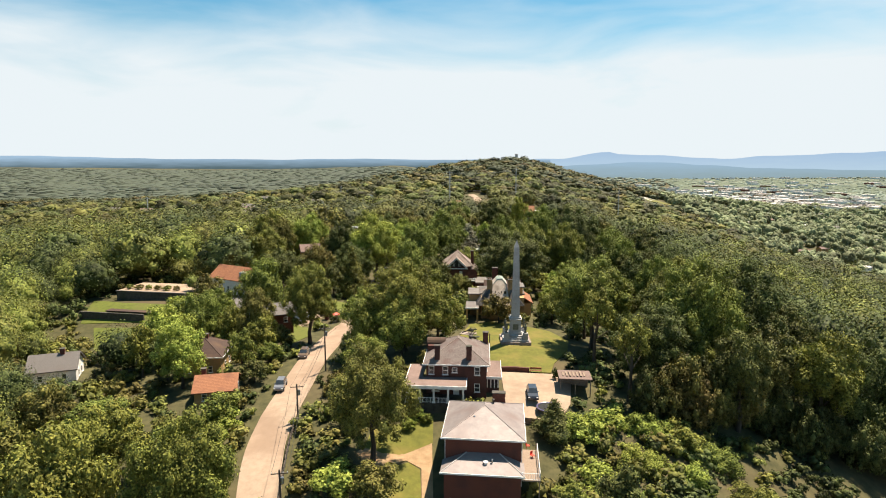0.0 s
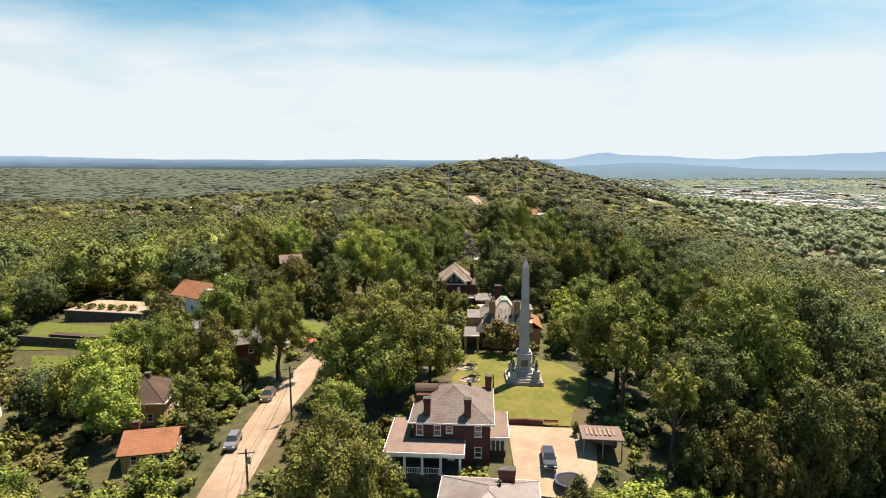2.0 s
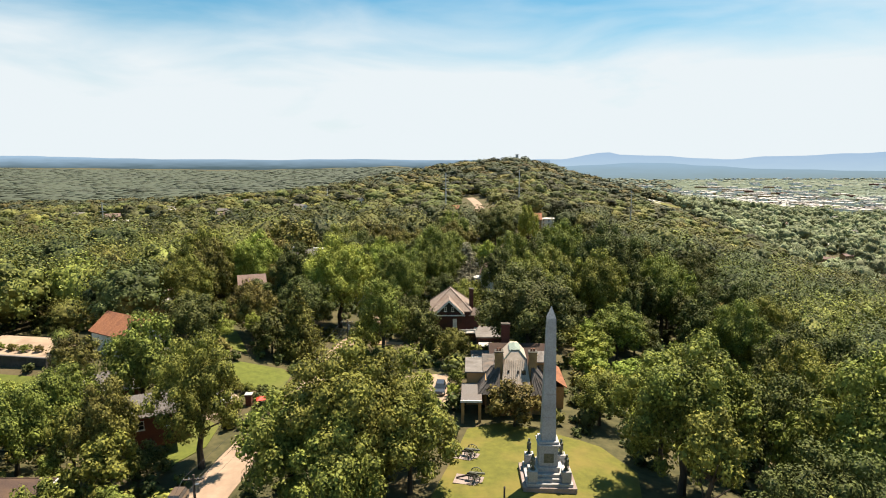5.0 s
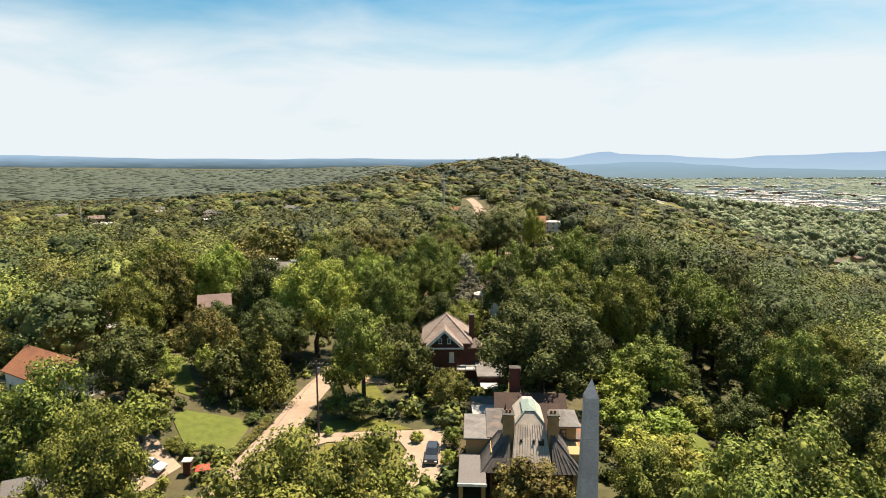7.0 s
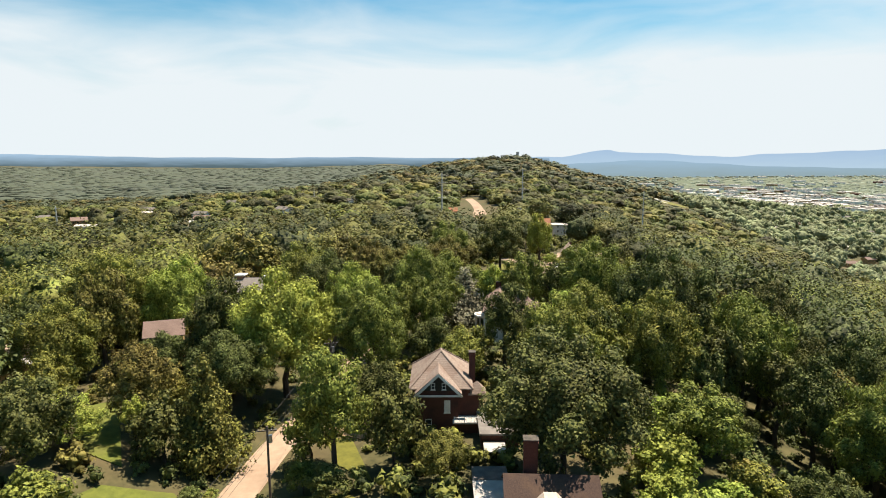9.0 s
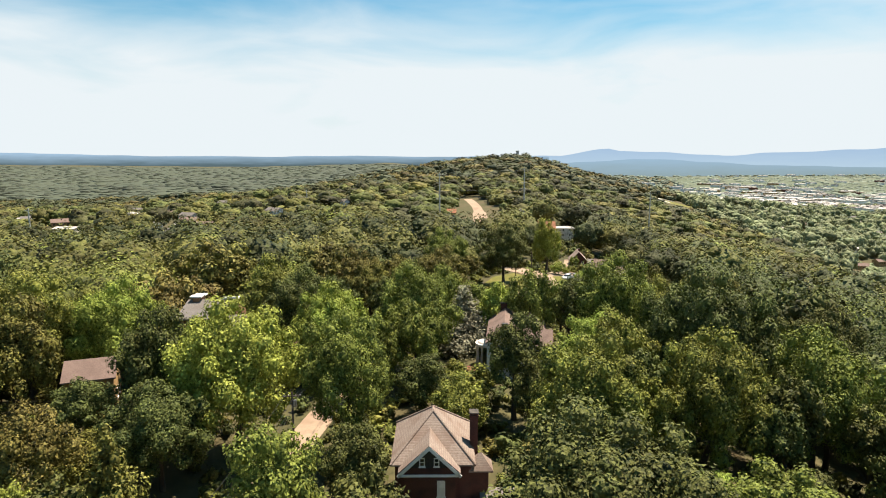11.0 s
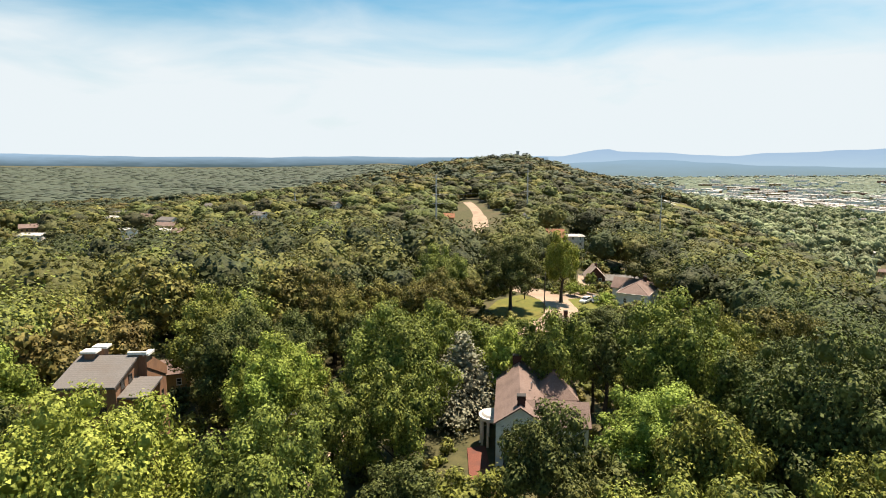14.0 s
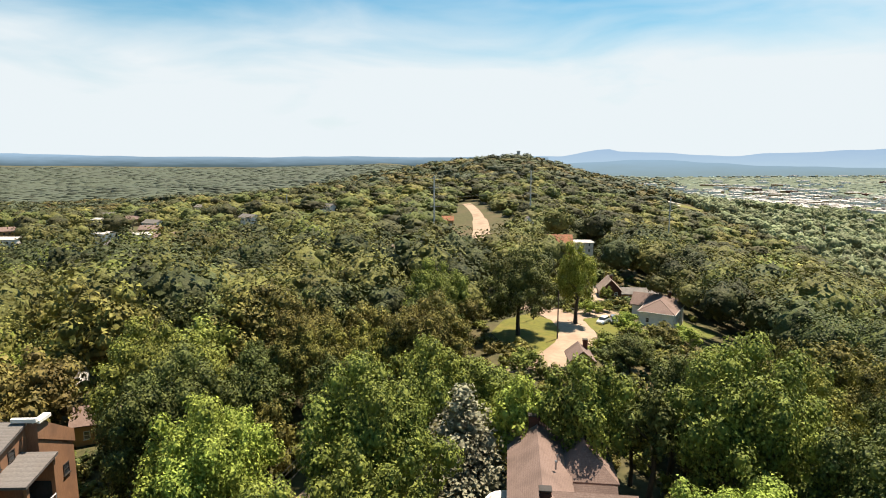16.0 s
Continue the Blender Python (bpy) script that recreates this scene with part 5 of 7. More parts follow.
# -- the white house with the brown roofs
def white_house():
    t = base("white_brick_house", 17.2, 227.2, -1.9, -7, "white painted brick house with brown shingle gables and dark chimneys", "house")
    h = 7.4
    wall_band(t, -3.1, 3.1, 0, 18, -2, h, white_wall)
    part("roof", gable_roof(-3.1, 3.1, 0, 18, h, 2.1, "y", 0.3), shingle_brown, t)
    part("gable", gable_wall(-3.1, 3.1, 0, h, 2.0), white_wall, t)
    part("gable", gable_wall(-3.1, 3.1, 17.75, h, 2.0), white_wall, t)
    wall_band(t, 3.12, 8.6, 0.4, 5.6, -2, h - 0.2, white_wall, "wing_wall")
    part("wing_roof", gable_roof(0.2, 8.6, 0.4, 5.6, h - 0.2, 1.9, "x", 0.35, mid=3.3), shingle_brown, t)
    part("gable", gable_wall(0.4, 5.6, 8.35, h - 0.2, 1.85, 0.25, "x", 3.3), white_wall, t)
    wall_band(t, 3.12, 8.0, 9.5, 17.5, -2, h - 0.6, white_wall, "rear_wing_wall")
    part("rear_wing_roof", hip_roof(2.4, 8.0, 9.5, 17.5, h - 0.6, 2.6, 0.35), shingle_brown, t)
    part("link_roof", gable_roof(0.2, 7.8, 6.3, 9.4, h - 1.6, 1.5, "x", 0.1), shingle_brown, t)
    wall_band(t, 3.12, 7.6, 6.3, 9.4, -2, h - 1.6, white_wall, "link_wall")
    chimney(t, 0.1, 1.1, h, h + 3.3, 1.0, 0.8, brick_dark, dark_trim)
    chimney(t, -0.3, 17.0, h, h + 3.2, 1.2, 0.8, brick_dark, dark_trim)
    for u in (-1.6, 1.6):
        window(t, u, 0, 4.7, 1.0, 1.6, "s", dark_trim, flat_grey)
        window(t, u, 0, 1.4, 1.0, 1.7, "s", dark_trim, flat_grey)
    for u in (4.0, 5.8, 7.6):
        window(t, u, 0.4, 4.5, 1.0, 1.6, "s", dark_trim, glass_dark)
        window(t, u, 0.4, 1.3, 1.0, 1.7, "s", dark_trim, glass_dark)
    for v in (4, 8, 12, 16):
        window(t, -3.1, v, 4.7, 1.0, 1.6, "w", dark_trim, glass_dark)
        window(t, -3.1, v, 1.4, 1.0, 1.7, "w", dark_trim, glass_dark)
    # round white porch
    bm = bmesh.new()
    bmesh.ops.create_cone(bm, cap_ends=True, segments=24, radius1=2.1, radius2=2.1, depth=0.45, matrix=pose(-3.6, 8.2, 4.6))
    part("round_porch_roof", bm, white_paint, t, "round white porch canopy")
    bm = bmesh.new()
    bmesh.ops.create_cone(bm, cap_ends=True, segments=24, radius1=1.8, radius2=1.5, depth=0.3, matrix=pose(-3.6, 8.2, 4.95))
    part("porch_deck", bm, white_roof, t)
    for a in (115, 150, 180, 210, 245):
        column(t, -3.6 + 1.8 * math.cos(radians(a)), 8.2 + 1.8 * math.sin(radians(a)), 0.3, 4.4, 0.16, white_paint)
    part("porch_step", rod(bmesh.new(), (-3.6, 8.2, -1.2), (-3.6, 8.2, 0.3), 2.4, 2.3, 24), brick_red, t)
    vent(t, 1.6, 8.0, h + 1.9, 0.09, 0.5, metal_grey)
    vent(t, 1.9, 10.0, h + 1.6, 0.06, 0.4, metal_grey)
    return t


white_house()
tagged(drape("terrace_brick", [(10.6, 221), (10.8, 234), (13.4, 234.5), (13.7, 221.5)], 0.12, brick_red), "red brick terrace in front of the round porch", "terrace")


# -- cottages on the west side
def cottage(x, y, turn, w, d, h, rise, wall, roof, label, form, axis="y", stack=None, name="cottage", z=None, wins=True, stack_mat=None):
    t = base(name, x, y, gz(x, y) if z is None else z, turn, label, "house")
    wall_band(t, -w / 2, w / 2, 0, d, -2, h, wall)
    if form == "hip":
        part("roof", hip_roof(-w / 2, w / 2, 0, d, h, rise, 0.5), roof, t)
        hip_caps(t, -w / 2, w / 2, 0, d, h, rise, roof, 0.5, r=0.08)
        fascia(t, -w / 2, w / 2, 0, d, h, white_paint, 0.5)
    else:
        part("roof", gable_roof(-w / 2, w / 2, 0, d, h, rise, axis, 0.45), roof, t)
        if axis == "y":
            part("gable", gable_wall(-w / 2, w / 2, 0, h, rise), wall, t), part("gable", gable_wall(-w / 2, w / 2, d - 0.25, h, rise), wall, t)
        else:
            part("gable", gable_wall(0, d, -w / 2, h, rise, 0.25, "x"), wall, t), part("gable", gable_wall(0, d, w / 2 - 0.25, h, rise, 0.25, "x"), wall, t)
    if wins:
        n = max(2, int(w // 3))
        for zz in np.arange(0.9, h - 1.3, 2.8):
            for k in range(n):
                window(t, -w / 2 + w * (k + 0.5) / n, 0, zz, 0.95, 1.35, "s", white_paint, glass_dark)
            for s, face in ((-1, "w"), (1, "e")):
                window(t, s * w / 2, d * 0.35, zz, 0.95, 1.35, face, white_paint, glass_dark)
                window(t, s * w / 2, d * 0.7, zz, 0.95, 1.35, face, white_paint, glass_dark)
    if stack:
        chimney(t, stack[0], stack[1], h - 1, h + stack[2], 0.8, 0.8, stack_mat or brick_red, stone_wall)
    return t


c5 = cottage(-49.6, 115.2, 6, 8.6, 9.4, 4.0, 3.0, brick_tan, shingle_dark, "tan brick cottage with a dark brown hipped shingle roof", "hip", stack=(0.4, 4.8, 3.6))
part("cupola", boxes((-1.2, 0.0, 4.0, 5.2, 6.2, 7.4)), shingle_dark, c5)
cottage(-41.6, 102.4, 12, 7.0, 7.4, 2.6, 1.8, brick_tan, tile_orange, "low cottage with an orange clay tile roof", "gable", "x", stack=(-2.6, 5.2, 2.6))
cottage(-79.6, 115, 20, 8.5, 7, 3.2, 2.4, white_wall, shingle_grey, "pale cottage with a light grey gabled roof and open porch", "gable", "x", stack=(1.5, 3.4, 3.4))
cottage(-47.0, 208, 20, 6.4, 6, 10.6, 2.0, brick_tan, shingle_brown, "tall brown house with a brown-grey gabled roof among trees", "gable", "x", z=-4.2)
cottage(-39.6, 138, 25, 7.0, 7, 3.0, 1.9, brick_red, shingle_grey, "brown house with pale grey roof among trees", "gable", "x", z=-1.0)
cottage(-56, 155, 15, 9.5, 8, 3.2, 2.0, brick_red, flat_grey, "low house with a pale grey hipped roof", "hip")
red_l = cottage(-63.5, 171, -30, 15, 8, 4.4, 3.0, white_wall, tile_orange, "long house with a red-brown clay tile roof and white walls", "gable", "x")
part("skylight", boxes((3.8, 5.8, 1.0, 2.8, 5.2, 6.6), bevel=0.04), white_roof, red_l)
tk = base("flat_roofed_house", -73, 200, gz(-73, 200), 8, "flat-roofed pale house with a white roof tank", "house")
part("wall", boxes((-7, 7, 0, 9, -1.5, 4.6)), brick_tan, tk)
part("roof", boxes((-7.4, 7.4, -0.4, 9.4, 4.6, 4.9), bevel=0.05), white_roof, tk)
part("penthouse", boxes((-1, 6, 3, 8, 4.9, 6.6)), wood_deck, tk)
bm = rod(bmesh.new(), (-2.6, 4.5, 4.9), (-2.6, 4.5, 7.4), 1.35, 1.35, 20)
rod(bm, (-2.6, 4.5, 7.4), (-2.6, 4.5, 7.8), 1.35, 0.3, 20)
part("roof_tank", bm, white_paint, tk, "round white roof tank")
# long dark wall with a planted terrace on top
tw = base("retaining_wall", -86, 169.5, gz(-87.5, 169.5) - 2.2, -10, "long dark stone retaining wall under a planted terrace", "wall")
part("wall_face", boxes((-11, 11, 0, 12, -2.5, 4.4)), stone_wall, tw)
part("coping", boxes((-11.2, 11.2, -0.2, 0.35, 4.4, 4.62), bevel=0.03), shingle_grey, tw)
part("terrace_floor", boxes((-11, 11, 0.36, 12, 4.4, 4.5)), drive_mat, tw)
part("low_wall", boxes((-14, 6, -11.5, -11.0, -1.5, 1.0)), stone_wall, tw)
part("low_roof", boxes((-8, 8, -8.6, -4.8, 0.5, 0.8)), shingle_dark, tw)


def profile_block(x0, x1, outline):
    """A block along x with the given outline of (y, z) corners."""
    bm = bmesh.new()
    n = len(outline)
    a, b = [bm.verts.new((x0, y, z)) for y, z in outline], [bm.verts.new((x1, y, z)) for y, z in outline]
    bm.faces.new(a), bm.faces.new(b[::-1])
    for k in range(n):
        bm.faces.new((a[k], b[k], b[(k + 1) % n], a[(k + 1) % n]))
    bmesh.ops.recalc_face_normals(bm, faces=bm.faces)
    return bm


def modern_house():
    t = base("modern_house", -39.2, 236, -5.4, 2, "modern brown timber house with shed roofs and white-capped stacks", "house")
    part("wall", profile_block(-4.2, 3.3, [(-5.5, -2), (1, -2), (1, 16.5), (-5.5, 14.8)]), cedar, t)
    part("rear_wall", profile_block(-4.2, 4.5, [(1.02, -2), (7, -2), (7, 12.7), (1.02, 16.6)]), cedar, t)
    part("roof", profile_block(-4.6, 3.6, [(-6.2, 14.55), (1.0, 16.54), (1.0, 16.84), (-6.2, 14.85)]), shingle_grey, t, "brown-grey sloping shed roof")
    part("rear_roof", profile_block(-4.6, 4.3, [(1.02, 16.62), (7.5, 12.4), (7.5, 12.7), (1.02, 16.92)]), shingle_grey, t)
    part("parapet", profile_block(4.32, 4.62, [(0.9, 15.0), (7.2, 11.6), (7.2, 13.1), (0.9, 17.2)]), cedar, t)
    cap = part("parapet_cap", boxes((2.2, 4.8, 0.55, 0.95, 16.9, 17.35), (4.1, 4.9, 0.96, 3.0, 16.6, 17.0), bevel=0.03), white_paint, t)
    for u, v, z1 in ((-2.8, 0.6, 17.4), (-3.6, 5.0, 16.7)):
        ch = part("chimney", boxes((u - 0.6, u + 0.6, v - 0.6, v + 0.6, 13, z1)), cedar, t)
        part("chimney_cap", boxes((u - 1.1, u + 1.1, v - 0.8, v + 0.8, z1, z1 + 0.32), bevel=0.03), white_paint, ch)
    # lower block with its deep balcony
    part("front_block", boxes((3.32, 3.7, -4.9, -0.02, -2, 12.9), (6.5, 6.8, -4.9, -4.5, 8.7, 12.8), (3.7, 6.8, -0.5, -0.02, 1, 13.3), (3.7, 6.8, -4.9, -0.52, 1, 8.5)), cedar, t)
    part("front_roof", profile_block(3.1, 7.1, [(-5.3, 12.8), (0.0, 13.7), (0.0, 13.98), (-5.3, 13.08)]), shingle_grey, t)
    part("balcony_floor", boxes((3.7, 6.9, -5.1, -0.52, 8.5, 8.7)), wood_deck, t)
    part("beam", boxes((3.7, 6.8, -4.9, -4.7, 10.7, 10.9)), white_paint, t)
    railing(t, (3.75, -4.95, 0), (6.75, -4.95, 0), 8.7, 0.9, white_paint, 0.4)
    railing(t, (6.8, -4.9, 0), (6.8, -0.6, 0), 8.7, 0.9, white_paint, 0.4)
    part("glass_door", boxes((4.1, 6.4, -0.58, -0.5, 8.8, 11.0)), glass_dark, t)
    # deck on posts with steps going down
    part("deck", boxes((3.6, 7.4, -8.6, -5.12, 7.0, 7.2), *[(u, u + 0.16, v, v + 0.16, -1, 7.0) for u in (3.7, 7.2) for v in (-8.5, -5.4)]), wood_deck, t)
    railing(t, (3.7, -8.5, 0), (7.3, -8.5, 0), 7.2, 0.9, wood_deck, 0.4)
    for k in range(7):
        part("deck_step", boxes((7.42 + 0.3 * k, 7.72 + 0.3 * k, -8.4, -7.2, 6.9 - 0.19 * k, 6.96 - 0.19 * k)), wood_deck, t)
    for v in (-3.6, -1.4):
        window(t, 3.3, v, 13.8, 1.0, 1.1, "e", dark_trim, glass_dark)
    for v in (2.6, 5.2):
        window(t, 4.5, v, 8.6, 1.1, 1.3, "e", dark_trim, glass_dark)
    for u in (-2.6, 1.2):
        window(t, u, -5.5, 11.0, 1.6, 1.5, "s", dark_trim, glass_dark)
    return t


modern_house()
cottage(-46.6, 268, 20, 8, 6, 3.4, 1.8, brick_tan, shingle_brown, "low tan house behind reddish shrubs", "gable", "x")
cottage(-69, 291, 10, 8, 7, 3.2, 1.8, white_wall, shingle_grey, "pale roofed house deep among trees", "gable", "x")
# -- houses round the bend
cottage(34.4, 283, -4, 4.2, 5.4, 3.2, 1.7, brick_tan, shingle_brown, "small tan house with a brown roof beside the bend", "gable", "y", stack=(1.2, 4.6, 2.6))
h8 = cottage(64.0, 326, -32, 8.5, 15, 3.6, 2.6, white_wall, shingle_brown, "long white house with a grey-brown hipped roof", "hip", stack=(1.0, 11, 3.6), stack_mat=brick_dark, z=-4.8)
part("cross_roof", gable_roof(-8.4, 0, 8.5, 15.3, 3.4, 2.5, "x", 0.4), shingle_brown, h8)
part("cross_wall", boxes((-8.2, -4.28, 8.6, 15.2, -2, 3.4)), white_wall, h8)
part("cross_gable", gable_wall(8.6, 15.2, -8.3, 3.4, 2.4, 0.25, "x"), white_wall, h8)
cottage(61.5, 357.5, -8, 6.4, 8, 2.6, 3.4, brick_dark, tile_pink, "steep gabled dark brick house with pale bargeboards", "gable", "y", stack=(0.4, 4, 4.2))
cottage(73, 364.5, -8, 11, 6, 3.0, 1.4, brick_tan, flat_grey, "low grey roofed wing behind the gabled house", "gable", "x")
cottage(61.5, 438, -5, 12, 10, 7.0, 3.6, brick_tan, tile_orange, "large tan brick house with a faded red clay tile roof", "gable", "x")
cottage(74.5, 450, -5, 11, 9, 8.0, 0.6, white_wall, white_roof, "bright white flat-roofed block on the rise", "hip")
cottage(-9.5, 452, 20, 10, 8, 5.0, 3.2, brick_tan, tile_pink, "tan house with a pale gabled roof among trees", "gable", "x", stack=(1, 4, 4))
cottage(12, 588, 0, 13, 8, 4.0, 2.6, brick_tan, tile_orange, "tan house with an orange roof beside the far road", "gable", "x")
cottage(8, 715, 0, 16, 9, 5.0, 3, white_wall, shingle_grey, "grey roofed house beside the far road", "gable", "x")
cottage(64, 540, 0, 7, 7, 6.0, 3.6, white_wall, shingle_grey, "grey gabled house on the rise", "gable", "y")

# ---- the monument ----
def monument():
    t = base("monument", 15.6, 123.7, gz(15.6, 123.7) + 0.6, -2, "tall grey granite obelisk on a stepped base with bronze figures", "monument")
    g = 0.0
    part("paving", boxes((-3.2, 3.2, -3.0, 3.0, -1.3, 0.16), bevel=0.03), plaza_mat, t, "pink stone paving slab")
    for i, s in enumerate((2.75, 2.3, 1.9)):
        part("step", boxes((-s, s, -s, s, 0.16 + i * 0.38, 0.54 + i * 0.38), bevel=0.03), granite, t)
    part("pedestal", boxes((-1.35, 1.35, -1.35, 1.35, 1.30, 1.9), (-1.15, 1.15, -1.15, 1.15, 1.9, 4.5), bevel=0.05), granite, t)
    part("cornice", boxes((-1.35, 1.35, -1.35, 1.35, 4.5, 4.75), (-1.18, 1.18, -1.18, 1.18, 4.75, 5.1), bevel=0.06), granite, t)
    bm = bmesh.new()
    a, b, z0, z1, z2 = 0.86, 0.52, 5.1, 20.1, 21.6
    pts = [(sx * a, sy * a, z0) for sx, sy in ((-1, -1), (1, -1), (1, 1), (-1, 1))] + [(sx * b, sy * b, z1) for sx, sy in ((-1, -1), (1, -1), (1, 1), (-1, 1))] + [(0, 0, z2)]
    solid(bm, pts, [(3, 2, 1, 0)] + [(i, (i + 1) % 4, 4 + (i + 1) % 4, 4 + i) for i in range(4)] + [(4 + i, 4 + (i + 1) % 4, 8) for i in range(4)])
    part("shaft", bm, granite, t, "tapering granite shaft with a pyramid tip")
    for z in (8.0, 10.9, 13.8, 16.7):
        r = a + (b - a) * (z - z0) / (z1 - z0) + 0.006
        part("joint", boxes((-r, r, -r, r, z, z + 0.03)), plaza_mat, t)
    part("plaque", boxes((-0.6, 0.6, -1.22, -1.16, 2.4, 3.6), bevel=0.02), bronze, t)
    for sx, sy in ((-1, -1), (1, -1), (1, 1), (-1, 1)):
        part("plinth", boxes((sx * 2.0 - 0.55, sx * 2.0 + 0.55, sy * 2.0 - 0.55, sy * 2.0 + 0.55, 0.54, 2.0), bevel=0.05), granite, t)
    return t


monument()


def figure(x, y, z, turn):
    """A weathered statue, one plain mesh."""
    bm = bmesh.new()
    rod(bm, (0, 0, 0), (0, 0, 0.12), 0.36, 0.34, 8)
    rod(bm, (-0.13, -0.02, 0.12), (-0.11, 0, 0.85), 0.10, 0.13, 7)
    rod(bm, (0.14, 0.08, 0.12), (0.11, 0, 0.85), 0.10, 0.13, 7)
    rod(bm, (0, 0, 0.62), (0, 0, 1.05), 0.30, 0.21, 10)
    rod(bm, (0, 0, 1.05), (0, 0, 1.45), 0.21, 0.27, 10)
    rod(bm, (0, 0, 1.45), (0, 0, 1.60), 0.27, 0.10, 10)
    bmesh.ops.create_icosphere(bm, subdivisions=2, radius=0.15, matrix=Matrix.Translation((0, 0, 1.74)))
    rod(bm, (0, 0, 1.80), (0, 0, 1.93), 0.16, 0.13, 10)
    rod(bm, (0.27, 0, 1.42), (0.36, -0.06, 1.05), 0.09, 0.075, 6)
    rod(bm, (0.36, -0.06, 1.05), (0.20, -0.30, 0.98), 0.075, 0.06, 6)
    rod(bm, (-0.27, 0, 1.42), (-0.36, -0.02, 0.85), 0.09, 0.06, 6)
    rod(bm, (0.20, -0.30, 0.12), (0.20, -0.28, 1.5), 0.03, 0.025, 5)
    ob = part("statue", bm, bronze)
    ob.matrix_world = pose(x, y, z, 0, 0, turn)
    return tagged(ob, "weathered dark bronze standing statue on a granite plinth", "statue", "statues round the obelisk")


for sx, sy in ((-1, -1), (1, -1), (1, 1), (-1, 1)):
    q = pose(15.6, 123.7, gz(15.6, 123.7) + 0.6, 0, 0, -2) @ Vector((sx * 2.0, sy * 2.0, 2.0))
    figure(q.x, q.y, q.z, 90 * sx)


def wheel_spoked(x, y, z, r, mat, name="wheel"):
    bm = bmesh.new()
    n = 20
    for i in range(n):
        a, b = 2 * math.pi * i / n, 2 * math.pi * (i + 1) / n
        rod(bm, (x, y + r * math.cos(a), z + r * math.sin(a)), (x, y + r * math.cos(b), z + r * math.sin(b)), 0.055, None, 5)
        if i % 2 == 0:
            rod(bm, (x, y, z), (x, y + r * math.cos(a), z + r * math.sin(a)), 0.03, None, 4)
    rod(bm, (x - 0.12, y, z), (x + 0.12, y, z), 0.12, None, 10)
    return bm


for cx, cy, turn in ((6.6, 130.0, 70), (6.8, 123.6, 75)):
    t = base("cannon", cx, cy, gz(cx, cy) + 0.07, turn, "dark field cannon on a spoked carriage on the lawn", "cannon", "cannons on the monument lawn")
    for u in (-0.72, 0.72):
        part("wheel", wheel_spoked(u, 0, 0.72, 0.70, bronze), bronze, t)
    bm = rod(bmesh.new(), (0, 0.75, 0.98), (0, -1.2, 1.14), 0.19, 0.12, 12)
    rod(bm, (0, 0.75, 0.98), (0, 0.95, 0.96), 0.08, 0.05, 8)
    part("barrel", bm, bronze, t)
    part("carriage", boxes((-0.26, -0.14, -0.3, 1.1, 0.6, 0.85), (0.14, 0.26, -0.3, 1.1, 0.6, 0.85), (-0.72, 0.72, -0.09, 0.09, 0.63, 0.8)), dark_trim, t)
    part("trail", rod(bmesh.new(), (0, 0.9, 0.68), (0, 2.4, 0.1), 0.13, 0.1, 6), dark_trim, t)
    part("slab", boxes((-1.1, 1.1, -0.9, 2.6, -0.1, 0.03)), plaza_mat, t)

# ---- posts, walls and shelters near the parking court ----
post = base("post", 9.4, 114.8, gz(9.4, 114.8), 0, "plain dark wooden post on the lawn", "post")
part("pole", rod(bmesh.new(), (0, 0, -0.4), (0, 0, 4.6), 0.13, 0.10, 8), wood_pole, post)
part("cap", rod(bmesh.new(), (0, 0, 4.6), (0, 0, 4.75), 0.14, 0.05, 8), wood_pole, post)


def low_wall(name, line, h, thick, mat, cap, label):
    t = base(name, line[0][0], line[0][1], 0, 0, label, "wall")
    for (a, b) in zip(line[:-1], line[1:]):
        A, B = Vector(a), Vector(b)
        d = (B - A).normalized()
        n = Vector((-d.y, d.x)) * thick / 2
        z0, z1 = gz(*a), gz(*b)
        for nm, lo, hi, wid, m in (("wall_course", -0.8, h, 1.0, mat), ("coping", h, h + 0.09, 1.25, cap)):
            pts = []
            for zz in (lo, hi):
                for P, z, s in ((A, z0, 1), (B, z1, 1), (B, z1, -1), (A, z0, -1)):
                    pts.append((P.x + s * n.x * wid - line[0][0], P.y + s * n.y * wid - line[0][1], z + zz))
            part(nm, solid(bmesh.new(), pts, [(0, 1, 2, 3), (7, 6, 5, 4), (0, 4, 5, 1), (1, 5, 6, 2), (2, 6, 7, 3), (3, 7, 4, 0)]), m, t)
    return t


low_wall("brick_wall", [(10.8, 107.7), (13.6, 107.9), (16.4, 107.6)], 0.75, 0.4, brick_red, brick_dark, "low red brick wall between lawn and parking court")
low_wall("concrete_wall", [(12.9, 91.4), (16.2, 91.0), (19.4, 91.0)], 0.9, 0.35, drive_mat, drive_mat, "tan concrete wall at the edge of the parking court")
bench = base("bench", 17.6, 107.4, gz(17.6, 107.4), -6, "reddish timber garden bench at the lawn's edge", "bench")
part("seat", boxes((-1.1, 1.1, -0.25, 0.25, 0.42, 0.5)), tile_orange, bench)
part("backrest", boxes((-1.1, 1.1, 0.22, 0.30, 0.6, 0.95)), tile_orange, bench)
for u in (-1.0, 1.0):
    for v in (-0.2, 0.24):
        part("leg", boxes((u - 0.05, u + 0.05, v - 0.05, v + 0.05, 0, 0.42 if v < 0 else 0.6)), tile_orange, bench)
sh = base("carport", 23.6, 101.5, gz(23.6, 101.5), -6, "timber carport with a flat brown roof carrying old boards", "carport")
part("roof", boxes((-2.9, 2.9, -2.2, 2.2, 2.6, 2.78), bevel=0.03), shingle_brown, sh)
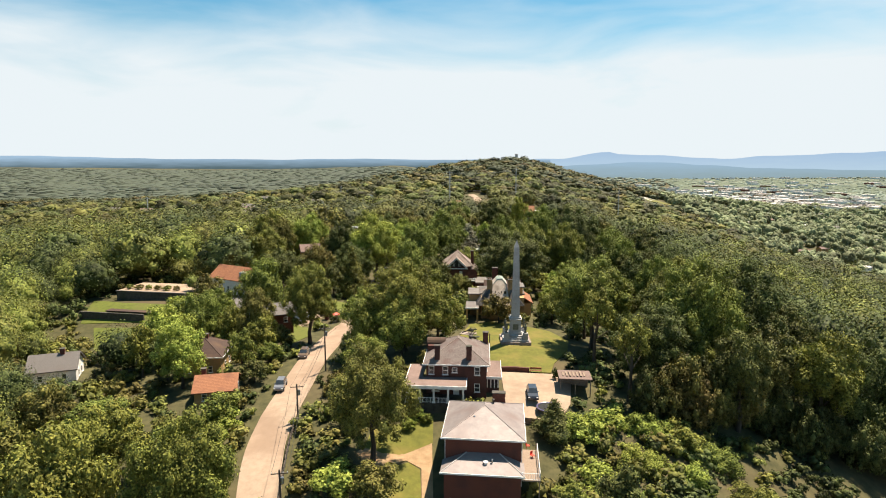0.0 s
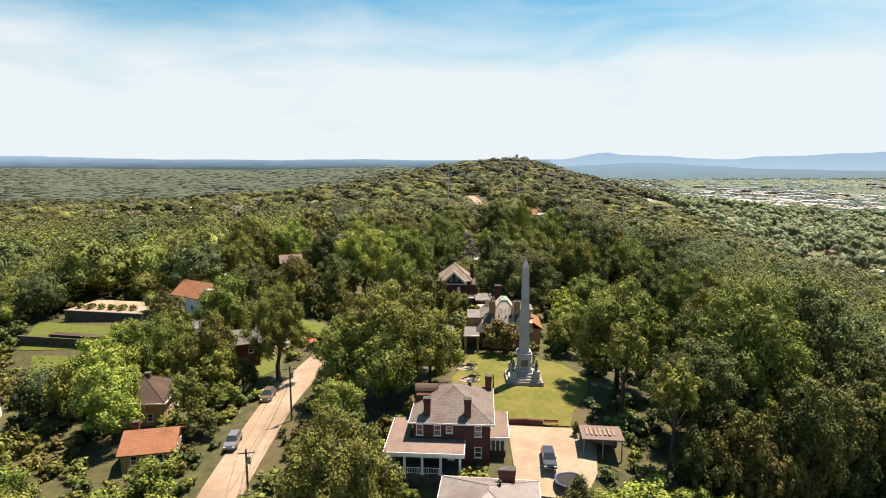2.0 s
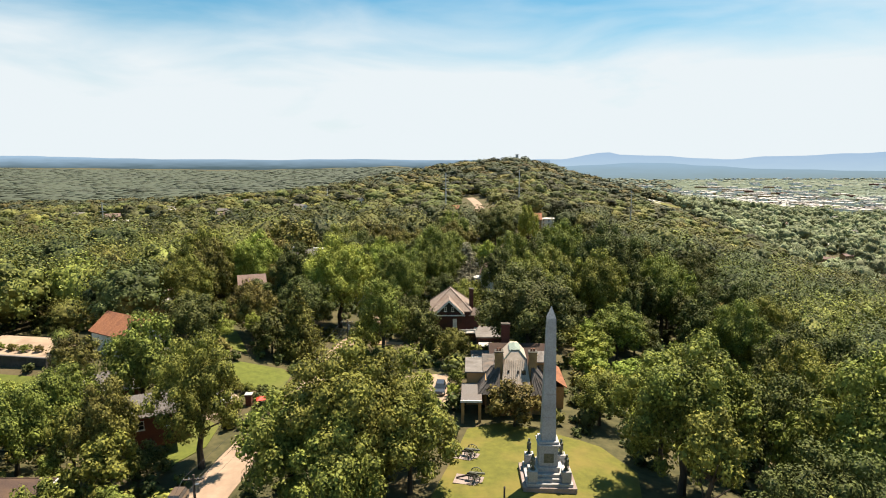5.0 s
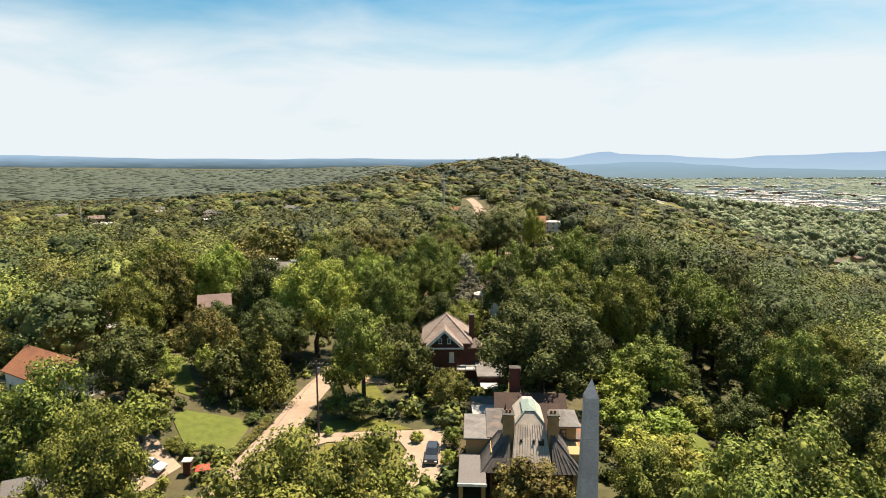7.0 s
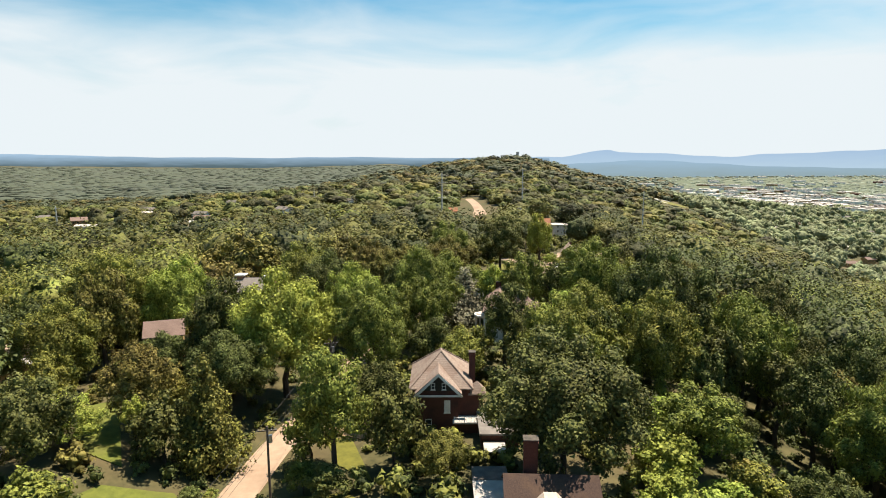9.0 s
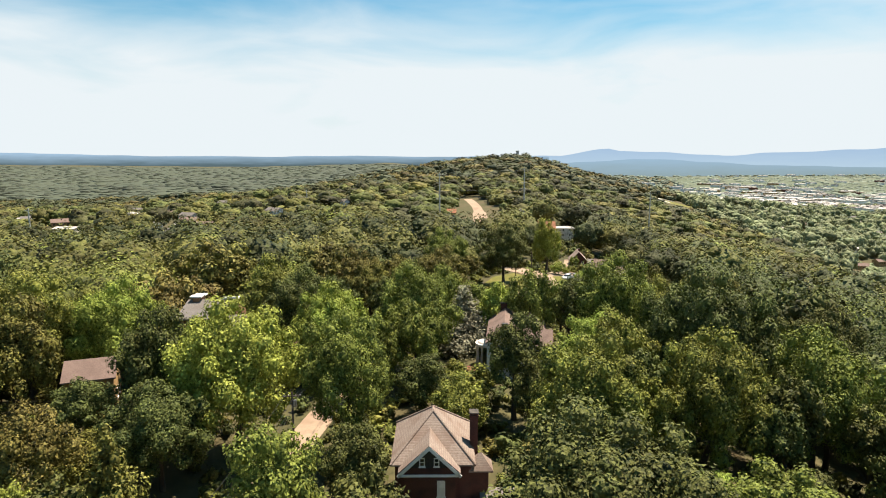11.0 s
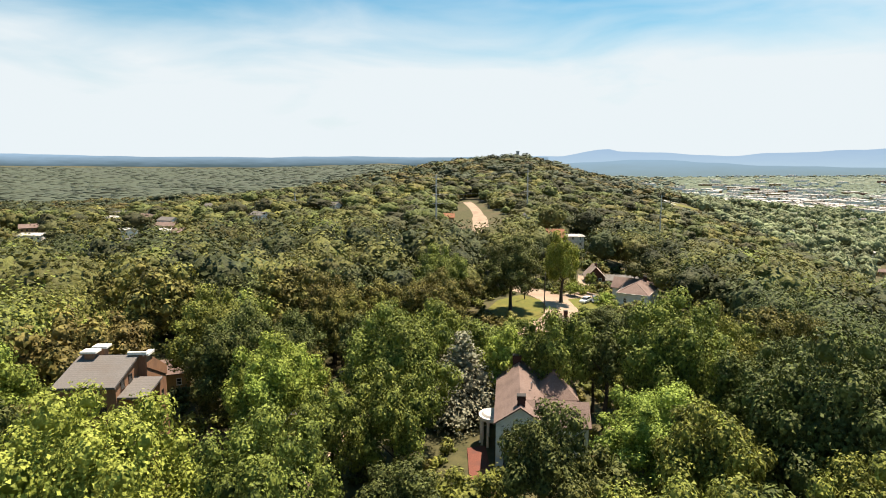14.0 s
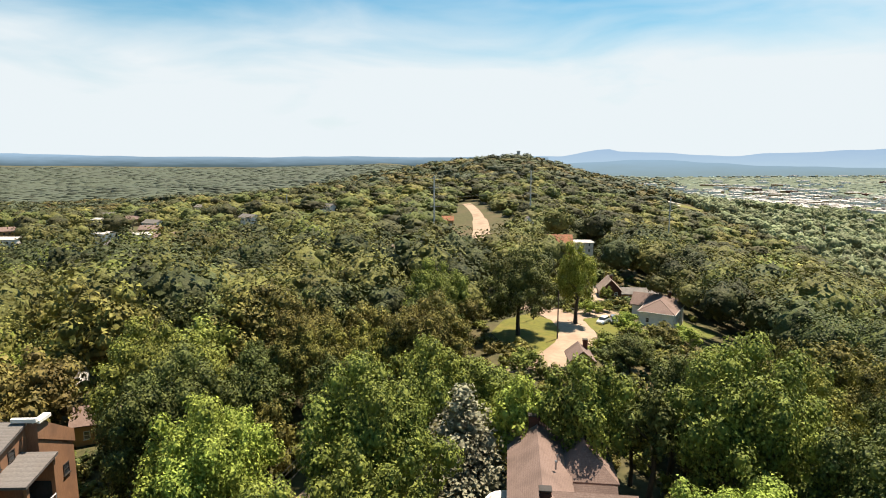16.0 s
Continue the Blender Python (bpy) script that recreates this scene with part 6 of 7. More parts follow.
for u in (-2.6, 0, 2.6):
    for v in (-1.9, 1.9):
        part("post", boxes((u - 0.08, u + 0.08, v - 0.08, v + 0.08, -1.2, 2.6)), wood_deck, sh)
for k in range(7):
    part("board", boxes((-2.2 + k * 0.62, -1.9 + k * 0.62, -1.0 - 0.1 * (k % 3), 0.9 + 0.3 * (k % 2), 2.78, 2.9 + 0.05 * (k % 3))), wood_deck, sh)
part("rear_wall", boxes((-2.7, 2.7, 1.98, 2.08, -1.0, 2.55)), wood_deck, sh)
# roadside timber fence
fen = base("fence", -22.4, 74, 0, 0, "grey timber post and rail fence along the road", "fence")
FLINE = [(-22.4, 74), (-23.2, 79), (-24.1, 85), (-24.6, 90), (-24.6, 95.5)]
for (a, b) in zip(FLINE[:-1], FLINE[1:]):
    for k in range(3):
        f = k / 3
        x, y = a[0] + (b[0] - a[0]) * f, a[1] + (b[1] - a[1]) * f
        part("fence_post", boxes((x + 22.4 - 0.07, x + 22.4 + 0.07, y - 74 - 0.07, y - 74 + 0.07, gz(x, y) - 0.3, gz(x, y) + 1.25)), wood_pole, fen)
    for zz in (0.45, 0.8, 1.15):
        part("fence_rail", rod(bmesh.new(), (a[0] + 22.4, a[1] - 74, gz(*a) + zz), (b[0] + 22.4, b[1] - 74, gz(*b) + zz), 0.05, None, 4), wood_pole, fen)

# ---- cars ----
def car_paint(name, c):
    m = material(name, c, tuple(min(1, v * 1.15 + 0.005) for v in c), 2, 0.28, spec=0.6)
    m.node_tree.nodes["Principled BSDF"].inputs["Coat Weight"].default_value = 0.6
    return m


def car_shell(profile, half, taper):
    """A body from a side outline (y, z), narrowed towards the top."""
    bm = bmesh.new()
    left, right = [], []
    for y, z, w in profile:
        left.append(bm.verts.new((-half * w, y, z)))
        right.append(bm.verts.new((half * w, y, z)))
    n = len(profile)
    for i in range(n):
        j = (i + 1) % n
        bm.faces.new((left[i], left[j], right[j], right[i]))
    bm.faces.new(left[::-1])
    bm.faces.new(right)
    bmesh.ops.recalc_face_normals(bm, faces=bm.faces)
    bmesh.ops.bevel(bm, geom=bm.edges[:], offset=0.05, segments=2, affect="EDGES")
    return bm


def make_car(x, y, turn, paint, label, tall=False):
    t = base("car", x, y, gz(x, y) + 0.09, turn, label, "car", "parked cars")
    h = 0.22 if tall else 0
    part("body", car_shell([(-2.25, 0.30, 0.94), (-2.30, 0.62, 0.96), (-2.15, 0.80 + h / 2, 0.96), (-1.05, 0.95 + h / 2, 0.98), (1.95, 0.98 + h / 2, 0.98), (2.25, 0.9 + h / 2, 0.95), (2.28, 0.35, 0.94)], 0.92, 1), paint, t)
    back = 2.05 if tall else 1.55
    part("cabin", car_shell([(-1.15, 0.93 + h / 2, 0.93), (-0.45, 1.42 + h, 0.74), (0.9 if not tall else 1.7, 1.44 + h, 0.74), (back, 0.97 + h / 2, 0.92)], 0.9, 1), glass_dark, t, "dark glass cabin")
    part("roof", car_shell([(-0.42, 1.41 + h, 0.76), (-0.35, 1.47 + h, 0.72), (0.8 if not tall else 1.6, 1.48 + h, 0.72), (0.88 if not tall else 1.7, 1.43 + h, 0.76)], 0.9, 1), paint, t)
    for u in (-0.86, 0.86):
        for v in (-1.42, 1.42):
            w = part("wheel", rod(bmesh.new(), (u - 0.11, v, 0.33), (u + 0.11, v, 0.33), 0.33, None, 16), rubber, t)
            part("rim", rod(bmesh.new(), (u - 0.12, v, 0.33), (u + 0.12, v, 0.33), 0.2, None, 10), metal_grey, w)
        part("headlight", boxes((u * 0.78 - 0.16, u * 0.78 + 0.16, -2.34, -2.2, 0.62, 0.76), bevel=0.02), white_paint, t)
        part("tail_light", boxes((u * 0.82 - 0.12, u * 0.82 + 0.12, 2.2, 2.33, 0.68, 0.85), bevel=0.02), red_plastic, t)
        part("mirror", boxes((u * 1.1 - 0.08, u * 1.1 + 0.08, -0.75, -0.6, 0.98 + h / 2, 1.1 + h / 2), bevel=0.02), paint, t)
    return t


p_dark, p_silver, p_white, p_brown, p_red = car_paint("charcoal_paint", (0.03, 0.03, 0.035)), car_paint("silver_paint", (0.13, 0.13, 0.14)), car_paint("white_car_paint", (0.7, 0.7, 0.7)), car_paint("brown_paint", (0.10, 0.07, 0.05)), car_paint("dark_red_paint", (0.16, 0.02, 0.02))
make_car(15.5, 97.6, -4, p_dark, "dark charcoal estate car parked on the pale court", True)
tp = base("trampoline", 17.6, 93.8, gz(17.6, 93.8) + 0.09, 0, "round garden trampoline with a dark mat and purple rim pad", "trampoline")
bm = bmesh.new()
for k in range(24):
    a, b = 2 * math.pi * k / 24, 2 * math.pi * (k + 1) / 24
    rod(bm, (1.85 * math.cos(a), 1.85 * math.sin(a), 0.86), (1.85 * math.cos(b), 1.85 * math.sin(b), 0.86), 0.13, None, 6)
part("rim_pad", bm, car_paint("purple_pad", (0.10, 0.085, 0.17)), tp, "purple padded rim")
part("mat", rod(bmesh.new(), (0, 0, 0.80), (0, 0, 0.84), 1.78, None, 28), rubber, tp, "black jumping mat")
for k in range(6):
    a = 2 * math.pi * k / 6
    part("leg", rod(bmesh.new(), (1.8 * math.cos(a), 1.8 * math.sin(a), 0), (1.8 * math.cos(a), 1.8 * math.sin(a), 0.8), 0.04, None, 6), metal_grey, tp)
make_car(-31.0, 107.6, 4, p_silver, "grey car parked at the road's edge", True)
make_car(-30.2, 123.4, 2, p_brown, "dark brown car parked at the road's edge", True)
make_car(2.4, 154.6, -4, p_dark, "black car parked on the pale drive", True)
make_car(-39.5, 153.5, 60, p_dark, "dark car parked before the house")
make_car(-37.0, 156.0, 75, p_white, "white car parked before the house")
make_car(49.2, 322.0, -40, p_white, "white car parked on the driveway", True)
make_car(52.6, 324.4, -12, p_silver, "silver car parked on the driveway", True)

# ---- utility poles and cables ----
POLES = [(-21.4, 72.0, -1.2, True), (-24.7, 95.2, 1.4, True), (-23.7, 114.4, 5.9, True), (-15.3, 165.2, 8.8, True), (-13.6, 196.0, 9.2, True), (-10.5, 226.0, 8.0, True), (-4.6, 256.5, 7.0, True),
         (34.4, 306.0, 9.5, False), (31.6, 322, 9.0, True)]
heads = []
for x, y, top, arm in POLES:
    g = gz(x, y)
    t = base("utility_pole", x, y, g, 10, "tall weathered wooden utility pole with crossarm", "utility pole", "utility poles along the road")
    part("pole", rod(bmesh.new(), (0, 0, -0.5), (0, 0, top - g), 0.17, 0.12, 9), wood_pole, t)
    if arm:
        part("crossarm", boxes((-1.1, 1.1, -0.06, 0.06, top - g - 0.6, top - g - 0.48)), wood_pole, t)
        for u in (-1.0, -0.45, 0.45, 1.0):
            part("insulator", rod(bmesh.new(), (u, 0, top - g - 0.48), (u, 0, top - g - 0.3), 0.05, 0.03, 6), white_paint, t)
        part("transformer", rod(bmesh.new(), (0.32, 0, top - g - 2.0), (0.32, 0, top - g - 1.1), 0.22, 0.22, 12), metal_grey, t)
    heads.append([pose(x, y, top - 0.3, 0, 0, 10) @ Vector((u, 0, 0)) for u in (-1.0, 0.45, 1.0)] + [Vector((x, y, top - 2.4))])


def cable(points, r, parent, name="cable"):
    cu = bpy.data.curves.new(name, "CURVE")
    cu.dimensions, cu.bevel_depth, cu.bevel_resolution = "3D", r, 0
    s = cu.splines.new("POLY")
    s.points.add(len(points) - 1)
    for p, q in zip(s.points, points):
        p.co = (*q, 1)
    cu.materials.append(wire_mat)
    ob = new(name, cu)
    ob.parent = parent
    return ob


def sag(a, b, drop, n=12):
    return [a.lerp(b, i / n) - Vector((0, 0, drop * 4 * (i / n) * (1 - i / n))) for i in range(n + 1)]


lines = tagged(new("power_line"), "thin black power cables sagging between wooden poles", "cables")
for a, b in zip(heads[:7][:-1], heads[:7][1:]):
    for p, q in zip(a, b):
        cable(sag(p, q, 0.7), 0.022, lines)

# ---- lookout on the hill's top ----
tx, ty = 166, 1352
look_out = base("lookout_tower", tx, ty, gz(tx, ty), 0, "small grey stone lookout tower on the hill's wooded top", "tower")
part("shaft", boxes((-2.6, 2.6, -2.6, 2.6, -2, 17)), granite, look_out)
part("parapet", boxes((-3.2, 3.2, -3.2, 3.2, 17, 18.6), bevel=0.2), granite, look_out)

# ---- tall steel masts on the ridge ----
def mast(x, y, top, label):
    g = gz(x, y)
    t = base("power_mast", x, y, g, 0, label, "power mast", "steel masts on the ridge")
    h = top - g
    part("pole", rod(bmesh.new(), (0, 0, -1), (0, 0, h), 0.6, 0.34, 10), flat_steel, t)
    for k in range(4):
        z = h - 1.5 - k * 5.0
        part("crossarm", boxes((-2.4, 2.4, -0.12, 0.12, z, z + 0.22)), flat_steel, t)
    return [Vector((x + u, y, top - 1.5 - k * 5.0)) for k in range(4) for u in (-2.3, 2.3)]


m1 = mast(5.7, 495, 28.8, "tall grey steel transmission mast above the trees")
m2 = mast(73, 595, 29.5, "tall grey steel transmission mast above the trees")
m3 = mast(190, 640, 8.0, "tall grey steel transmission mast on the slope")
mast(-110, 640, 10, "tall grey steel transmission mast above the trees"), mast(-235, 470, 9, "tall grey steel transmission mast above the trees")
hv = tagged(new("transmission_line"), "pale high-voltage cables crossing the wooded hill", "cables")
for A, B, d in ((m1, m2, 2), (m2, m3, 4)):
    for p, q in zip(A, B):
        cable(sag(p, q, d, 16), 0.045, hv)

# ---- hedges and clipped bushes ----
def bush(x, y, r, h, leaf, label, z=None):
    t = base("bush", x, y, gz(x, y) if z is None else z, (x * 40) % 360, label, "bush", "garden bushes")
    c = new("foliage", crown_mesh("small", int(abs(x)) % 3, leaf))
    c.parent = t
    c.location, c.scale = (0, 0, h * 0.45), (r, r, h * 0.55)
    return t


for x, y, r, h, leaf in ((-35.5, 160.2, 1.6, 2.2, "m"), (-33.0, 159.6, 1.5, 2.1, "m"), (-30.4, 159.8, 1.5, 2.0, "d"), (-28.3, 158.2, 1.1, 1.5, "m"), (-26.9, 158.6, 1.0, 1.5, "m"), (-27.2, 170.8, 1.6, 1.8, "d"), (-24.9, 171.4, 1.3, 1.4, "m"),
                         (-4.6, 92.6, 1.9, 2.6, "b"), (-7.2, 95.0, 1.7, 2.4, "d"), (-2.6, 91.8, 1.0, 1.6, "m"), (-5.6, 90.6, 1.5, 2.0, "b"), (20.9, 104.8, 0.8, 2.2, "d"), (-13.8, 165.2, 0.9, 1.6, "b"), (0.2, 160.0, 1.2, 1.8, "y"), (5.2, 157.6, 1.7, 3.0, "m"), (4.9, 152.0, 1.6, 2.6, "y"),
                         (51, 334.5, 2.2, 2.6, "b"), (54.2, 337.2, 2.6, 3.4, "m"), (29.5, 279, 2.0, 3.0, "o")):
    bush(x, y, r, h, leaf, "rounded green garden bush")
for k in range(7):
    bush(-97 + 3.0 * k, 174.4 - 0.5 * k, 1.1 + 0.25 * (k % 3), 1.6, "om"[k % 2], "clipped bush on the planted terrace", z=gz(-87.5, 169.5) + 2.3)
hl = curve_line([(-26.7, 160.5), (-25.6, 166.0), (-24.9, 171)], 4)
hedge = base("hedge", 0, 0, 0, 0, "long clipped green hedge along the road", "hedge")
for k, (x, y) in enumerate(hl):
    c = new("foliage", crown_mesh("small", k % 3, "o"))
    c.parent = hedge
    c.location, c.scale = (x, y, gz(x, y) + 0.45), (1.0, 1.3, 0.75)
can = base("garden_canopy", -28.6, 153.6, gz(-28.6, 153.6), 20, "bright red garden canopy over a patio", "canopy")
part("cover", hip_roof(-0.8, 0.8, -0.7, 0.7, 2.0, 0.5, 0.1, 0.06), red_plastic, can)
for u in (-0.75, 0.75):
    for v in (-0.65, 0.65):
        part("leg", rod(bmesh.new(), (u, v, 0), (u, v, 2.0), 0.04, None, 5), metal_grey, can)
pk = base("garden_pillar", -31.5, 155.6, gz(-31.5, 155.6), 5, "brick gate pillar with pale cap", "pillar")
part("shaft", boxes((-0.5, 0.5, -0.5, 0.5, -0.3, 1.9)), brick_red, pk)
part("cap", boxes((-0.65, 0.65, -0.65, 0.65, 1.9, 2.1), bevel=0.04), white_roof, pk)

# ---- far houses among the trees and the town in the valley ----
def far_house(w, d, h, rise, wall, roof, label, axis):
    t = base("far_house", 0, 0, 0, 0, label, "house", "far houses")
    part("wall", boxes((-w / 2, w / 2, -d / 2, d / 2, -3, h)), wall, t)
    part("roof", gable_roof(-w / 2, w / 2, -d / 2, d / 2, h, rise, axis, 0.5), roof, t)
    if axis == "x":
        part("gable", gable_wall(-d / 2, d / 2, -w / 2, h, rise, 0.25, "x"), wall, t), part("gable", gable_wall(-d / 2, d / 2, w / 2 - 0.25, h, rise, 0.25, "x"), wall, t)
    for k in range(4):
        part("window", boxes((-w / 2 + w * (k + 0.3) / 4, -w / 2 + w * (k + 0.7) / 4, -d / 2 - 0.06, -d / 2 - 0.01, 1, 2.4)), glass_dark, t)
    return t


FH = [far_house(14, 9, 3.4, 2.2, white_wall, shingle_grey, "low pale house with a grey roof among trees", "x"), far_house(13, 9, 3.4, 2.4, brick_tan, shingle_brown, "tan house with a brown roof among trees", "x"), far_house(16, 10, 3.6, 1.2, white_wall, white_roof, "low house with a pale roof among trees", "x")]
FAR_HOUSES = [(-167, 500, 0), (-190, 584, 1), (-214, 571, 2), (-250, 681, 1), (-182, 897, 2), (-175, 545, 2), (-205, 620, 0), (-150, 520, 1), (-300, 720, 2), (-350, 820, 0), (-120, 900, 0), (-215, 960, 2), (-60, 1000, 1), (-420, 900, 2), (-500, 1000, 0), (-330, 1150, 2), (-260, 1250, 0), (-620, 1250, 2),
              (-700, 1100, 1), (-90, 700, 0), (-140, 760, 2), (540, 870, 2), (600, 900, 0), (565, 935, 2), (520, 800, 1), (640, 980, 2), (700, 1050, 0), (520, 1010, 2), (610, 1100, 1), (760, 1180, 2), (700, 880, 2), (640, 780, 0), (210, 420, 1), (450, 620, 0), (500, 690, 2), (420, 560, 2), (470, 760, 1), (560, 720, 2), (600, 820, 1), (680, 930, 2), (480, 900, 0), (640, 1050, 2), (580, 1180, 2), (800, 1250, 0), (700, 1280, 2), (620, 1330, 1), (880, 1150, 2), (820, 1060, 1), (760, 960, 2), (-380, 680, 0), (-440, 760, 2), (-300, 600, 1), (-270, 560, 2), (-130, 610, 0), (-560, 860, 2), (-240, 800, 0), (-150, 1100, 2), (-480, 1180, 1)]
for k, (x, y, i) in enumerate(FAR_HOUSES):
    m = pose(x, y, gz(x, y) + (3.0 if x < 0 else 2.0), 0, 0, (k * 37) % 70 - 35)
    copy_thing(FH[i], m) if k > 2 else setattr(FH[i], "matrix_world", m)


def shed(w, d, h, wall, roof, label):
    t = base("warehouse", 0, 0, 0, 0, label, "warehouse", "town buildings in the valley")
    part("wall", boxes((-w / 2, w / 2, -d / 2, d / 2, -6, h)), wall, t)
    part("roof", boxes((-w / 2 - 0.5, w / 2 + 0.5, -d / 2 - 0.5, d / 2 + 0.5, h, h + 1.0), (-w / 4, -w / 8, -d / 4, d / 8, h + 1, h + 3)), roof, t)
    return t


SH = [shed(46, 30, 7, white_wall, white_roof, "long white warehouse with a flat pale roof"), shed(36, 24, 7, brick_red, tile_pink, "red brick works building in the valley"), shed(24, 20, 8, white_wall, shingle_grey, "small pale block in the valley"), shed(70, 30, 7, brick_tan, white_roof, "long pale factory roof in the valley")]
town = random.Random(4)
TOWN = [(1250, 2980), (1580, 3300), (1640, 2700), (1500, 2100), (1010, 1330), (890, 1330), (950, 1700), (1100, 2150)]
TOWN_LINE = [(930, 1360), (1010, 1600), (1180, 1960), (1330, 2300), (1400, 2650), (1420, 3050)]
first = [True] * 4
for k in range(270):
    f = town.random() ** 0.9 * (len(TOWN_LINE) - 1.001)
    a, b = Vector(TOWN_LINE[int(f)]), Vector(TOWN_LINE[int(f) + 1])
    p = a.lerp(b, f % 1)
    x, y = p.x + town.gauss(0, 60 + 34 * f), p.y + town.gauss(0, 70)
    if k % 5 == 0:
        y = town.uniform(1500, 3850)
        x = y * town.uniform(0.42, 0.74)
    i = town.choice([0, 0, 2, 2, 3, 0] if k % 4 else [2, 0, 2, 1])
    m = pose(x, y, gz(x, y) + 5, 0, 0, town.uniform(-25, 25))
    if first[i]:
        SH[i].matrix_world = m
        first[i] = False
    else:
        copy_thing(SH[i], m)

# ---- woods that fill the rest ----
def inside_poly(x, y, poly):
    c = False
    j = len(poly) - 1
    for i in range(len(poly)):
        (xi, yi), (xj, yj) = poly[i], poly[j]
        if (yi > y) != (yj > y) and x < (xj - xi) * (y - yi) / (yj - yi) + xi:
            c = not c
        j = i
    return c


# ground seen open from the air: gardens, road sides and the bend
OPEN = [[(-46, 139), (-46, 177), (3, 177), (5, 139)], [(-100, 128), (-106, 172), (-72, 168), (-62, 128)], [(-2, 45), (-22, 56), (-33, 78), (-35, 100), (-34, 137), (-12, 137), (-13, 108), (-3, 96), (2, 70)], [(8, 204), (8, 226), (29, 226), (29, 204)], [(16, 252), (18, 345), (54, 345), (50, 296), (42, 252)],
        [(322, 960), (350, 1190), (452, 1202), (412, 960)], [(25, 134), (28, 186), (58, 190), (60, 160), (47, 137)], [(8, 66), (12, 112), (30, 112), (26, 66)], [(-4, 40), (-4, 74), (16, 74), (16, 40)], [(-8, 180), (-12, 200), (12, 200), (14, 176)],
        [(27, 40), (27, 95), (62, 95), (80, 93), (110, 80), (110, 40)], [(-22, 40), (-60, 40), (-64, 96), (-35, 99)], [(16, 470), (16, 500), (26, 740), (46, 740), (56, 520), (40, 440)], [(50, 398), (50, 452), (84, 460), (84, 405)], [(6, 398), (12, 472), (42, 472), (34, 398)], [(-20, 428), (-18, 452), (-2, 452), (0, 430)], [(-36, 231), (-27, 238), (-14, 213), (-25, 208), (-33, 222)], [(50, 335), (58, 358), (82, 364), (84, 345)], [(41, 262), (48, 296), (72, 322), (86, 318), (78, 290), (62, 262)]]
# gardens kept low on the sunny side of houses
GARDEN = [(x, y, 90.0 if x < 0 else 60.0, 10.0) for x, y, i in FAR_HOUSES] + [(61.5, 440, 100.0, 8.0), (74.5, 450, 100.0, 7.0), (64, 540, 90.0, 7.0), (-9.5, 452, 70.0, 7.5), (66, 332, 26.0, 8.0), (61.5, 357, 24.0, 7.5), (12, 588, 60.0, 9.0), (-46, 266, 22.0, 6.5), (-79.6, 115, 34.0, 6.5), (-62, 171, 24.0, 7.0)]


def in_garden(x, y):
    for gx, gy, reach, wide in GARDEN:
        if not gy - reach < y < gy + 2:
            continue
        d = Vector((8 - gx, 60 - gy)).normalized()
        u, v = (x - gx) * d.x + (y - gy) * d.y, (x - gx) * d.y - (y - gy) * d.x
        if 0 < u < reach and abs(v) < wide:
            return True
    return False


FAR_CLEAR = [(x, y - 14, 15) for x, y, i in FAR_HOUSES]
ROAD_XY = np.array(ROAD)
KEEP = OPEN + list(LAWNS.values()) + [v[0] for v in DRIVES.values()]


def is_free(x, y, r):
    if 30 < y < 760 and np.min(np.hypot(ROAD_XY[:, 0] - x, ROAD_XY[:, 1] - y)) < 4.2 + 0.55 * r:
        return False
    for p in KEEP:
        if inside_poly(x, y, p) or any(inside_poly(x + dx * r * 0.5, y + dy * r * 0.5, p) for dx, dy in ((1, 0), (-1, 0), (0, 1), (0, -1))):
            return False
    for hx, hy, hr in HOUSE_SPOTS + FAR_CLEAR:
        if math.hypot(x - hx, y - hy) < hr + 0.6 * r:
            return False
    return not in_garden(x, y)


rng = random.Random(7)
placed = [(h[0], h[1], h[3]) for h in HERO]
wild = []
for sizes, grid in (((7.4, 8.4, 9.4, 10.6, 6.6), 8.2), ((5.0, 5.8, 6.4), 6.4), ((3.2, 3.8, 4.4), 5.2)):
    yy = 62.0
    while yy < 470:
        xx = -0.77 * yy - 18
        while xx < 0.77 * yy + 18:
            x, y = xx + rng.uniform(-3, 3), yy + rng.uniform(-3, 3)
            r = (rng.choice(sizes) + rng.uniform(-0.4, 0.5)) * (0.6 if x < -36 and y < 185 else 1.1 if x < -45 else 1.0)
            if is_free(x, y, r) and all(math.hypot(x - a, y - b) > 0.61 * (r + c) for a, b, c in placed if abs(y - b) < 16):
                placed.append((x, y, r))
                wild.append((x, y, r))
            xx += grid
        yy += grid


def wild_top(x, y, r):
    s = x - np.interp(y, CREST_Y, CREST_X)
    low = 2.6 if s < -26 and y < 200 else 8.5 if s > 12 else 5.5
    return gz(x, y) + low + 1.75 * r + rng.uniform(-1.5, 2.0)


# the nearest of them to the flight line stand singly
def nearness(w):
    return math.hypot(w[0] - 8, 0) * 1.0 + max(0, w[1] - 240) * 1.2


wild.sort(key=nearness)
for x, y, r in wild[:120]:
    # from x = 20 eastward more dark leaves, toned for the shade there
    leaf = rng.choice("mmmmmddoob" if x < 20 else "mmdmdmdddo")
    tree(x, y, wild_top(x, y, r), r, leaf)


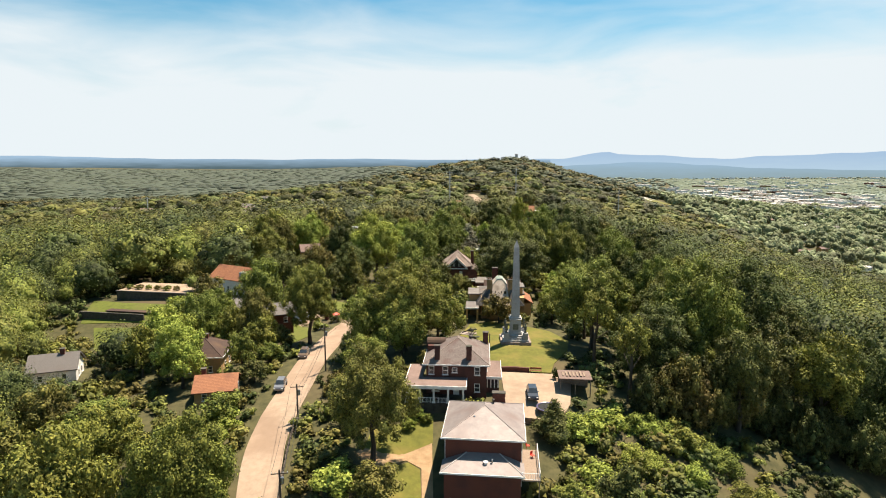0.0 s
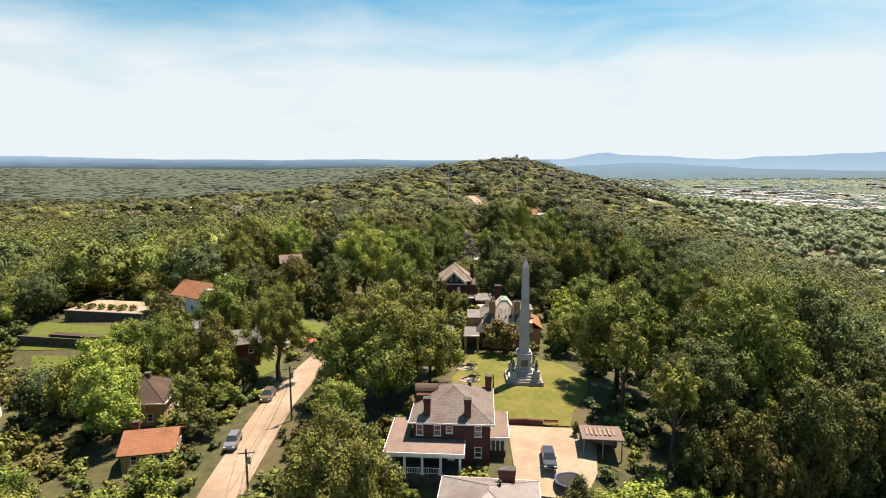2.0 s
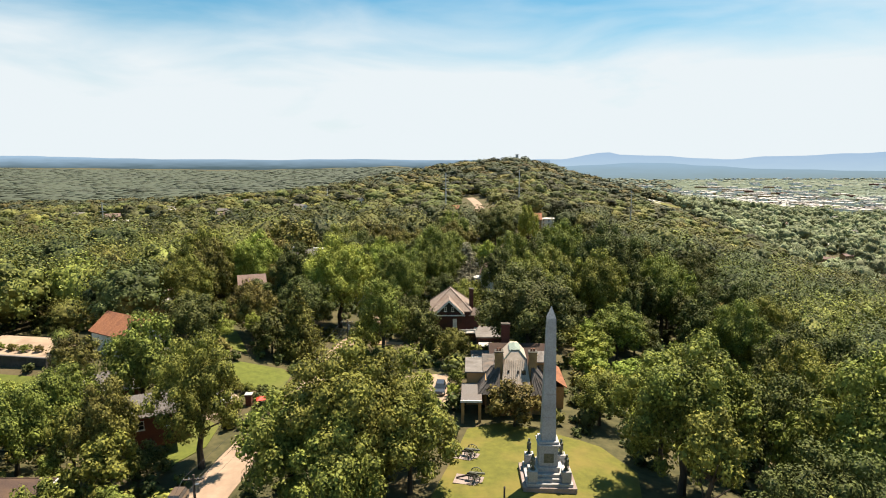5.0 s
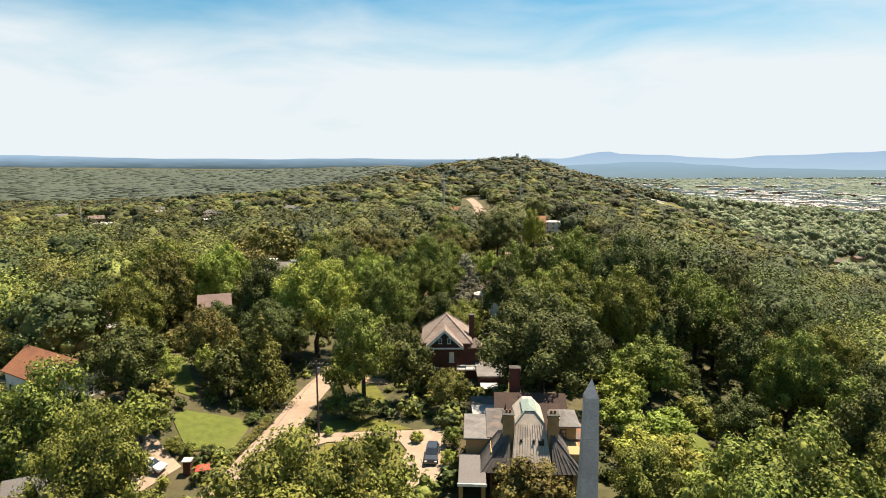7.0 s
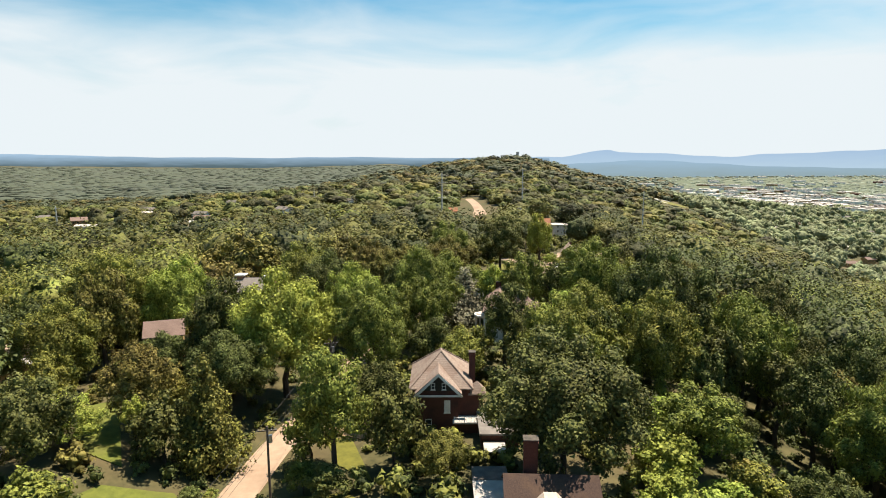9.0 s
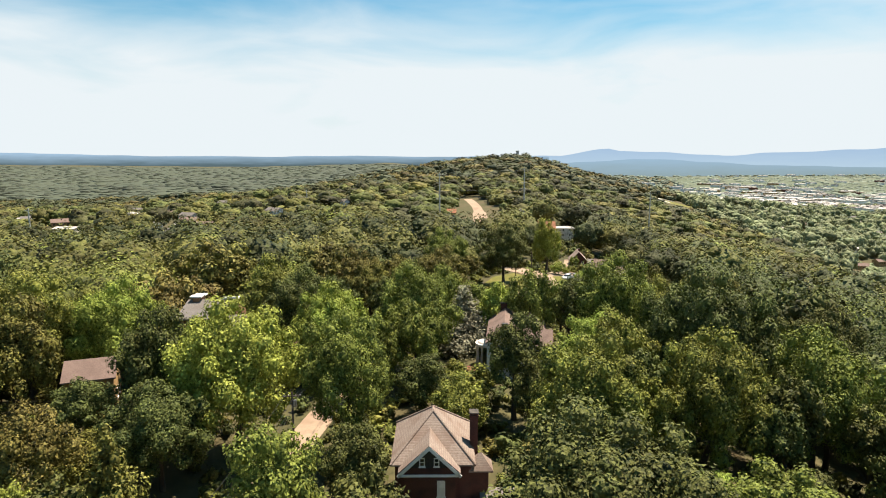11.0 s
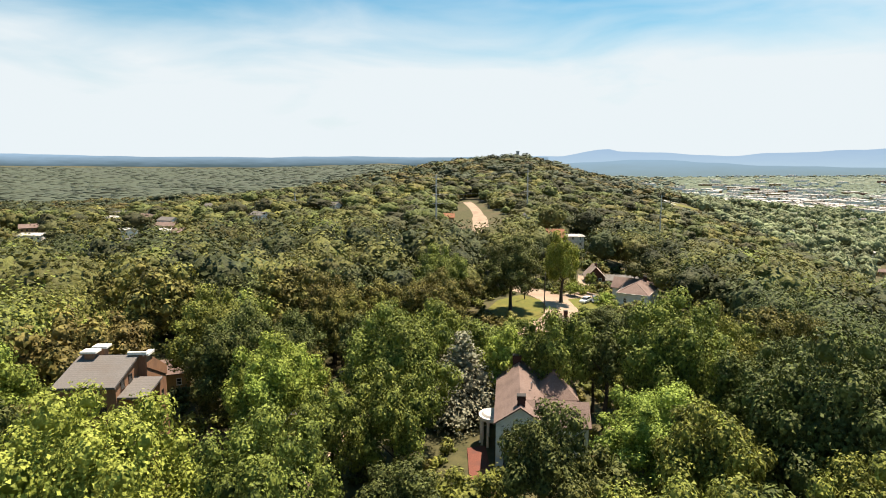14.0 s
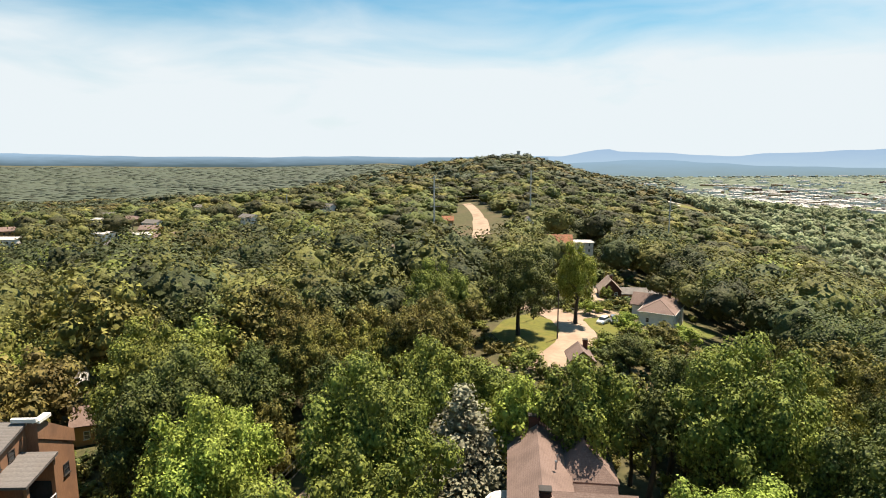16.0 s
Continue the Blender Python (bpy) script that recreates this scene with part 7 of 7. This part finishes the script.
def wood_mass(name, spots, templates, mat, label):
    """Many trees joined into one mesh."""
    vs, qs, o = [], [], 0
    r2 = np.random.RandomState(5)
    for k, (x, y, z, r, h) in enumerate(spots):
        V, Q = templates[k % len(templates)]
        a = r2.uniform(0, 6.28)
        c, s = math.cos(a), math.sin(a)
        W = np.empty_like(V)
        W[:, 0], W[:, 1], W[:, 2] = x + r * (V[:, 0] * c - V[:, 1] * s), y + r * (V[:, 0] * s + V[:, 1] * c), z + h * V[:, 2]
        vs.append(W)
        qs.append(Q + o)
        o += len(V)
    me = rows_mesh(name, np.concatenate(vs), np.concatenate(qs), mat)
    return tagged(new(name, me), label, "woods", kind="stuff")


T_MID = [crown_arrays(100 + i, 2000, 0.031, 16, "round", 1, 0.65, 8) for i in range(6)]


def lump(seed, sub, fringe):
    """A far tree: an uneven lumpy crown with a few sprays round it."""
    r3 = np.random.RandomState(seed)
    bv, bf = BALLS[sub]
    ph = r3.uniform(0, 6.28, 6)
    k = 1 + 0.17 * np.sin(bv[:, 0] * 4.2 + ph[0]) * np.cos(bv[:, 1] * 4.7 + ph[1]) + 0.15 * np.sin(bv[:, 2] * 5.5 + bv[:, 0] * 3 + ph[2]) + r3.uniform(-0.10, 0.10, len(bv))
    V = bv * k[:, None]
    Q = np.concatenate([bf, bf[:, 2:3]], 1)
    if fringe:
        F, G = crown_arrays(seed, fringe, 0.17, 0, "round", 1)
        F, G = F[:fringe * 3] * np.array([1.15, 1.15, 1.15]), G[:fringe]
        V, Q = np.concatenate([V, F]), np.concatenate([Q, G + len(V)])
    return V, Q


T_FAR = [crown_arrays(200 + i, 90, 0.085, 8, "round", 1, 1.0, 4) for i in range(6)]
T_BEYOND = [crown_arrays(250 + i, 26, 0.24, 2, "round", 1, 1.0) for i in range(6)]
T_HORIZON = [lump(300 + i, 1, 0) for i in range(4)]
spots = []
for x, y, r in wild[120:]:
    top = wild_top(x, y, r)
    h = min(0.5 * (top - gz(x, y)), (1.35 if y < 260 else 1.05) * r)
    spots.append((x, y, top - h, r * 1.12, h))


WOODS = (leaf_wood, leaf_wood_dark, leaf_wood_brown, leaf_wood_bright)
HILLS = (leaf_hill, leaf_hill_dark, leaf_hill_brown, leaf_hill_bright)


def stands(name, spots, templates, label, mats=WOODS):
    """Splits a wood into stands of three tones by patches, darker in the east for shade."""
    groups = {"green": [], "shady": [], "brown": [], "sunny": []}
    r4 = random.Random(9)
    for s in spots:
        # past x = 22 darker stands carry the slope's shade in leaf colour
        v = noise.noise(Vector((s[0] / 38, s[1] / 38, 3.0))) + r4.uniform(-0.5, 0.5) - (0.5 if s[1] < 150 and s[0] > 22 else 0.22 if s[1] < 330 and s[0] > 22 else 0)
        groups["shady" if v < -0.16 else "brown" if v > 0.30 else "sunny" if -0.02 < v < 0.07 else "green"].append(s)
    for key, mat in zip(("green", "shady", "brown", "sunny"), mats):
        wood_mass(name + "_" + key, groups[key], templates, mat, {"green": "mixed green ", "shady": "dark shady green ", "brown": "olive-brown late summer ", "sunny": "bright yellow-green "}[key] + label)


T_NEAR = [crown_arrays(150 + i, 4200, 0.035, 20, "round", 1, 0.15, 10) for i in range(5)]
close = [s for s in spots if s[1] < 300 and abs(s[0] - 8) < 75]
# low growth closing the foot of the eastern wood
for k in range(26):
    x, y, r = 35 + 2.2 * k + rng.uniform(-1, 1), rng.uniform(95, 101), rng.uniform(3.0, 4.6)
    close.append((x, y, gz(x, y) + r * 1.0, r, r * rng.uniform(1.3, 2.0)))
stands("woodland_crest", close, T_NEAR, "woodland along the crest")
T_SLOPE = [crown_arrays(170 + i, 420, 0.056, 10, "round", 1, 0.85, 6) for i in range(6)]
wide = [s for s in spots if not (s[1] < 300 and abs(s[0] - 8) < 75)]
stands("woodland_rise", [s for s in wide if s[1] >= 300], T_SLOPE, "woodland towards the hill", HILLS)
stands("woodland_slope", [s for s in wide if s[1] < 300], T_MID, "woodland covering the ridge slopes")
# undergrowth on open ground
T_SHRUB = [crown_arrays(400 + i, 110, 0.14, 3, "round", 1, 0.5, 5) for i in range(4)]


def bare(x, y, r):
    if np.min(np.hypot(ROAD_XY[:, 0] - x, ROAD_XY[:, 1] - y)) < 3.1 + 0.7 * r:
        return False
    if any(inside_poly(x + dx * r, y + dy * r, p) for p in KEEP[len(OPEN):] for dx, dy in ((0, 0), (1, 0), (-1, 0), (0, 1), (0, -1))):
        return False
    return all(math.hypot(x - hx, y - hy) > hr + 0.3 for hx, hy, hr in HOUSE_SPOTS)


shrubs = []
yy = 62.0
while yy < 345:
    xx = max(-115, -0.77 * yy - 10)
    while xx < min(66, 0.77 * yy + 10):
        x, y, r = xx + rng.uniform(-1.2, 1.2), yy + rng.uniform(-1.2, 1.2), rng.uniform(0.9, 2.3)
        near_crown = any(math.hypot(x - a, y - b) < 0.62 * c for a, b, c in placed if abs(y - b) < 9)
        if not near_crown and rng.random() < 0.8 and bare(x, y, r):
            h = r * rng.uniform(0.6, 1.1)
            shrubs.append((x, y, gz(x, y) + h * 0.55, r, h))
        xx += 2.9
    yy += 2.8
yy = 346.0
while yy < 495:
    xx = 42.0
    while xx < 92:
        x, y, r = xx + rng.uniform(-2, 2), yy + rng.uniform(-2, 2), rng.uniform(1.4, 3.4)
        near_crown = any(math.hypot(x - a, y - b) < 0.7 * c for a, b, c in placed if abs(y - b) < 9)
        if not near_crown and rng.random() < 0.75 and bare(x, y, r):
            h = r * rng.uniform(0.6, 1.1)
            shrubs.append((x, y, gz(x, y) + h * 0.55, r, h))
        xx += 4.6
    yy += 4.4
stands("undergrowth", shrubs, T_SHRUB, "shrubs and undergrowth between the trees")
far, horizon, valley = [], [], []


def town_gap(x, y):
    return inside_poly(x, y, TOWN)


yy = 470.0
while yy < 1700:
    step = 13.5 if yy < 900 else 19.0
    xx = -0.80 * yy - 40
    while xx < 0.80 * yy + 40:
        x, y = xx + rng.uniform(-6, 6), yy + rng.uniform(-6, 6)
        r = rng.choice((5.5, 7.0, 8.5, 10.0, 12.0)) * rng.uniform(0.85, 1.2) * (1.0 if yy < 900 else 1.3)
        valley_side = x > np.interp(y, CREST_Y, CREST_X) + 300
        if valley_side and (rng.random() < 0.35 or (town_gap(x, y) and rng.random() < 0.85)):
            xx += step
            continue
        if (y < 800 and is_free(x, y, r * 0.8)) or (y >= 800 and not (250 < x < 460 and 840 < y < 1210 and is_free(x, y, 1) is False)):
            h = min(r, 9) * rng.uniform(0.55, 0.95)
            (valley if valley_side else far).append((x, y, gz(x, y) + rng.uniform(0.2, 1.2) * min(r, 9), r * (0.85 if valley_side else 1.08), h * (1.35 if valley_side else 1.05)))
        xx += step
    yy += step
stands("woodland_hill", [s for s in far if s[1] < 900], T_FAR, "woodland on the hill beyond", HILLS)
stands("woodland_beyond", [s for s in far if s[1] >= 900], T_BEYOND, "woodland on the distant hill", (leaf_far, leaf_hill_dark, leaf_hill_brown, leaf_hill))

yy = 1700.0
while yy < 4000:
    step = 30 + (yy - 1700) * 0.01
    xx = -0.80 * yy
    while xx < 0.80 * yy:
        x, y = xx + rng.uniform(-24, 24), yy + rng.uniform(-24, 24)
        if not (x > 700 and rng.random() < 0.12) and not (town_gap(x, y) and rng.random() < 0.9):
            horizon.append((x, y, gz(x, y) + 2, rng.uniform(15, 25) if x < 300 else rng.uniform(11, 19), rng.uniform(7, 13) * (0.28 if x < 300 else 0.6 if y > 2600 else 1)))
        xx += step
    yy += step
T_VALLEY = [crown_arrays(350 + i, 60, 0.15, 4, "round", 1, 1.0, 4) for i in range(6)]
wood_mass("woodland_valley", valley, T_VALLEY, leaf_valley, "valley floor woods with haze-paled leaf colour")
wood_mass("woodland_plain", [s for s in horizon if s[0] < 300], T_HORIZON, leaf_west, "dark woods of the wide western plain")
wood_mass("woodland_horizon", [s for s in horizon if s[0] >= 300], T_HORIZON, leaf_plain, "far woods paled by painted haze towards the horizon")
